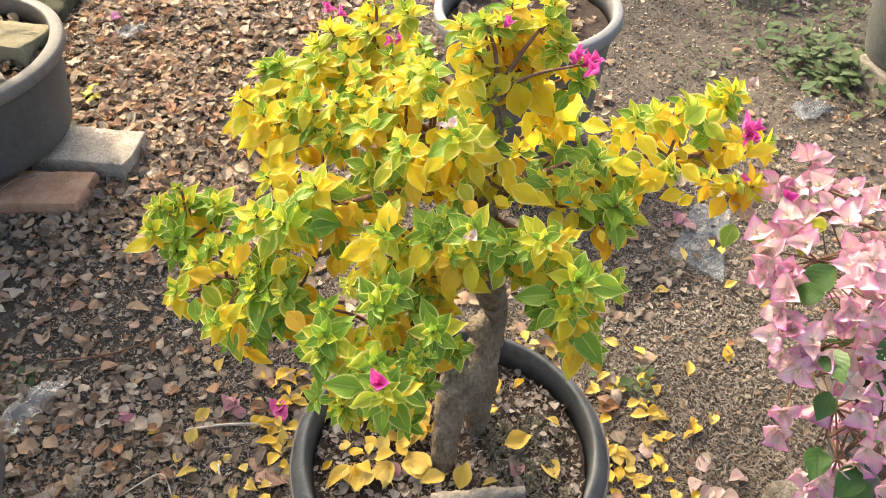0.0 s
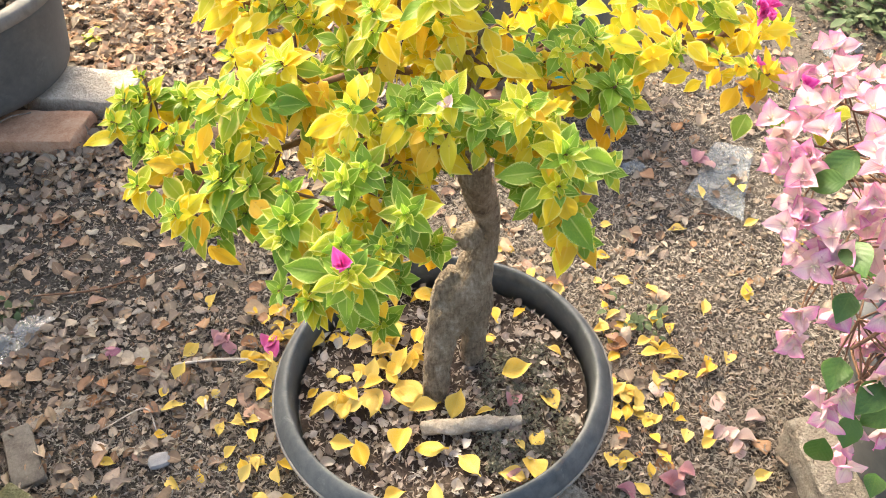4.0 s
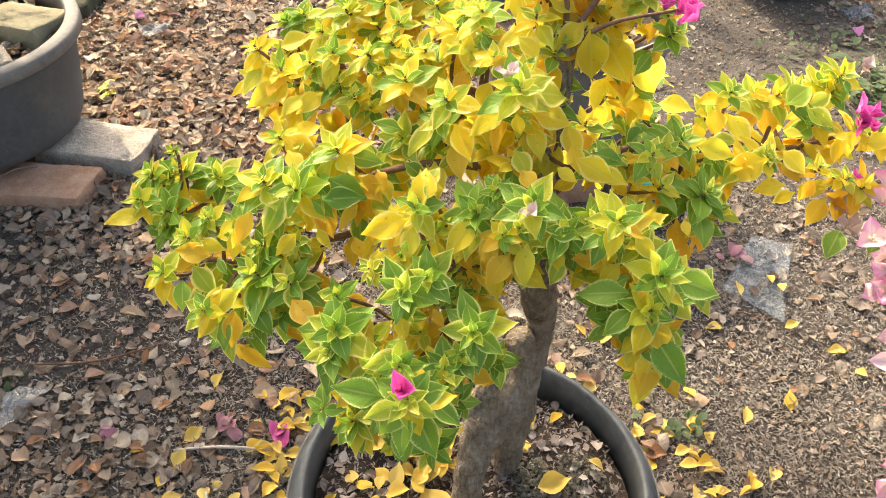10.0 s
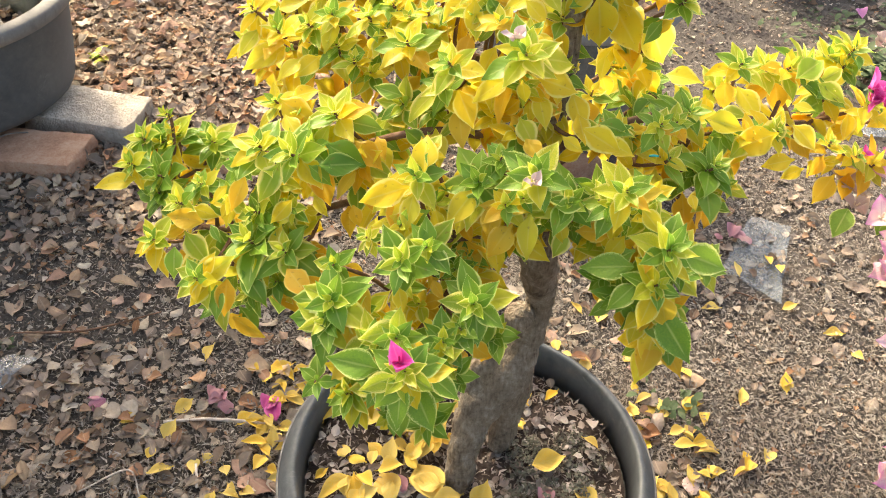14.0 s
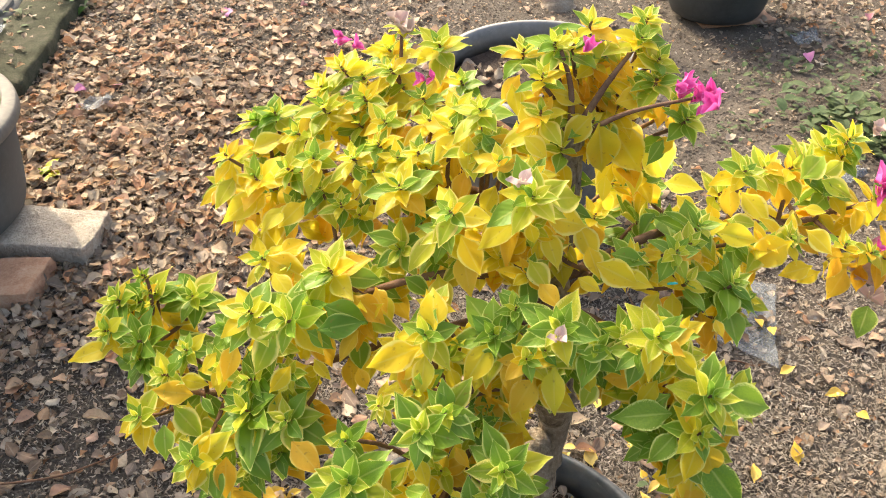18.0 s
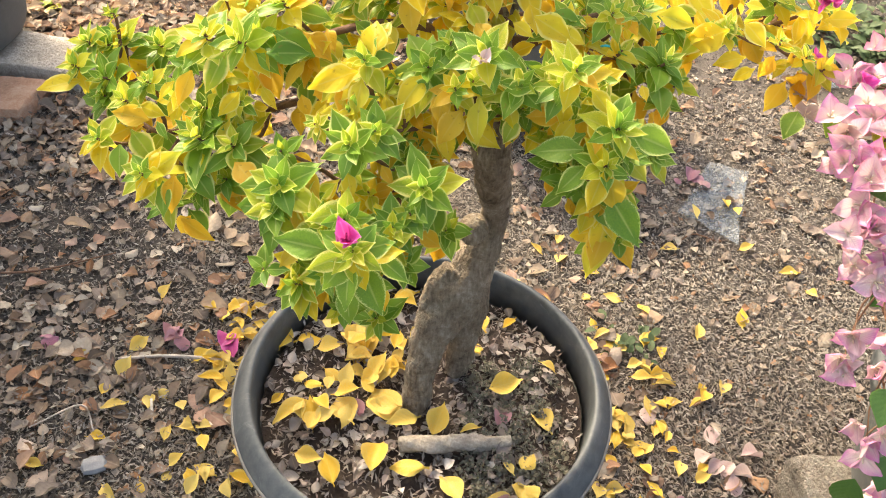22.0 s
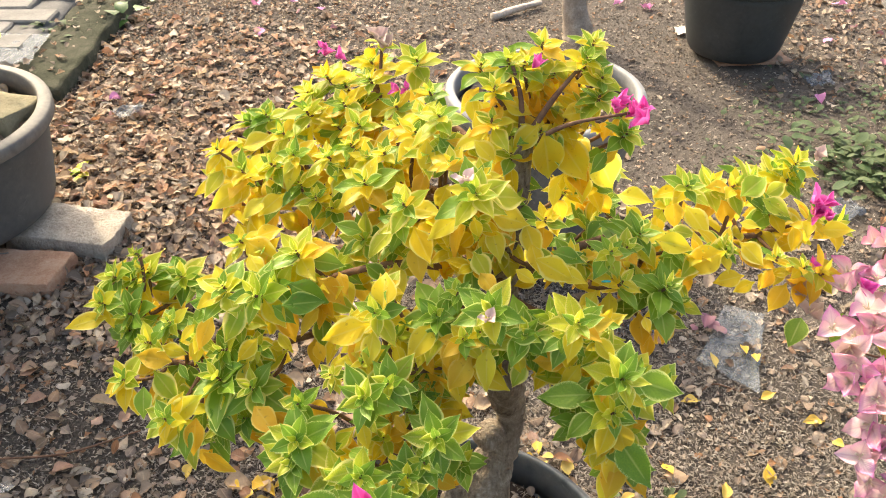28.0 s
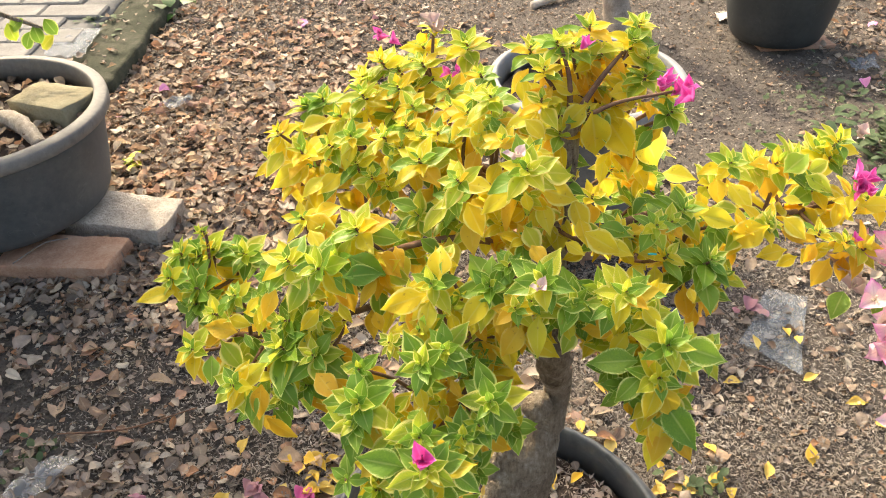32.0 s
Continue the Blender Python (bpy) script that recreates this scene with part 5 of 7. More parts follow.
    for at, size, n in (((-0.125, 0.885, 0.814), 0.013, 3), ((-0.065, 0.868, 0.790), 0.013, 2), ((0.128, 0.745, 0.834), 0.0150, 4), ((0.144, 0.738, 0.826), 0.0155, 4), ((0.341, 0.803, 0.700), 0.018, 5), ((0.056, 0.785, 0.853), 0.012, 2), ((0.336, 0.778, 0.652), 0.013, 1)):
        for q in range(n):
            d = np.array([gen.normal(0, 0.6), -0.5 + gen.normal(0, 0.4), 0.9])
            rot = frames_from(np.cross(d, [1.0, 0.2, 0.1]), d)
            flower("flower", bl, root, rot, np.array(at) + gen.normal(0, 0.006, 3) * (n > 1), size * gen.uniform(0.75, 1.1), gen, 0.55, 1.0, "magenta papery flower")
    cup = flower_meshes("flower", [MAGENTA, MAGENTA])
    flower("flower", cup, root, frames_from(np.array([1.0, 0.1, 0.0]), np.array([0.0, -0.55, 0.83])), np.array([-0.067, 0.502, 0.640]), 0.021, gen, 0.85, 1.05, "magenta papery flower")
    dry = flower_meshes("dry_flower", [PALE, CREAM])
    for at, size in (((0.002, 0.678, 0.803), 0.013), ((0.021, 0.601, 0.730), 0.010), ((0.352, 0.866, 0.722), 0.012), ((0.349, 0.862, 0.72), 0.010), ((-0.083, 0.90, 0.822), 0.017), ((-0.076, 0.895, 0.818), 0.014), ((-0.146, 0.735, 0.70), 0.010)):
        flower("dry_flower", dry, root, frames_from(np.array([0.6, 0.7, 0.1]), np.array([0.1, -0.3, 1.0])), at, size, gen, 0.5, 0.95, "withered pale flower")
    return root


build_tree()

# ---- the pink bougainvillea at the side ----
PINK_BACK = [(0.438, 0.840, 0.632), (0.449, 0.811, 0.628), (0.410, 0.791, 0.627), (0.375, 0.782, 0.622), (0.411, 0.754, 0.622), (0.460, 0.788, 0.624), (0.488, 0.768, 0.622), (0.506, 0.752, 0.621), (0.447, 0.733, 0.626), (0.474, 0.685, 0.643), (0.388, 0.695, 0.629), (0.345, 0.676, 0.636), (0.329, 0.641, 0.634), (0.360, 0.651, 0.631), (0.348, 0.628, 0.627), (0.440, 0.669, 0.638), (0.461, 0.660, 0.641), (0.422, 0.653, 0.634), (0.438, 0.634, 0.633), (0.411, 0.608, 0.616), (0.451, 0.613, 0.621), (0.437, 0.607, 0.608), (0.462, 0.602, 0.606), (0.353, 0.600, 0.598), (0.339, 0.596, 0.592)]
PINK_FRONT = [(0.433, 0.592, 0.582), (0.451, 0.584, 0.574), (0.386, 0.579, 0.574), (0.359, 0.573, 0.565), (0.391, 0.563, 0.510), (0.355, 0.558, 0.514), (0.355, 0.550, 0.480), (0.427, 0.567, 0.541), (0.436, 0.558, 0.510), (0.470, 0.556, 0.478), (0.465, 0.556, 0.444), (0.487, 0.551, 0.479), (0.455, 0.551, 0.411), (0.413, 0.548, 0.387), (0.431, 0.550, 0.394), (0.422, 0.550, 0.354), (0.486, 0.544, 0.335), (0.507, 0.540, 0.359), (0.455, 0.548, 0.341), (0.525, 0.530, 0.326), (0.460, 0.537, 0.279), (0.506, 0.549, 0.411), (0.373, 0.591, 0.579), (0.384, 0.725, 0.624)]
PINK_LEAVES = [(0.365, 0.749, 0.618), (0.327, 0.748, 0.612), (0.397, 0.723, 0.623), (0.426, 0.732, 0.619), (0.408, 0.658, 0.631), (0.390, 0.628, 0.620), (0.391, 0.587, 0.583), (0.409, 0.551, 0.455), (0.428, 0.549, 0.316), (0.486, 0.546, 0.385), (0.447, 0.548, 0.362), (0.492, 0.529, 0.274), (0.454, 0.596, 0.594), (0.460, 0.577, 0.562), (0.465, 0.549, 0.416), (0.403, 0.569, 0.531)]


def build_pink():
    gen = np.random.default_rng(23)
    root = thing("bougainvillea", "potted bougainvillea with trusses of pale pink bracts and green leaves", "plant", (RIGHT[0], RIGHT[1], 0.24))
    org = np.array([RIGHT[0], RIGHT[1], 0.24])
    tips = [np.array(p) for p in PINK_BACK + PINK_FRONT]
    for _ in range(30):
        tips.append(np.array([gen.uniform(0.50, 0.66), gen.uniform(0.57, 0.85), gen.uniform(0.34, 0.60)]))
    for _ in range(26):
        z = gen.uniform(0.30, 0.60)
        tips.append(np.array([0.56 - 0.30 * (z - 0.30) + gen.uniform(-0.06, 0.05), gen.uniform(0.60, 0.70), z]))
    stems = []
    tops = [np.array([0.44, 0.80, 0.59]), np.array([0.39, 0.66, 0.60]), np.array([0.40, 0.60, 0.52]), np.array([0.43, 0.575, 0.44]), np.array([0.46, 0.57, 0.34]), np.array([0.56, 0.68, 0.56])]
    for t in tops:
        half = org * 0.45 + t * 0.55 + np.array([0.03, 0.04, 0.08])
        stems.append(smooth_path([(*org, 0.0045), (*half, 0.0032), (*t, 0.002)], 6))
    for p in tips:
        t = min(tops, key=lambda q: np.linalg.norm(q - p))
        stems.append(smooth_path([(*(t + np.array([0.02, 0.04, 0.0])), 0.0014), (*(t * 0.4 + p * 0.6 + np.array([0.008, 0.03, -0.01])), 0.0010), (*p, 0.0007)], 3))
    for s in stems:
        v, f = tube(s, 6, 0.1)
        sub("stem", mesh_of("stem", v - org, f, TWIG), root)
    fl = flower_meshes("flower", [PINK, CREAM])
    dry_kit = flower_meshes("flower", [PALE, CREAM])
    centre = np.array([0.52, 0.68, 0.52])
    for p in tips:
        for q in range(3 if p[2] > 0.54 else 2):
            d = (p - centre) / np.linalg.norm(p - centre) * 0.7 + np.array([-0.1, -0.75, 0.65]) + gen.normal(0, 0.28, 3)
            kit = dry_kit if gen.random() < 0.10 else fl
            flower("flower", kit, root, frames_from(np.cross(d, gen.normal(0, 1, 3)), d), p - org + gen.normal(0, 0.011, 3) * (q > 0) + np.array([0.003, 0.010, -0.003]) * q, gen.uniform(0.0185, 0.0245), gen, 0.28, 0.85)
    for p in ((0.352, 0.805, 0.592), (0.36, 0.80, 0.575), (0.345, 0.81, 0.60)):
        flower("flower", dry_kit, root, frames_from(np.array([0.7, 0.6, 0.1]), np.array([-0.3, -0.5, 0.7])), np.array(p) - org, 0.02, gen, 0.3, 0.6, "nearly white flower")
    mg = flower_meshes("flower", [MAGENTA, MAGENTA])
    flower("flower", mg, root, frames_from(np.array([1.0, 0.3, 0.0]), np.array([0, -0.6, 0.8])), np.array([0.386, 0.770, 0.630]) - org, 0.018, gen, 0.75, 1.1, "deep magenta young flower")
    lv = [leaf_mesh("leaf", m, length=1.0, width=0.66, droop=dr, fold=0.2, wave=0.02, tip=1.1, stalk=0.06) for m, dr in ((LEAF_DARK, 0.2), (LEAF_DARK, 0.35), (LEAF_LIME, 0.15), (LEAF_GREEN, 0.2))]
    extra = [np.array([gen.uniform(0.52, 0.68), gen.uniform(0.60, 0.80), gen.uniform(0.34, 0.60)]) for _ in range(8)]
    for i, p in enumerate([np.array(q) for q in PINK_LEAVES] + extra):
        d = np.array([-0.6, -0.5, -0.35]) + gen.normal(0, 0.4, 3)
        o = sub("leaf", lv[3 if i < 2 else 2 if i < 4 else int(gen.integers(0, 2))], root)
        set_pose(o, frames_from(d, np.array([-0.3, -0.5, 0.8])), p - org, gen.uniform(0.036, 0.050) * (0.8 if i < 4 else 1.0))


build_pink()

# ---- fallen leaves, one by one ----
FALLEN_RIGHT = [(0.422, 1.219), (0.563, 1.232), (0.285, 1.228), (0.223, 1.223), (0.22, 1.174), (0.271, 1.143), (0.256, 1.087), (0.303, 1.082), (0.631, 1.176), (0.656, 1.128), (0.517, 1.054), (0.436, 1.018), (0.348, 1.002), (0.37, 0.973), (0.343, 0.941), (0.365, 0.913), (0.419, 0.9), (0.457, 0.909), (0.364, 0.871), (0.282, 0.835), (0.347, 0.823), (0.308, 0.786), (0.293, 0.796), (0.359, 0.753), (0.39, 0.739), (0.322, 0.717), (0.24, 0.713), (0.263, 0.714), (0.457, 0.686), (0.286, 0.639), (0.314, 0.592)]
FALLEN_LEFT = [(-0.441, 1.036), (-0.358, 0.958), (-0.457, 0.924), (-0.531, 0.894), (-0.461, 0.875), (-0.39, 0.835), (-0.479, 0.837), (-0.453, 0.806), (-0.409, 0.82), (-0.362, 0.818), (-0.343, 0.787), (-0.369, 0.767), (-0.316, 0.758), (-0.465, 0.754), (-0.533, 0.703), (-0.352, 0.702), (-0.319, 0.698), (-0.301, 0.711), (-0.255, 0.705), (-0.531, 0.635), (-0.423, 0.67), (-0.383, 0.678), (-0.285, 0.649), (-0.293, 0.631), (-0.292, 0.57), (-0.448, 0.569), (-0.245, 0.646), (-0.311, 1.01), (-0.286, 0.974), (-0.234, 0.703)]
# in the pot: where the stalk and the tip of each one lie
FALLEN_POT_LEFT = [(-0.176, 0.855, -0.195, 0.833), (-0.180, 0.797, -0.142, 0.829), (-0.153, 0.793, -0.115, 0.801), (-0.105, 0.848, -0.090, 0.762), (-0.089, 0.814, -0.062, 0.838), (-0.198, 0.784, -0.199, 0.829), (-0.226, 0.811, -0.195, 0.818), (-0.160, 0.729, -0.173, 0.760), (-0.111, 0.756, -0.076, 0.753), (-0.077, 0.743, -0.058, 0.777), (-0.028, 0.766, -0.059, 0.763), (-0.127, 0.721, -0.125, 0.751), (-0.196, 0.701, -0.180, 0.719), (-0.142, 0.704, -0.186, 0.668), (-0.136, 0.658, -0.144, 0.698), (-0.089, 0.672, -0.117, 0.718), (-0.038, 0.675, -0.072, 0.734), (-0.010, 0.692, -0.047, 0.672)]
FALLEN_POT_RIGHT = [(0.006, 0.664, 0.018, 0.705), (0.064, 0.678, 0.039, 0.674), (0.003, 0.615, -0.044, 0.622), (-0.063, 0.605, -0.053, 0.660), (-0.156, 0.628, -0.121, 0.620), (-0.102, 0.588, -0.116, 0.623), (0.045, 0.577, 0.017, 0.610), (-0.080, 0.544, -0.049, 0.552), (-0.007, 0.529, -0.009, 0.563), (0.107, 0.610, 0.114, 0.562), (0.103, 0.613, 0.091, 0.633), (0.111, 0.618, 0.128, 0.651), (0.106, 0.576, 0.069, 0.584), (0.152, 0.683, 0.129, 0.724), (0.072, 0.739, 0.113, 0.753), (0.063, 0.793, 0.052, 0.825), (0.071, 0.834, 0.052, 0.868), (0.113, 0.867, 0.097, 0.847), (0.139, 0.781, 0.163, 0.768), (-0.079, 0.922, -0.087, 0.870), (-0.023, 0.902, -0.062, 0.883)]
gen_f = np.random.default_rng(5)
FALLEN_MESH = [leaf_mesh("fallen_leaf", FALLEN, length=1.0, width=w, droop=d, fold=fo, wave=wv, tip=tp, stalk=0.18, curl=cu, cols=6, rows=9) for w, d, fo, wv, tp, cu in ((0.58, 0.06, 0.18, 0.03, 1.35, 0.12), (0.62, -0.10, 0.22, 0.04, 1.4, 0.0), (0.52, 0.18, 0.38, 0.03, 1.3, 0.18), (0.60, -0.20, 0.08, 0.05, 1.35, 0.22), (0.42, 0.14, 0.85, 0.04, 1.3, 0.0), (0.55, -0.26, 0.34, 0.04, 1.45, 0.1), (0.50, 0.28, 0.18, 0.05, 1.3, -0.12))]
PALE_MESH = [leaf_mesh("pale_bract", PALE, length=1.0, width=0.75, droop=0.1, fold=0.3, wave=0.06, tip=0.8, stalk=0.04, curl=c) for c in (0.3, -0.2)]
BRIGHT_MESH = [leaf_mesh("petal", FALLEN_PINK, length=1.0, width=0.85, droop=0.1, fold=0.3, wave=0.08, tip=0.9, stalk=0.04, curl=c) for c in (0.35, -0.25)]
FADED_MESH = [leaf_mesh("petal", FADED, length=1.0, width=0.8, droop=0.1, fold=0.3, wave=0.06, tip=0.8, stalk=0.04, curl=c) for c in (0.3, -0.2)]


def lay(name, meshes, x, y, z, size, label, category, group, lean=0.22, turn=None):
    o = new(name, meshes[int(gen_f.integers(0, len(meshes)))])
    a = gen_f.uniform(0, 6.28) if turn is None else turn
    d = np.array([math.cos(a), math.sin(a), gen_f.normal(0, lean * 0.5)])
    set_pose(o, frames_from(d, np.array([gen_f.normal(0, lean), gen_f.normal(0, lean), 1.0])), np.array([x, y, z]) - d * size * 0.5, size)
    return tagged(o, label, category, group)


def soil_at(x, y):
    return 0.168 + 0.012 * noise.noise(Vector(((x - MAIN[0]) * 16 + 1.0, (y - MAIN[1]) * 16, 1.0))) + 0.005 * noise.noise(Vector(((x - MAIN[0]) * 60, (y - MAIN[1]) * 60, 1.0)))


for x, y in FALLEN_RIGHT + FALLEN_LEFT:
    lay("fallen_leaf", FALLEN_MESH, x, y, height(x, y) + 0.008, gen_f.uniform(0.026, 0.040), "yellow fallen leaf lying on the soil", "leaf", "fallen yellow leaves on the soil")
for _ in range(70):
    a, r = gen_f.uniform(-1.9, 1.6), gen_f.uniform(0.26, 0.42)
    if _ >= 46:
        a, r = gen_f.uniform(2.4, 3.6), gen_f.uniform(0.25, 0.36)
    x, y = MAIN[0] + r * math.cos(a), MAIN[1] + 0.12 + r * math.sin(a)
    if math.hypot(x - MAIN[0], y - MAIN[1]) < 0.24 or (x < 0.2 and y < 0.6):
        continue
    lay("fallen_leaf", FALLEN_MESH, x, y, height(x, y) + 0.010, gen_f.uniform(0.022, 0.036), "yellow fallen leaf lying on the soil", "leaf", "fallen yellow leaves on the soil")
for _ in range(46):
    a, r = gen_f.uniform(0.35, 2.75), gen_f.uniform(0.25, 0.40)
    x, y = MAIN[0] + r * math.cos(a), MAIN[1] + r * math.sin(a)
    lay("fallen_leaf", FALLEN_MESH, x, y, height(x, y) + 0.012, gen_f.uniform(0.024, 0.040), "yellow fallen leaf lying on the soil", "leaf", "fallen yellow leaves on the soil")
for x, y, tx, ty in FALLEN_POT_LEFT + FALLEN_POT_RIGHT:
    lay("fallen_leaf", FALLEN_MESH, (x + tx) / 2, (y + ty) / 2, soil_at(x, y) + 0.015, math.hypot(tx - x, ty - y) * 1.08, "yellow fallen leaf lying in the pot", "leaf", "fallen yellow leaves in the pot", 0.22, math.atan2(ty - y, tx - x))
for _ in range(34):
    a, r = gen_f.uniform(1.5, 3.6), gen_f.uniform(0.05, 0.17)
    x, y = MAIN[0] + r * math.cos(a), MAIN[1] + r * math.sin(a)
    lay("fallen_leaf", FALLEN_MESH, x, y, soil_at(x, y) + 0.020, gen_f.uniform(0.026, 0.042), "yellow fallen leaf lying in the pot", "leaf", "fallen yellow leaves in the pot", 0.28)
for x, y in ((0.329, 0.843), (0.419, 0.814), (0.412, 0.759), (0.434, 0.731), (0.47, 0.785), (0.40, 0.77), (0.43, 0.755), (0.45, 0.75)):
    lay("dry_bract", PALE_MESH, x, y, height(x, y) + 0.010, gen_f.uniform(0.028, 0.038), "withered pale pink bract on the soil", "petal", "withered bracts on the soil", 0.4)
for x, y in ((-0.591, 0.919), (-0.60, 0.935), (-0.399, 0.953), (-0.41, 0.94), (-0.318, 0.943), (0.332, 0.682), (0.256, 0.656), (0.35, 0.69), (-0.38, 1.30), (0.47, 1.42), (0.50, 1.44), (-1.0, 2.30), (-1.05, 2.38), (-1.10, 2.22), (-0.93, 2.42), (-0.99, 2.02), (-0.45, 2.95), (-0.60, 3.1), (1.35, 3.0), (1.42, 2.95), (1.352, 2.728), (1.5, 2.6), (1.38, 3.15)):
    lay("petal", FADED_MESH, x, y, height(x, y) + 0.010, gen_f.uniform(0.020, 0.032), "faded magenta petal on the soil", "petal", "fallen magenta petals", 0.5)
for x, y in ((-0.695, 2.896), (-0.705, 2.91), (-0.631, 3.19), (-0.529, 3.226), (-0.754, 3.13), (-0.518, 3.128), (0.566, 3.22), (0.575, 3.235), (0.665, 3.185), (0.68, 3.19), (0.655, 3.20), (0.818, 3.277), (1.372, 3.251), (1.39, 3.23), (1.224, 2.897), (1.05, 2.443), (-1.024, 2.387)):
    lay("petal", BRIGHT_MESH, x, y, height(x, y) + 0.014, gen_f.uniform(0.030, 0.042), "bright pink petal on the soil", "petal", "fallen pink petals", 0.5)
for x, y in ((0.09, 0.70), (-0.09, 0.70), (0.09, 0.575), (-0.10, 0.78)):
    lay("petal", FADED_MESH, x, y, soil_at(x, y) + 0.010, gen_f.uniform(0.022, 0.03), "faded magenta petal in the pot", "petal", "fallen magenta petals", 0.5)
PILE_LEFT = [(-0.360, 1.000), (-0.338, 0.990), (-0.322, 1.008), (-0.301, 0.996), (-0.285, 1.011), (-0.306, 0.972), (-0.290, 0.954), (-0.306, 0.941), (-0.335, 0.904), (-0.318, 0.903), (-0.300, 0.872), (-0.323, 0.861), (-0.308, 0.849), (-0.310, 0.828), (-0.293, 0.816), (-0.280, 0.808), (-0.341, 0.773), (-0.314, 0.753), (-0.300, 0.704), (-0.311, 0.682), (-0.249, 0.698), (-0.260, 0.683), (-0.282, 0.640), (-0.246, 0.637), (-0.296, 0.630)]
PILE_RIGHT = [(0.255, 0.830), (0.267, 0.837), (0.275, 0.821), (0.287, 0.825), (0.259, 0.807), (0.294, 0.807), (0.276, 0.798), (0.255, 0.789), (0.290, 0.817), (0.303, 0.773), (0.318, 0.932), (0.336, 0.926), (0.350, 0.919), (0.324, 0.906), (0.360, 0.900), (0.275, 0.996), (0.253, 0.971), (0.283, 0.978), (0.299, 0.986), (0.345, 0.993), (0.416, 0.882), (0.406, 0.869), (0.341, 0.818), (0.350, 0.802)]
gen_p = np.random.default_rng(91)
for x, y in PILE_LEFT + PILE_RIGHT:
    lay("fallen_leaf", FALLEN_MESH, x, y, height(x, y) + 0.016, gen_p.uniform(0.026, 0.040), "yellow fallen leaf in a heap beside the pot", "leaf", "fallen yellow leaves on the soil", 0.35, gen_p.uniform(0, 6.28))
for x, y in [(-0.414, 0.950), (-0.397, 0.942), (-0.385, 0.929), (-0.402, 0.934), (0.321, 0.668), (0.330, 0.662)]:
    lay("petal", FADED_MESH, x, y, height(x, y) + 0.014, gen_p.uniform(0.026, 0.036), "faded magenta petal on the soil", "petal", "fallen magenta petals", 0.5, gen_p.uniform(0, 6.28))
for x, y in [(-0.321, 0.938), (-0.308, 0.922)]:
    lay("petal", [leaf_mesh("petal", DEEP_PINK, length=1.0, width=0.8, droop=0.1, fold=0.3, wave=0.06, tip=0.8, stalk=0.04, curl=0.2)], x, y, height(x, y) + 0.016, 0.036, "magenta petal on the leaf litter", "petal", "fallen magenta petals", 0.4, gen_p.uniform(0, 6.28))
for x, y in ((0.503, 1.410), (0.514, 1.398), (0.490, 1.419)):
    lay("petal", FADED_MESH, x, y, height(x, y) + 0.026, gen_p.uniform(0.030, 0.038), "faded magenta petal beside the clear bag", "petal", "fallen magenta petals", 0.4, gen_p.uniform(0, 6.28))
for x, y in ((0.478, 1.303), (0.562, 1.318), (0.545, 1.341)):
    lay("fallen_leaf", FALLEN_MESH, x, y, height(x, y) + 0.024, 0.030, "yellow fallen leaf lying on the clear bag", "leaf", "fallen yellow leaves on the soil", 0.2, gen_p.uniform(0, 6.28))


# ---- small loose things ----
def stick(name, label, pts, mat, sides=8, rough=0.25):
    p = smooth_path(pts, 5)
    v, f = tube(p, sides, rough)
    o = p[0, :3]
    ob = new(name, mesh_of(name, v - o, f, mat))
    ob.location = [float(q) for q in o]
    return tagged(ob, label, "twig")


stick("stick", "short weathered grey stick lying in the pot", [(-0.032, 0.650, 0.182, 0.0095), (-0.01, 0.649, 0.186, 0.0105), (0.02, 0.650, 0.187, 0.009), (0.05, 0.655, 0.186, 0.0095), (0.068, 0.656, 0.185, 0.0085), (0.085, 0.659, 0.184, 0.0075), (0.100, 0.661, 0.183, 0.0080)], STICK_BARK, 16, 0.42)
stick("twig", "dry straw-coloured twig on the soil", [(-0.475, 0.890, 0.010, 0.002), (-0.40, 0.900, 0.012, 0.003), (-0.318, 0.898, 0.012, 0.0025)], PALE_WOOD)
stick("twig", "dry twig on the soil", [(-0.405, 0.82, 0.009, 0.002), (-0.392, 0.78, 0.010, 0.002)], PALE_WOOD)
stick("twig", "pale stick on the soil before the pot", [(0.03, 0.548, 0.008, 0.004), (-0.005, 0.515, 0.010, 0.0045), (-0.06, 0.46, 0.008, 0.004)], PALE_WOOD)
stick("twig", "thin dry twig on the soil", [(-0.56, 0.76, 0.008, 0.001), (-0.50, 0.80, 0.012, 0.0015), (-0.47, 0.76, 0.008, 0.001)], PALE_WOOD)
stick("twig", "thin dry twig on the soil", [(-0.78, 1.05, 0.010, 0.0015), (-0.66, 1.06, 0.016, 0.002), (-0.55, 1.12, 0.010, 0.0012)], TWIG)
stick("twig", "thin dry twig on the soil", [(0.33, 1.42, 0.008, 0.002), (0.32, 1.50, 0.012, 0.002), (0.31, 1.60, 0.008, 0.0015)], TWIG)
stick("twig", "thin dry twig beside the plastic bag", [(0.43, 1.225, 0.008, 0.0012), (0.47, 1.26, 0.012, 0.0015), (0.52, 1.245, 0.008, 0.001)], TWIG)
stick("wire", "thin dull wire lying over the red brick", [(-1.03, 1.450, 0.074, 0.0014), (-0.99, 1.516, 0.079, 0.0014), (-0.945, 1.536, 0.078, 0.0014)], WOOD_GREY)
stick("branch_piece", "short dead branch lying on the far soil", [(0.10, 3.06, 0.012, 0.014), (0.18, 3.12, 0.018, 0.013), (0.28, 3.20, 0.016, 0.010)], PALE_WOOD, 10)
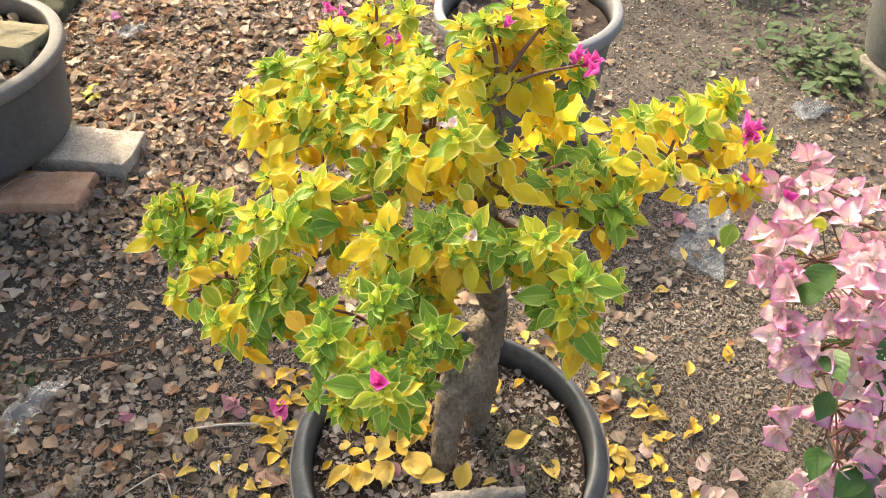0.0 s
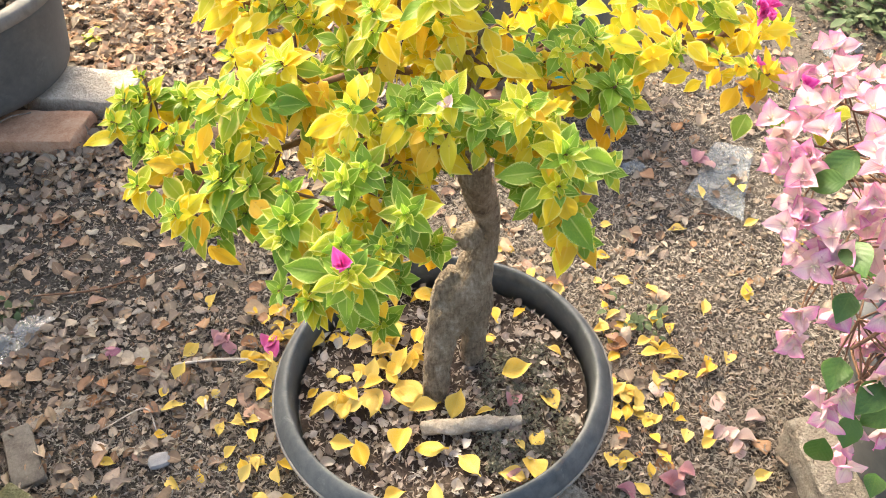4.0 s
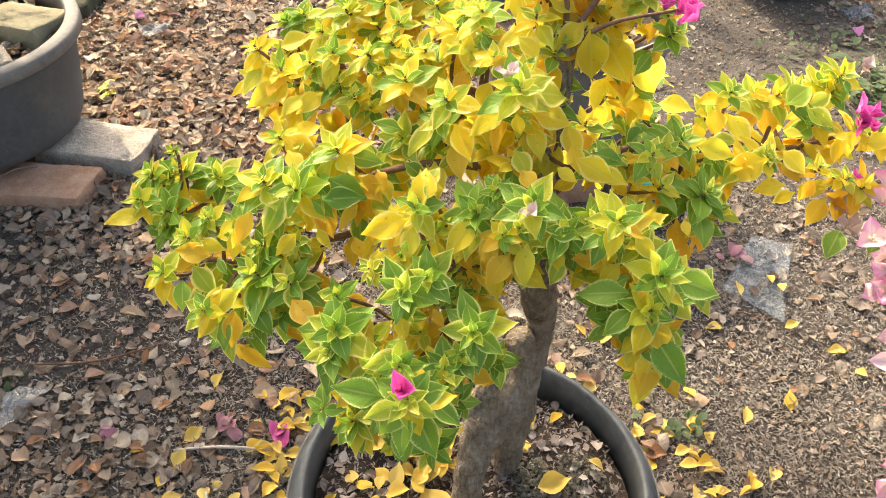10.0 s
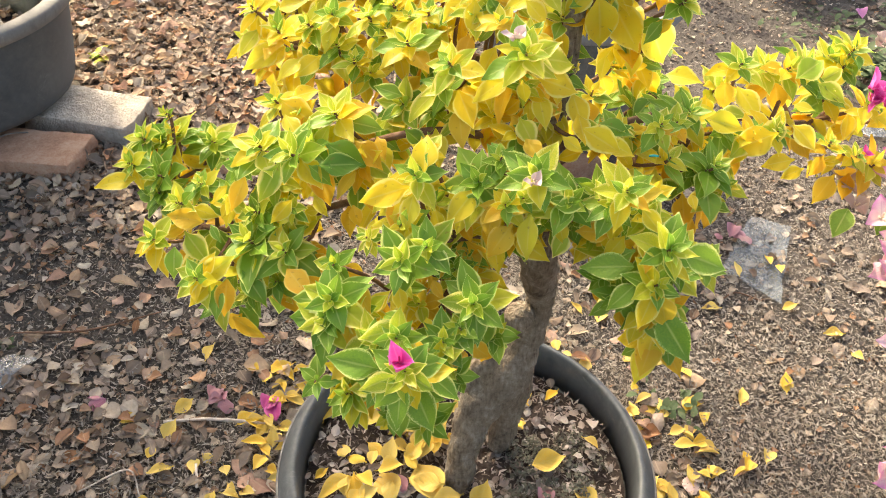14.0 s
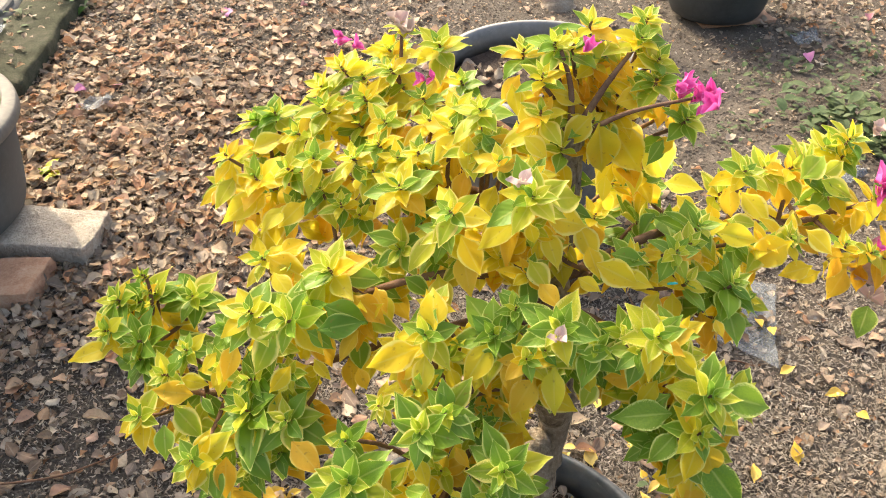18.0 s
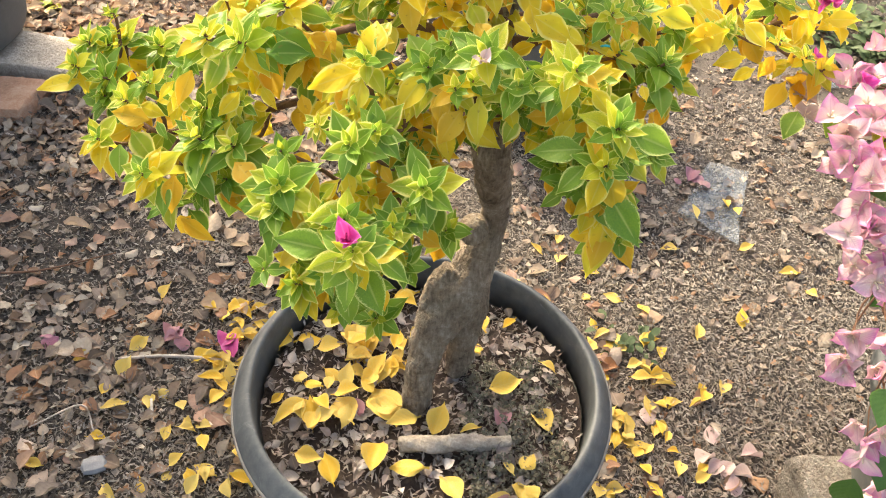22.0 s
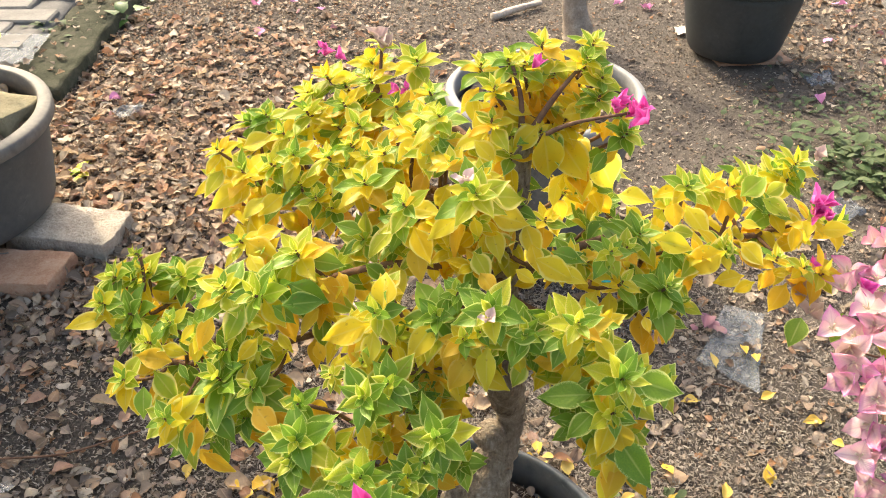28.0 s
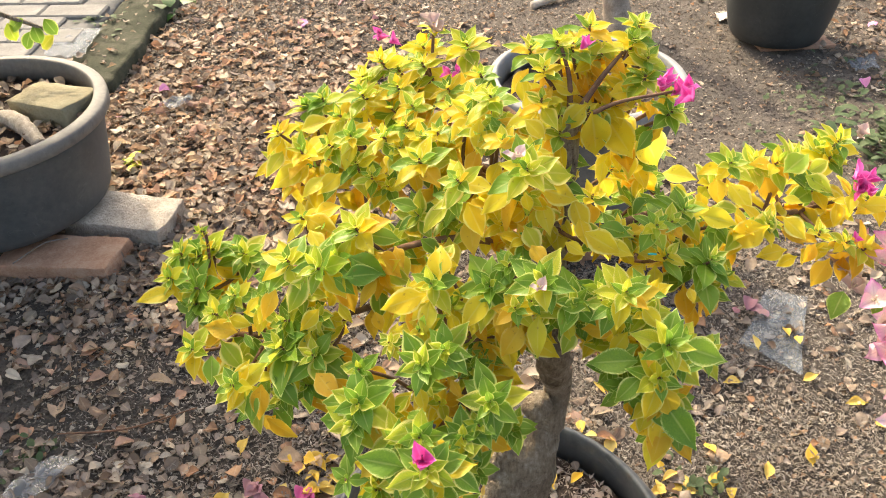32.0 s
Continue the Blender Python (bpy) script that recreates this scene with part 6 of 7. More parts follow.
stick("sapling", "slender grey-brown sapling rising from the far soil", [(0.392, 2.91, -0.02, 0.066), (0.385, 2.92, 0.03, 0.050), (0.368, 2.93, 0.12, 0.041), (0.352, 2.94, 0.40, 0.037), (0.346, 2.95, 0.75, 0.033)], SAPLING, 18, 0.16)


def sheet(name, label, category, corners, mat, seed, lift, n=26, z0=0.006):
    """A crumpled film between four corners on the ground."""
    c = [np.array(q, float) for q in corners]
    s = np.linspace(0, 1, n)
    V = []
    for a in s:
        for b in s:
            p = (c[0] * (1 - a) + c[1] * a) * (1 - b) + (c[3] * (1 - a) + c[2] * a) * b
            q = Vector((p[0] * 22, p[1] * 22, seed))
            jag = 0.004 * noise.noise(q * 1.3)
            z = height(p[0], p[1]) + z0 + lift * (abs(noise.noise(q)) + 0.5 * abs(noise.noise(q * 2.7)))
            V.append((p[0] + jag, p[1] + 0.004 * noise.noise(q * 1.7 + Vector((5, 1, 0))), z))
    i, j = np.meshgrid(np.arange(n - 1), np.arange(n - 1), indexing="ij")
    f = np.stack([i * n + j, (i + 1) * n + j, (i + 1) * n + j + 1, i * n + j + 1], -1).reshape(-1, 4)
    o = np.array([c[0][0], c[0][1], 0.0])
    ob = new(name, mesh_of(name, np.array(V) - o, f, mat))
    ob.location = [float(q) for q in o]
    return tagged(ob, label, category)


sheet("plastic_bag", "torn clear plastic bag flat on the soil", "plastic bag", [(0.545, 1.482), (0.618, 1.456), (0.550, 1.240), (0.452, 1.318)], FILM, 1.0, 0.010, 34, 0.009)
sheet("plastic_scrap", "crumpled white plastic scrap on the leaf litter", "plastic scrap", [(-0.99, 2.27), (-0.93, 2.33), (-0.90, 2.29), (-0.95, 2.24)], FILM_WHITE, 2.0, 0.03, 14, 0.02)
sheet("plastic_scrap", "bluish crumpled plastic scrap on the soil", "plastic scrap", [(1.05, 2.60), (1.14, 2.62), (1.13, 2.55), (1.06, 2.54)], FILM_WHITE, 3.0, 0.03, 14)
sheet("plastic_scrap", "crumpled white plastic scrap among weeds", "plastic scrap", [(0.86, 1.86), (0.95, 1.90), (0.96, 1.83), (0.88, 1.79)], FILM_WHITE, 4.0, 0.03, 14)
sheet("plastic_scrap", "torn milky plastic film on the soil", "plastic scrap", [(-0.83, 0.90), (-0.77, 1.01), (-0.72, 1.00), (-0.78, 0.88)], FILM_DUSTY, 5.0, 0.02, 18)
sheet("plastic_scrap", "torn milky plastic film beside the black pot", "plastic scrap", [(-0.93, 0.93), (-0.91, 1.02), (-0.86, 1.01), (-0.86, 0.90)], FILM_DUSTY, 6.0, 0.02, 18)
sheet("plastic_bag", "white plastic bag lying on the kerb", "plastic bag", [(-1.44, 2.52), (-1.52, 2.72), (-1.34, 2.74), (-1.31, 2.50)], FILM_WHITE, 7.0, 0.012, 22, 0.062)
sheet("paper_scrap", "small pale lilac paper scrap on the soil", "paper scrap", [(0.335, 1.42), (0.375, 1.44), (0.385, 1.40), (0.35, 1.38)], FILM_WHITE, 8.0, 0.012, 8)
block("wood_scrap", "flat grey weathered board scrap on the soil", "wood scrap", boulder("wood_scrap", (0.12, 0.045, 0.014), WOOD_GREY, 12.0, 0.10, 3), (-0.668, 0.712, 0.010), -58)
block("stone", "yellowish flat-topped stone on the soil of the large pot", "stone", boulder("stone", (0.165, 0.11, 0.075), YELLOW_STONE, 13.3, 0.18, 8, 0.5, 0.12), (-1.035, 1.795, 0.256), -15)
stick("root", "thick pale root lying on the soil of the large pot", [(-1.17, 1.75, 0.258, 0.020), (-1.09, 1.72, 0.268, 0.020), (-1.03, 1.67, 0.260, 0.018), (-1.00, 1.64, 0.250, 0.014)], STICK_BARK, 12)
stick("cutting", "pale stub of wood in the large pot", [(-1.13, 1.60, 0.24, 0.02), (-1.13, 1.60, 0.27, 0.02), (-1.13, 1.60, 0.285, 0.018)], PALE_WOOD, 12)


sheet("paper_scrap", "cream paper scrap on the far soil", "paper scrap", [(0.725, 2.99), (0.765, 3.00), (0.770, 2.94), (0.728, 2.93)], PAPER, 9.0, 0.03, 10)
stick("plant_tie", "small turquoise plastic tie on a twig", [(0.119, 0.686, 0.701, 0.0008), (0.122, 0.684, 0.703, 0.0011), (0.126, 0.685, 0.702, 0.0008)], TIE, 6, 0.0)
sheet("plastic_scrap", "small crumpled white scrap on the soil", "plastic scrap", [(-0.335, 1.225), (-0.300, 1.260), (-0.280, 1.235), (-0.310, 1.205)], FILM_WHITE, 11.0, 0.02, 10)
stick("strip", "curled dark strip of plastic on the far soil", [(0.50, 3.37, 0.012, 0.012), (0.56, 3.35, 0.020, 0.014), (0.62, 3.37, 0.018, 0.013), (0.68, 3.42, 0.012, 0.010)], POT_FAR, 8, 0.1)


def weed(label, at, n, spread, size, up, seed, mat=WEED, narrow=0.55):
    gen = np.random.default_rng(seed)
    kinds = [leaf_shape(1.0, narrow, 0.25, 0.2, 0.02, 0.9, 0.05, 2, 4), leaf_shape(1.0, narrow * 0.8, 0.4, 0.25, 0.02, 1.1, 0.05, 2, 4)]
    pos = np.stack([gen.normal(0, spread, n), gen.normal(0, spread, n), gen.uniform(0.0, up, n)], 1)
    a = gen.uniform(0, 6.28, n)
    d = np.stack([np.cos(a), np.sin(a), gen.uniform(0.1, 1.0, n)], 1)
    rot = frames_many(d, np.stack([np.zeros(n), np.zeros(n), np.ones(n)], 1))
    o = new("weed", scatter("weed", kinds, gen.integers(0, 2, n), pos, rot, gen.uniform(0.6, 1.2, n) * size, mat))
    o.location = (at[0], at[1], height(*at))
    return tagged(o, label, "weed", kind="stuff")


weed("low broad-leaved green weeds on the soil", (1.04, 2.03), 230, 0.09, 0.045, 0.06, 1)
weed("low green weeds on the far soil", (0.99, 2.30), 130, 0.13, 0.026, 0.02, 2)
weed("low green weeds on the far soil", (1.25, 2.34), 160, 0.16, 0.028, 0.02, 3)
weed("fine green weed tuft before the pot", (-0.245, 0.555), 50, 0.03, 0.022, 0.02, 4, WEED, 0.12)
weed("green grass blades before the pot", (-0.287, 0.505), 40, 0.018, 0.06, 0.005, 5, GRASS, 0.05)
weed("small feathery green weed before the pot", (-0.266, 0.585), 90, 0.014, 0.018, 0.03, 15, GRASS, 0.14)
weed("small green sprouts beside the pot", (0.31, 0.98), 30, 0.025, 0.022, 0.015, 6)
weed("small sprout in the leaf litter", (-0.97, 1.97), 9, 0.015, 0.05, 0.02, 7, LEAF_LIME)
weed("green weeds growing on the kerb", (-1.40, 2.85), 120, 0.05, 0.03, 0.06, 8)
weed("broad-leaved green plant growing on the kerb", (-1.22, 2.97), 14, 0.04, 0.075, 0.10, 9, LEAF_DARK, 0.8)
weed("low green weeds growing on the kerb edge", (-1.34, 2.60), 70, 0.045, 0.025, 0.03, 18)
weed("small green sprout on the soil", (-0.80, 1.0), 20, 0.03, 0.02, 0.01, 10)
weed("small green weeds on the bare soil", (0.72, 2.05), 40, 0.06, 0.02, 0.01, 11)


def shrub():
    """Shrub beyond the large pot: low twig in sight, unseen crown added for shade."""
    gen = np.random.default_rng(3)
    root = thing("shrub", "unseen leafy green shrub added for shade, low twig in sight", "shrub", (-2.0, 2.15, 0.0))
    org = np.array([-2.0, 2.15, 0.0])
    limbs = [[(-2.0, 2.15, -0.02, 0.04), (-1.97, 2.15, 0.4, 0.032), (-1.85, 2.18, 0.8, 0.026), (-1.70, 2.0, 1.15, 0.016), (-1.66, 1.95, 1.55, 0.006)]]
    for a in np.linspace(0, 6.28, 9)[:-1]:
        limbs.append([(-1.80, 2.18, 0.90, 0.012), (-1.72 + 0.25 * math.cos(a), 2.0 + 0.25 * math.sin(a), 1.15, 0.008), (-1.66 + 0.5 * math.cos(a), 1.93 + 0.5 * math.sin(a), 1.25 + gen.normal(0, 0.12), 0.003)])
    for x, y in ((-1.25, 1.35), (-1.0, 1.6), (-0.95, 1.85), (-1.45, 1.25)):
        limbs.append([(-1.78, 2.12, 0.95, 0.014), (x * 0.5 - 0.85, y * 0.5 + 1.0, 1.12, 0.009), (x, y, 1.25, 0.003)])
    limbs.append([(-1.96, 2.15, 0.50, 0.012), (-1.6, 2.0, 0.60, 0.008), (-1.30, 1.90, 0.50, 0.006), (-1.15, 1.90, 0.442, 0.005), (-1.08, 1.90, 0.415, 0.0045), (-1.03, 1.90, 0.394, 0.003)])
    for k, l in enumerate(limbs):
        v, f = tube(smooth_path(l, 5), 10 if k == 0 else 7, 0.12)
        sub("trunk" if k == 0 else "branch", mesh_of("branch", v - org, f, BARK), root)
    # unseen crown, spread wide so it blocks sun and sky over the soil
    n = 6000
    u = gen.normal(0, 1, (n, 3))
    u /= np.linalg.norm(u, axis=1)[:, None]
    u *= (gen.random(n) ** 0.4)[:, None] * np.array([0.68, 0.70, 0.34])
    near = gen.normal(0, 0.03, (n, 3))
    part = np.random.default_rng(4)
    hub = u[:150][part.integers(0, 150, n)]
    lumps = np.where((part.random(n) < 0.45)[:, None], u + near, hub * 1.06 + near * np.array([2.5, 2.5, 1.7]))
    pos = np.array([-1.40, 1.72, 1.24]) + lumps - org
    a = gen.uniform(0, 6.28, n)
    rot = frames_many(np.stack([np.cos(a), np.sin(a), gen.normal(-0.3, 0.4, n)], 1), np.stack([gen.normal(0, 0.4, n), gen.normal(0, 0.4, n), np.ones(n)], 1))
    sub("crown", scatter("crown", LEAF_KINDS, gen.integers(0, 6, n), pos, rot, gen.uniform(0.05, 0.08, n), [LEAF_DARK, LEAF_GREEN], gen.integers(0, 2, n)), root, "green leaves", "stuff")
    lv = [leaf_mesh("leaf", m, length=1, width=0.75, droop=0.25, fold=0.1, wave=0.02, tip=0.8, stalk=0.08) for m in (LEAF_LIME, LEAF_YELLOW, LEAF_GREEN)]
    for k, (x, z) in enumerate(((-1.10, 0.43), (-1.08, 0.415), (-1.04, 0.39), (-1.09, 0.40), (-1.05, 0.43), (-1.14, 0.42))):
        o = sub("leaf", lv[(2, 2, 0, 2, 2, 0)[k]], root)
        set_pose(o, frames_from(np.array([gen.normal(0, 0.7), -0.4, -0.5]), np.array([0, -0.7, 0.6])), np.array([x, 1.90, z]) - org, 0.045)


shrub()


def added_shade_tree():
    """An unseen tree beyond the paving, added only to shade the pots and soil."""
    gen = np.random.default_rng(8)
    org = np.array([-3.1, 3.5, 0.0])
    root = thing("tree", "unseen leafy tree added beyond the paving to shade the pots", "tree", tuple(org))
    top = np.array([-1.19, 3.02, 2.5])
    limbs = [[(-3.1, 3.5, -0.02, 0.09), (-3.05, 3.5, 0.7, 0.075), (-2.85, 3.45, 1.4, 0.06), (-2.4, 3.35, 2.0, 0.045), (-1.8, 3.2, 2.4, 0.03), (-1.2, 3.1, 2.55, 0.015)]]
    for k in range(12):
        f = gen.uniform(-1, 1, 3) * np.array([0.70, 0.28, 0.12]) + top
        s = np.array([-2.2 + 0.07 * k, 3.3 - 0.012 * k, 2.15 + 0.03 * k])
        limbs.append([(*s, 0.014), (*(s * 0.5 + f * 0.5 + np.array([0, 0, 0.08])), 0.009), (*f, 0.003)])
    for k, l in enumerate(limbs):
        v, f = tube(smooth_path(l, 5), 12 if k == 0 else 6, 0.1)
        sub("trunk" if k == 0 else "branch", mesh_of("branch", v - org, f, BARK), root)
    n = 1900
    u = gen.normal(0, 1, (n, 3))
    u /= np.linalg.norm(u, axis=1)[:, None]
    clump = gen.integers(0, 40, n)
    hub = gen.uniform(-1, 1, (40, 3)) * np.array([0.62, 0.20, 0.10])
    pos = top + hub[clump] + u * (gen.random(n) ** 0.5)[:, None] * np.array([0.18, 0.13, 0.07]) - org
    a = gen.uniform(0, 6.28, n)
    rot = frames_many(np.stack([np.cos(a), np.sin(a), gen.normal(-0.2, 0.4, n)], 1), np.stack([gen.normal(0, 0.4, n), gen.normal(0, 0.4, n), np.ones(n)], 1))
    sub("crown", scatter("crown", LEAF_KINDS, gen.integers(0, 6, n), pos, rot, gen.uniform(0.06, 0.09, n), LEAF_DARK), root, "green leaves", "stuff")


added_shade_tree()

# ---- litter: too many pieces to count ----
DISCS = [(*MAIN, 0.185), (*LEFT, 0.25), (*BACK, 0.16), (*NEAR, 0.11), (*FAR, 0.15), (*SIDE, 0.14), (*RIGHT, 0.13), (0.60, 0.622, 0.12), (0.66, 0.622, 0.12)]


def ease(x):
    return 1 / (1 + np.exp(-x))


def strew(name, label, n, box, density, kinds, lo, hi, mat, lean, lift, seed, category):
    gen = np.random.default_rng(seed)
    x, y = gen.uniform(box[0], box[1], n), gen.uniform(box[2], box[3], n)
    keep = gen.random(n) < density(x, y)
    for cx, cy, r in DISCS:
        keep &= np.hypot(x - cx, y - cy) > r
    x, y = x[keep], y[keep]
    n = len(x)
    z = np.array([height(a, b) for a, b in zip(x, y)]) + lift * gen.uniform(0.2, 1.0, n)
    me = scatter(name, kinds, gen.integers(0, len(kinds), n), np.stack([x, y, z], 1), loose_turns(n, lean, gen), gen.uniform(lo, hi, n), mat)
    return tagged(new(name, me), label, category, kind="stuff")


DRY_KINDS = [leaf_shape(1.0, w, d, fo, wv, tp, 0.06, 4, 5, cu) for w, d, fo, wv, tp, cu in ((0.80, 0.08, 0.08, 0.08, 0.85, 0.18), (0.72, -0.12, 0.12, 0.09, 1.0, -0.22), (0.84, 0.08, 0.04, 0.10, 0.75, 0.15), (0.60, 0.18, 0.32, 0.07, 1.1, 0.1), (0.76, -0.16, 0.16, 0.11, 0.85, 0.26), (0.66, 0.04, 0.05, 0.07, 1.0, -0.15), (0.50, -0.24, 0.50, 0.08, 1.0, 0.2))]
BIT_KINDS = [leaf_shape(1.0, w, d, 0.2, 0.1, 0.5, 0.0, 2, 2, cu) for w, d, cu in ((0.7, 0.1, 0.2), (0.5, -0.2, -0.2), (0.9, 0.05, 0.1))]
CHIP_KINDS = [leaf_shape(1.0, w, d, 0.3, 0.05, 0.5, 0.0, 1, 2) for w, d in ((0.24, 0.35), (0.28, -0.4), (0.21, 0.55), (0.32, 0.25))]


def bare(x, y):
    """Nearly one on the swept patch of soil, nought elsewhere."""
    return ease((y - 0.98) / 0.035) * ease((1.19 - 0.10 * x - y) / 0.04) * ease((-0.30 - x) / 0.04)


def dense_left(x, y):
    return (1 - 0.70 * bare(x, y)) * (0.022 + 0.30 * np.exp(-((np.hypot(x - MAIN[0], y - MAIN[1]) - 0.31) / 0.085) ** 2) * ease((y - 0.86) / 0.05) - 0.02 * ease((y - 1.8) / 0.1) + 0.30 * ease((-0.42 - x) / 0.05) * ease((y - 0.70) / 0.05) * (1 - ease((y - 1.12) / 0.05)) + 0.22 * ease((x - 1.0) / 0.08) * ease((y - 2.5) / 0.1) + 0.34 * 1.0 * ease((-0.33 - x) / 0.09) * ease((y - 0.74) / 0.05) * (1 - 0.6 * ease((y - 2.35 + 0.5 * (x + 0.9)) / 0.15)) + 0.14 * ease((y - 1.2) / 0.06) * ease((x - 0.05) / 0.06) * (1 - ease((y - 1.75) / 0.1)) + 0.62 * ease((-0.2 - x) / 0.1) * ease((y - 1.42) / 0.06) * (1 - ease((y - 2.35) / 0.15)))


strew("leaf_litter", "dry brown and tan fallen leaves covering the soil", 76000, (-1.7, 1.9, 0.35, 3.6), dense_left, DRY_KINDS, 0.011, 0.034, LITTER, 0.24, 0.011, 31, "leaf litter")
def dense_tan(x, y):
    r = np.hypot(x - MAIN[0], y - MAIN[1])
    ring = np.exp(-((r - 0.30) / 0.07) ** 2) * ease((y - 0.72) / 0.04) * ease((0.20 - x) / 0.05)
    back = ease((-0.25 - x) / 0.10) * ease((y - 1.50) / 0.12) * (1 - 0.5 * ease((y - 2.5) / 0.2))
    front = 0.16 * ease((-0.46 - x) / 0.04) * (1 - ease((y - 0.95) / 0.05))
    behind = ease((0.24 - x) / 0.05) * ease((x + 0.28) / 0.06) * ease((y - 0.94) / 0.04) * (1 - ease((y - 1.35) / 0.08))
    mid = ease((-0.36 - x) / 0.05) * ease((y - 1.15) / 0.06) * (1 - ease((y - 1.5) / 0.06))
    return 0.02 + 0.16 * mid + 0.55 * ring + 0.62 * back + 0.30 * behind + front * (1 - bare(x, y))


strew("leaf_litter", "larger tan and rust-brown fallen leaves on the litter", 7000, (-1.5, 0.5, 0.5, 3.0), dense_tan, DRY_KINDS, 0.022, 0.044, LITTER_TAN, 0.20, 0.016, 35, "leaf litter")
strew("leaf_litter", "small broken leaf bits on the soil", 120000, (-1.5, 1.7, 0.35, 3.6), lambda x, y: (1 - 0.55 * bare(x, y)) * 0.22 * (1 - 0.6 * ease((y - 1.9) / 0.1)) + 0.6 * (1 - 0.6 * bare(x, y)) * ease((-0.2 - x) / 0.2) * (0.5 + 0.5 * ease((y - 1.4) / 0.06)), BIT_KINDS, 0.005, 0.017, LITTER, 0.35, 0.006, 32, "leaf litter")
strew("straw", "short dry straw chips covering the soil", 190000, (-0.85, 0.90, 0.40, 1.75), lambda x, y: 0.97 - 0.78 * ease((-0.42 - x) / 0.08) * ease((y - 0.72) / 0.08) - 0.40 * ease((y - 1.08) / 0.06) * ease((x - 0.15) / 0.06), CHIP_KINDS, 0.005, 0.0125, CHIPS, 0.30, 0.009, 33, "straw")
strew("straw", "short dry straw chips on the far soil", 60000, (-1.6, 1.8, 1.7, 3.6), lambda x, y: 0.22 + 0 * x, CHIP_KINDS, 0.008, 0.018, CHIPS, 0.3, 0.006, 34, "straw")


def clods(n, box, seed, label):
    gen = np.random.default_rng(seed)
    kinds = []
    for _ in range(4):
        v = np.array([(x, y, z) for z in (-1, 1) for y in (-1, 1) for x in (-1, 1)], float) * 0.5
        v *= np.where(np.abs(v).sum(1) > 0, 1, 1)[:, None] * gen.uniform(0.55, 1.0, (8, 3))
        f = np.array([(0, 1, 3, 2), (4, 6, 7, 5), (0, 4, 5, 1), (2, 3, 7, 6), (0, 2, 6, 4), (1, 5, 7, 3)])
        kinds.append((v, f, np.full(8, 0.5), np.full(8, 0.5)))
    x, y = gen.uniform(box[0], box[1], n), gen.uniform(box[2], box[3], n)
    size = 0.0025 + 0.0055 * gen.random(n) ** 3
    pos = np.stack([x, y, np.array([height(p, q) for p, q in zip(x, y)]) - size * 0.05], 1)
    me = scatter("soil_clods", kinds, gen.integers(0, 4, n), pos, loose_turns(n, 0.5, gen), size, CLOD)
    tagged(new("soil_clods", me), label, "soil", kind="stuff")


clods(42000, (-0.9, 1.9, 1.5, 3.7), 48, "small crumbs of grey-brown soil")
clods(26000, (-1.05, -0.22, 0.66, 1.5), 49, "small crumbs of grey soil between dry leaves")


def in_pot(name, label, centre, radius, level, n, kinds, lo, hi, mat, seed, lean=0.4):
    gen = np.random.default_rng(seed)
    r, a = radius * np.sqrt(gen.random(n)), gen.uniform(0, 6.28, n)
    x, y = centre[0] + r * np.cos(a), centre[1] + r * np.sin(a)
    z = np.array([level(p, q) for p, q in zip(x, y)]) + gen.uniform(0.001, 0.007, n)
    me = scatter(name, kinds, gen.integers(0, len(kinds), n), np.stack([x, y, z], 1), loose_turns(n, lean, gen), gen.uniform(lo, hi, n), mat)
    return tagged(new(name, me), label, "leaf litter", kind="stuff")


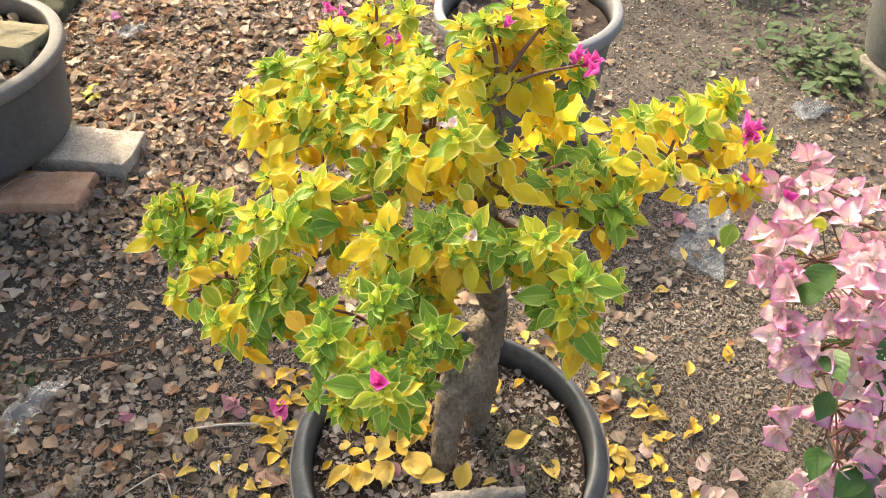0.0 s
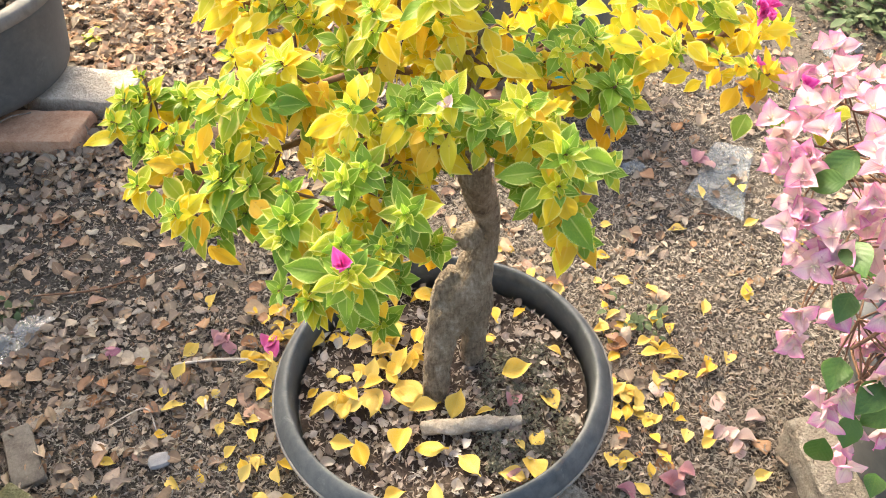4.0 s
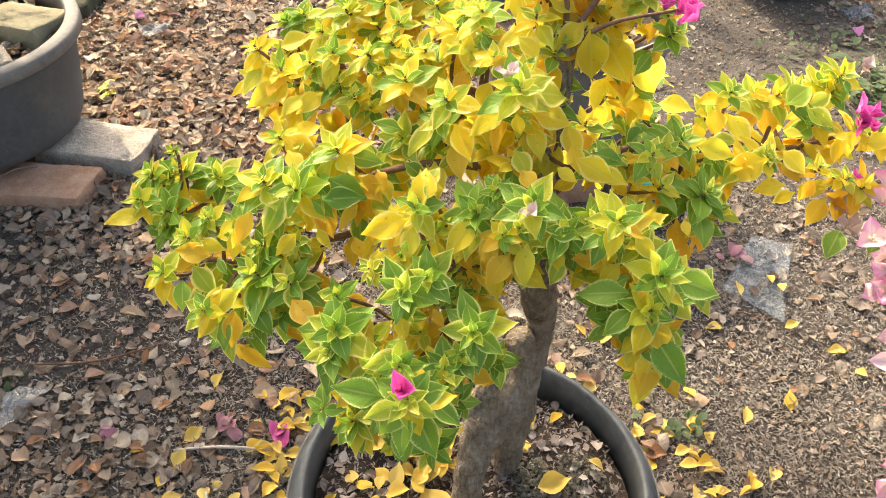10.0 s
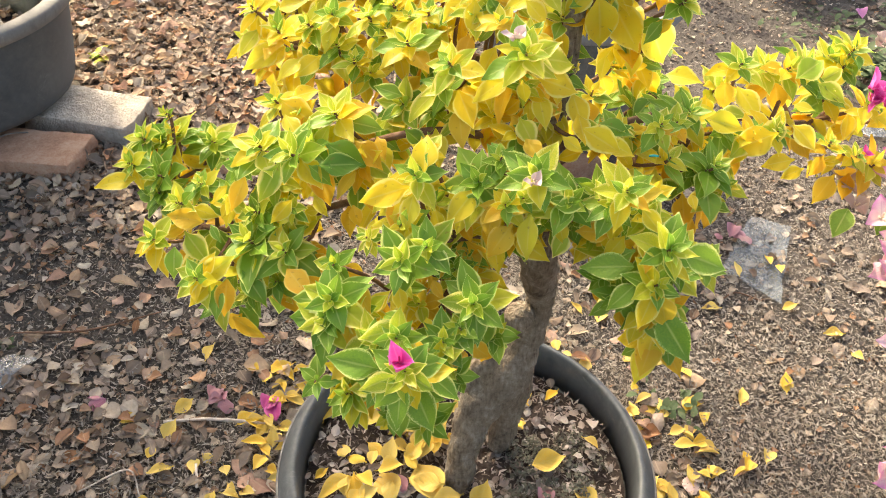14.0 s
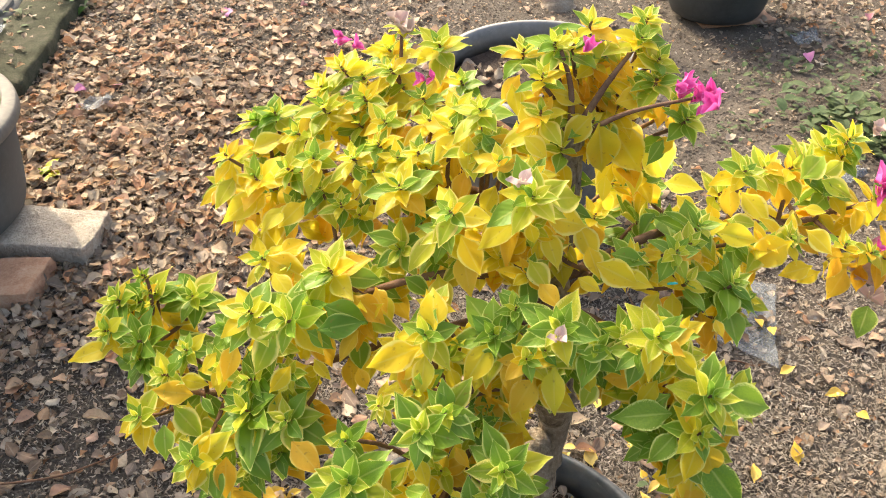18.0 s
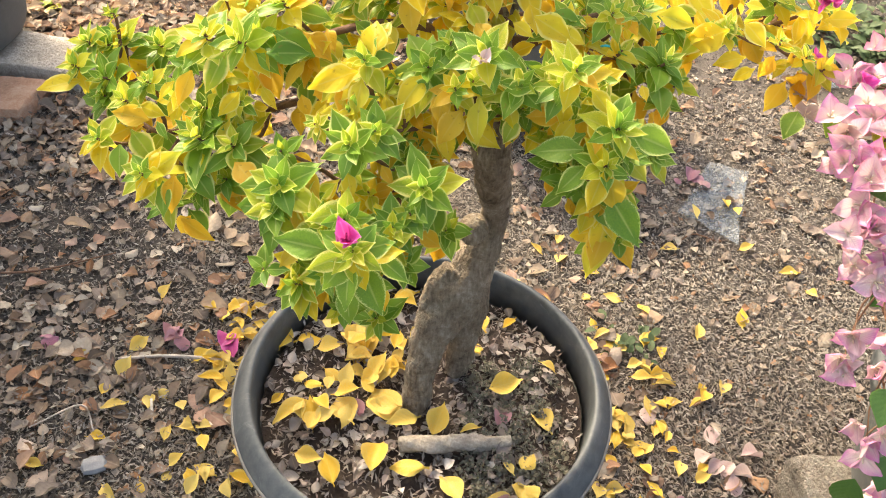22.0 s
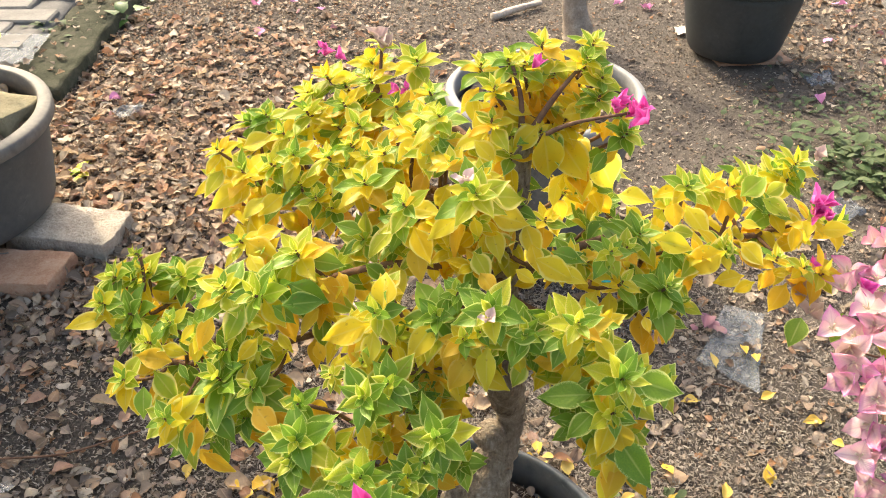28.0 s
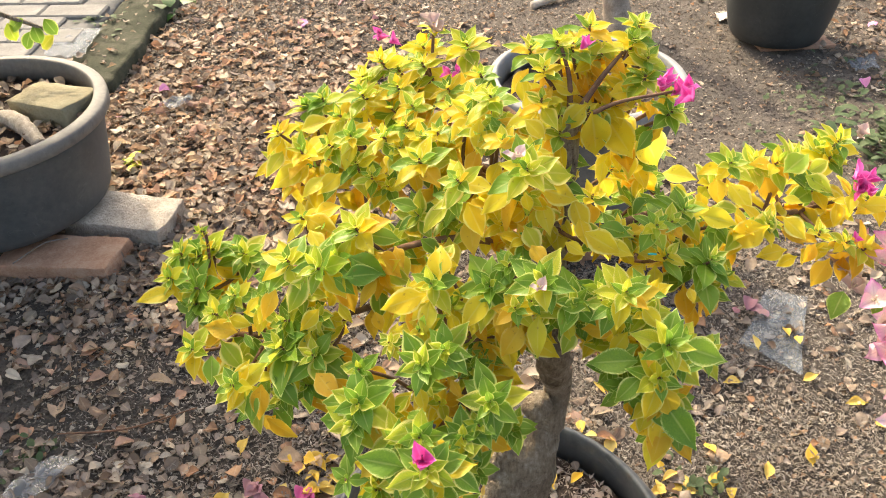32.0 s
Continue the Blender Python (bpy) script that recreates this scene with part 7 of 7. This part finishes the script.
def sprigs():
    gen = np.random.default_rng(52)
    n = 2600
    tuft = np.array([(gen.uniform(0.045, 0.165), gen.uniform(0.585, 0.79)) for _ in range(90)])
    k = gen.integers(0, 90, n)
    x, y = tuft[k, 0] + gen.normal(0, 0.006, n), tuft[k, 1] + gen.normal(0, 0.006, n)
    z = np.array([soil_at(p, q) for p, q in zip(x, y)]) + gen.uniform(0.002, 0.016, n)
    me = scatter("weed", BIT_KINDS, gen.integers(0, 3, n), np.stack([x, y, z], 1), loose_turns(n, 0.5, gen), gen.uniform(0.003, 0.007, n), SPRIG)
    tagged(new("weed", me), "tiny dull grey-green sprigs growing on the pot soil", "weed", kind="stuff")


sprigs()


def on_block():
    gen = np.random.default_rng(61)
    n = 420
    x, y = gen.uniform(0.50, 0.77, n), gen.uniform(0.52, 0.73, n)
    keep = np.hypot(x - RIGHT[0], y - RIGHT[1]) > 0.13
    x, y = x[keep], y[keep]
    n = len(x)
    pos = np.stack([x, y, np.full(n, 0.088) + gen.uniform(0, 0.003, n)], 1)
    me = scatter("straw", CHIP_KINDS, gen.integers(0, 4, n), pos, loose_turns(n, 0.2, gen), gen.uniform(0.004, 0.011, n), CHIPS)
    tagged(new("straw", me), "dry chips strewn on the pale stone block", "straw", kind="stuff")


on_block()


def on_kerb():
    gen = np.random.default_rng(47)
    n = 140
    y = gen.uniform(2.40, 3.9, n)
    x = gen.uniform(-1.35, -1.20, n) - 0.013 * (y - 2.38)
    pos = np.stack([x, y, np.full(n, 0.056) + gen.uniform(0, 0.008, n)], 1)
    me = scatter("leaf_litter", DRY_KINDS, gen.integers(0, len(DRY_KINDS), n), pos, loose_turns(n, 0.25, gen), gen.uniform(0.01, 0.03, n), LITTER)
    tagged(new("leaf_litter", me), "dry leaf bits on the mossy kerb", "leaf litter", kind="stuff")


on_kerb()
in_pot("leaf_litter", "pale dry leaves in the main pot", MAIN, 0.196, soil_at, 560, DRY_KINDS, 0.007, 0.021, POT_BITS, 41)
in_pot("straw", "fine chips in the main pot", MAIN, 0.197, soil_at, 3600, CHIP_KINDS, 0.005, 0.012, POT_BITS, 42)
in_pot("leaf_litter", "dry brown leaves in the large pot", LEFT, 0.245, lambda x, y: 0.247, 420, DRY_KINDS, 0.02, 0.036, LITTER, 43)
in_pot("leaf_litter", "dry brown leaves in the black pot", NEAR, 0.12, lambda x, y: 0.252, 130, DRY_KINDS, 0.014, 0.03, POT_BITS, 44)
in_pot("leaf_litter", "dry leaves in the pale-rimmed pot", BACK, 0.17, lambda x, y: 0.332, 120, DRY_KINDS, 0.014, 0.03, LITTER, 45)
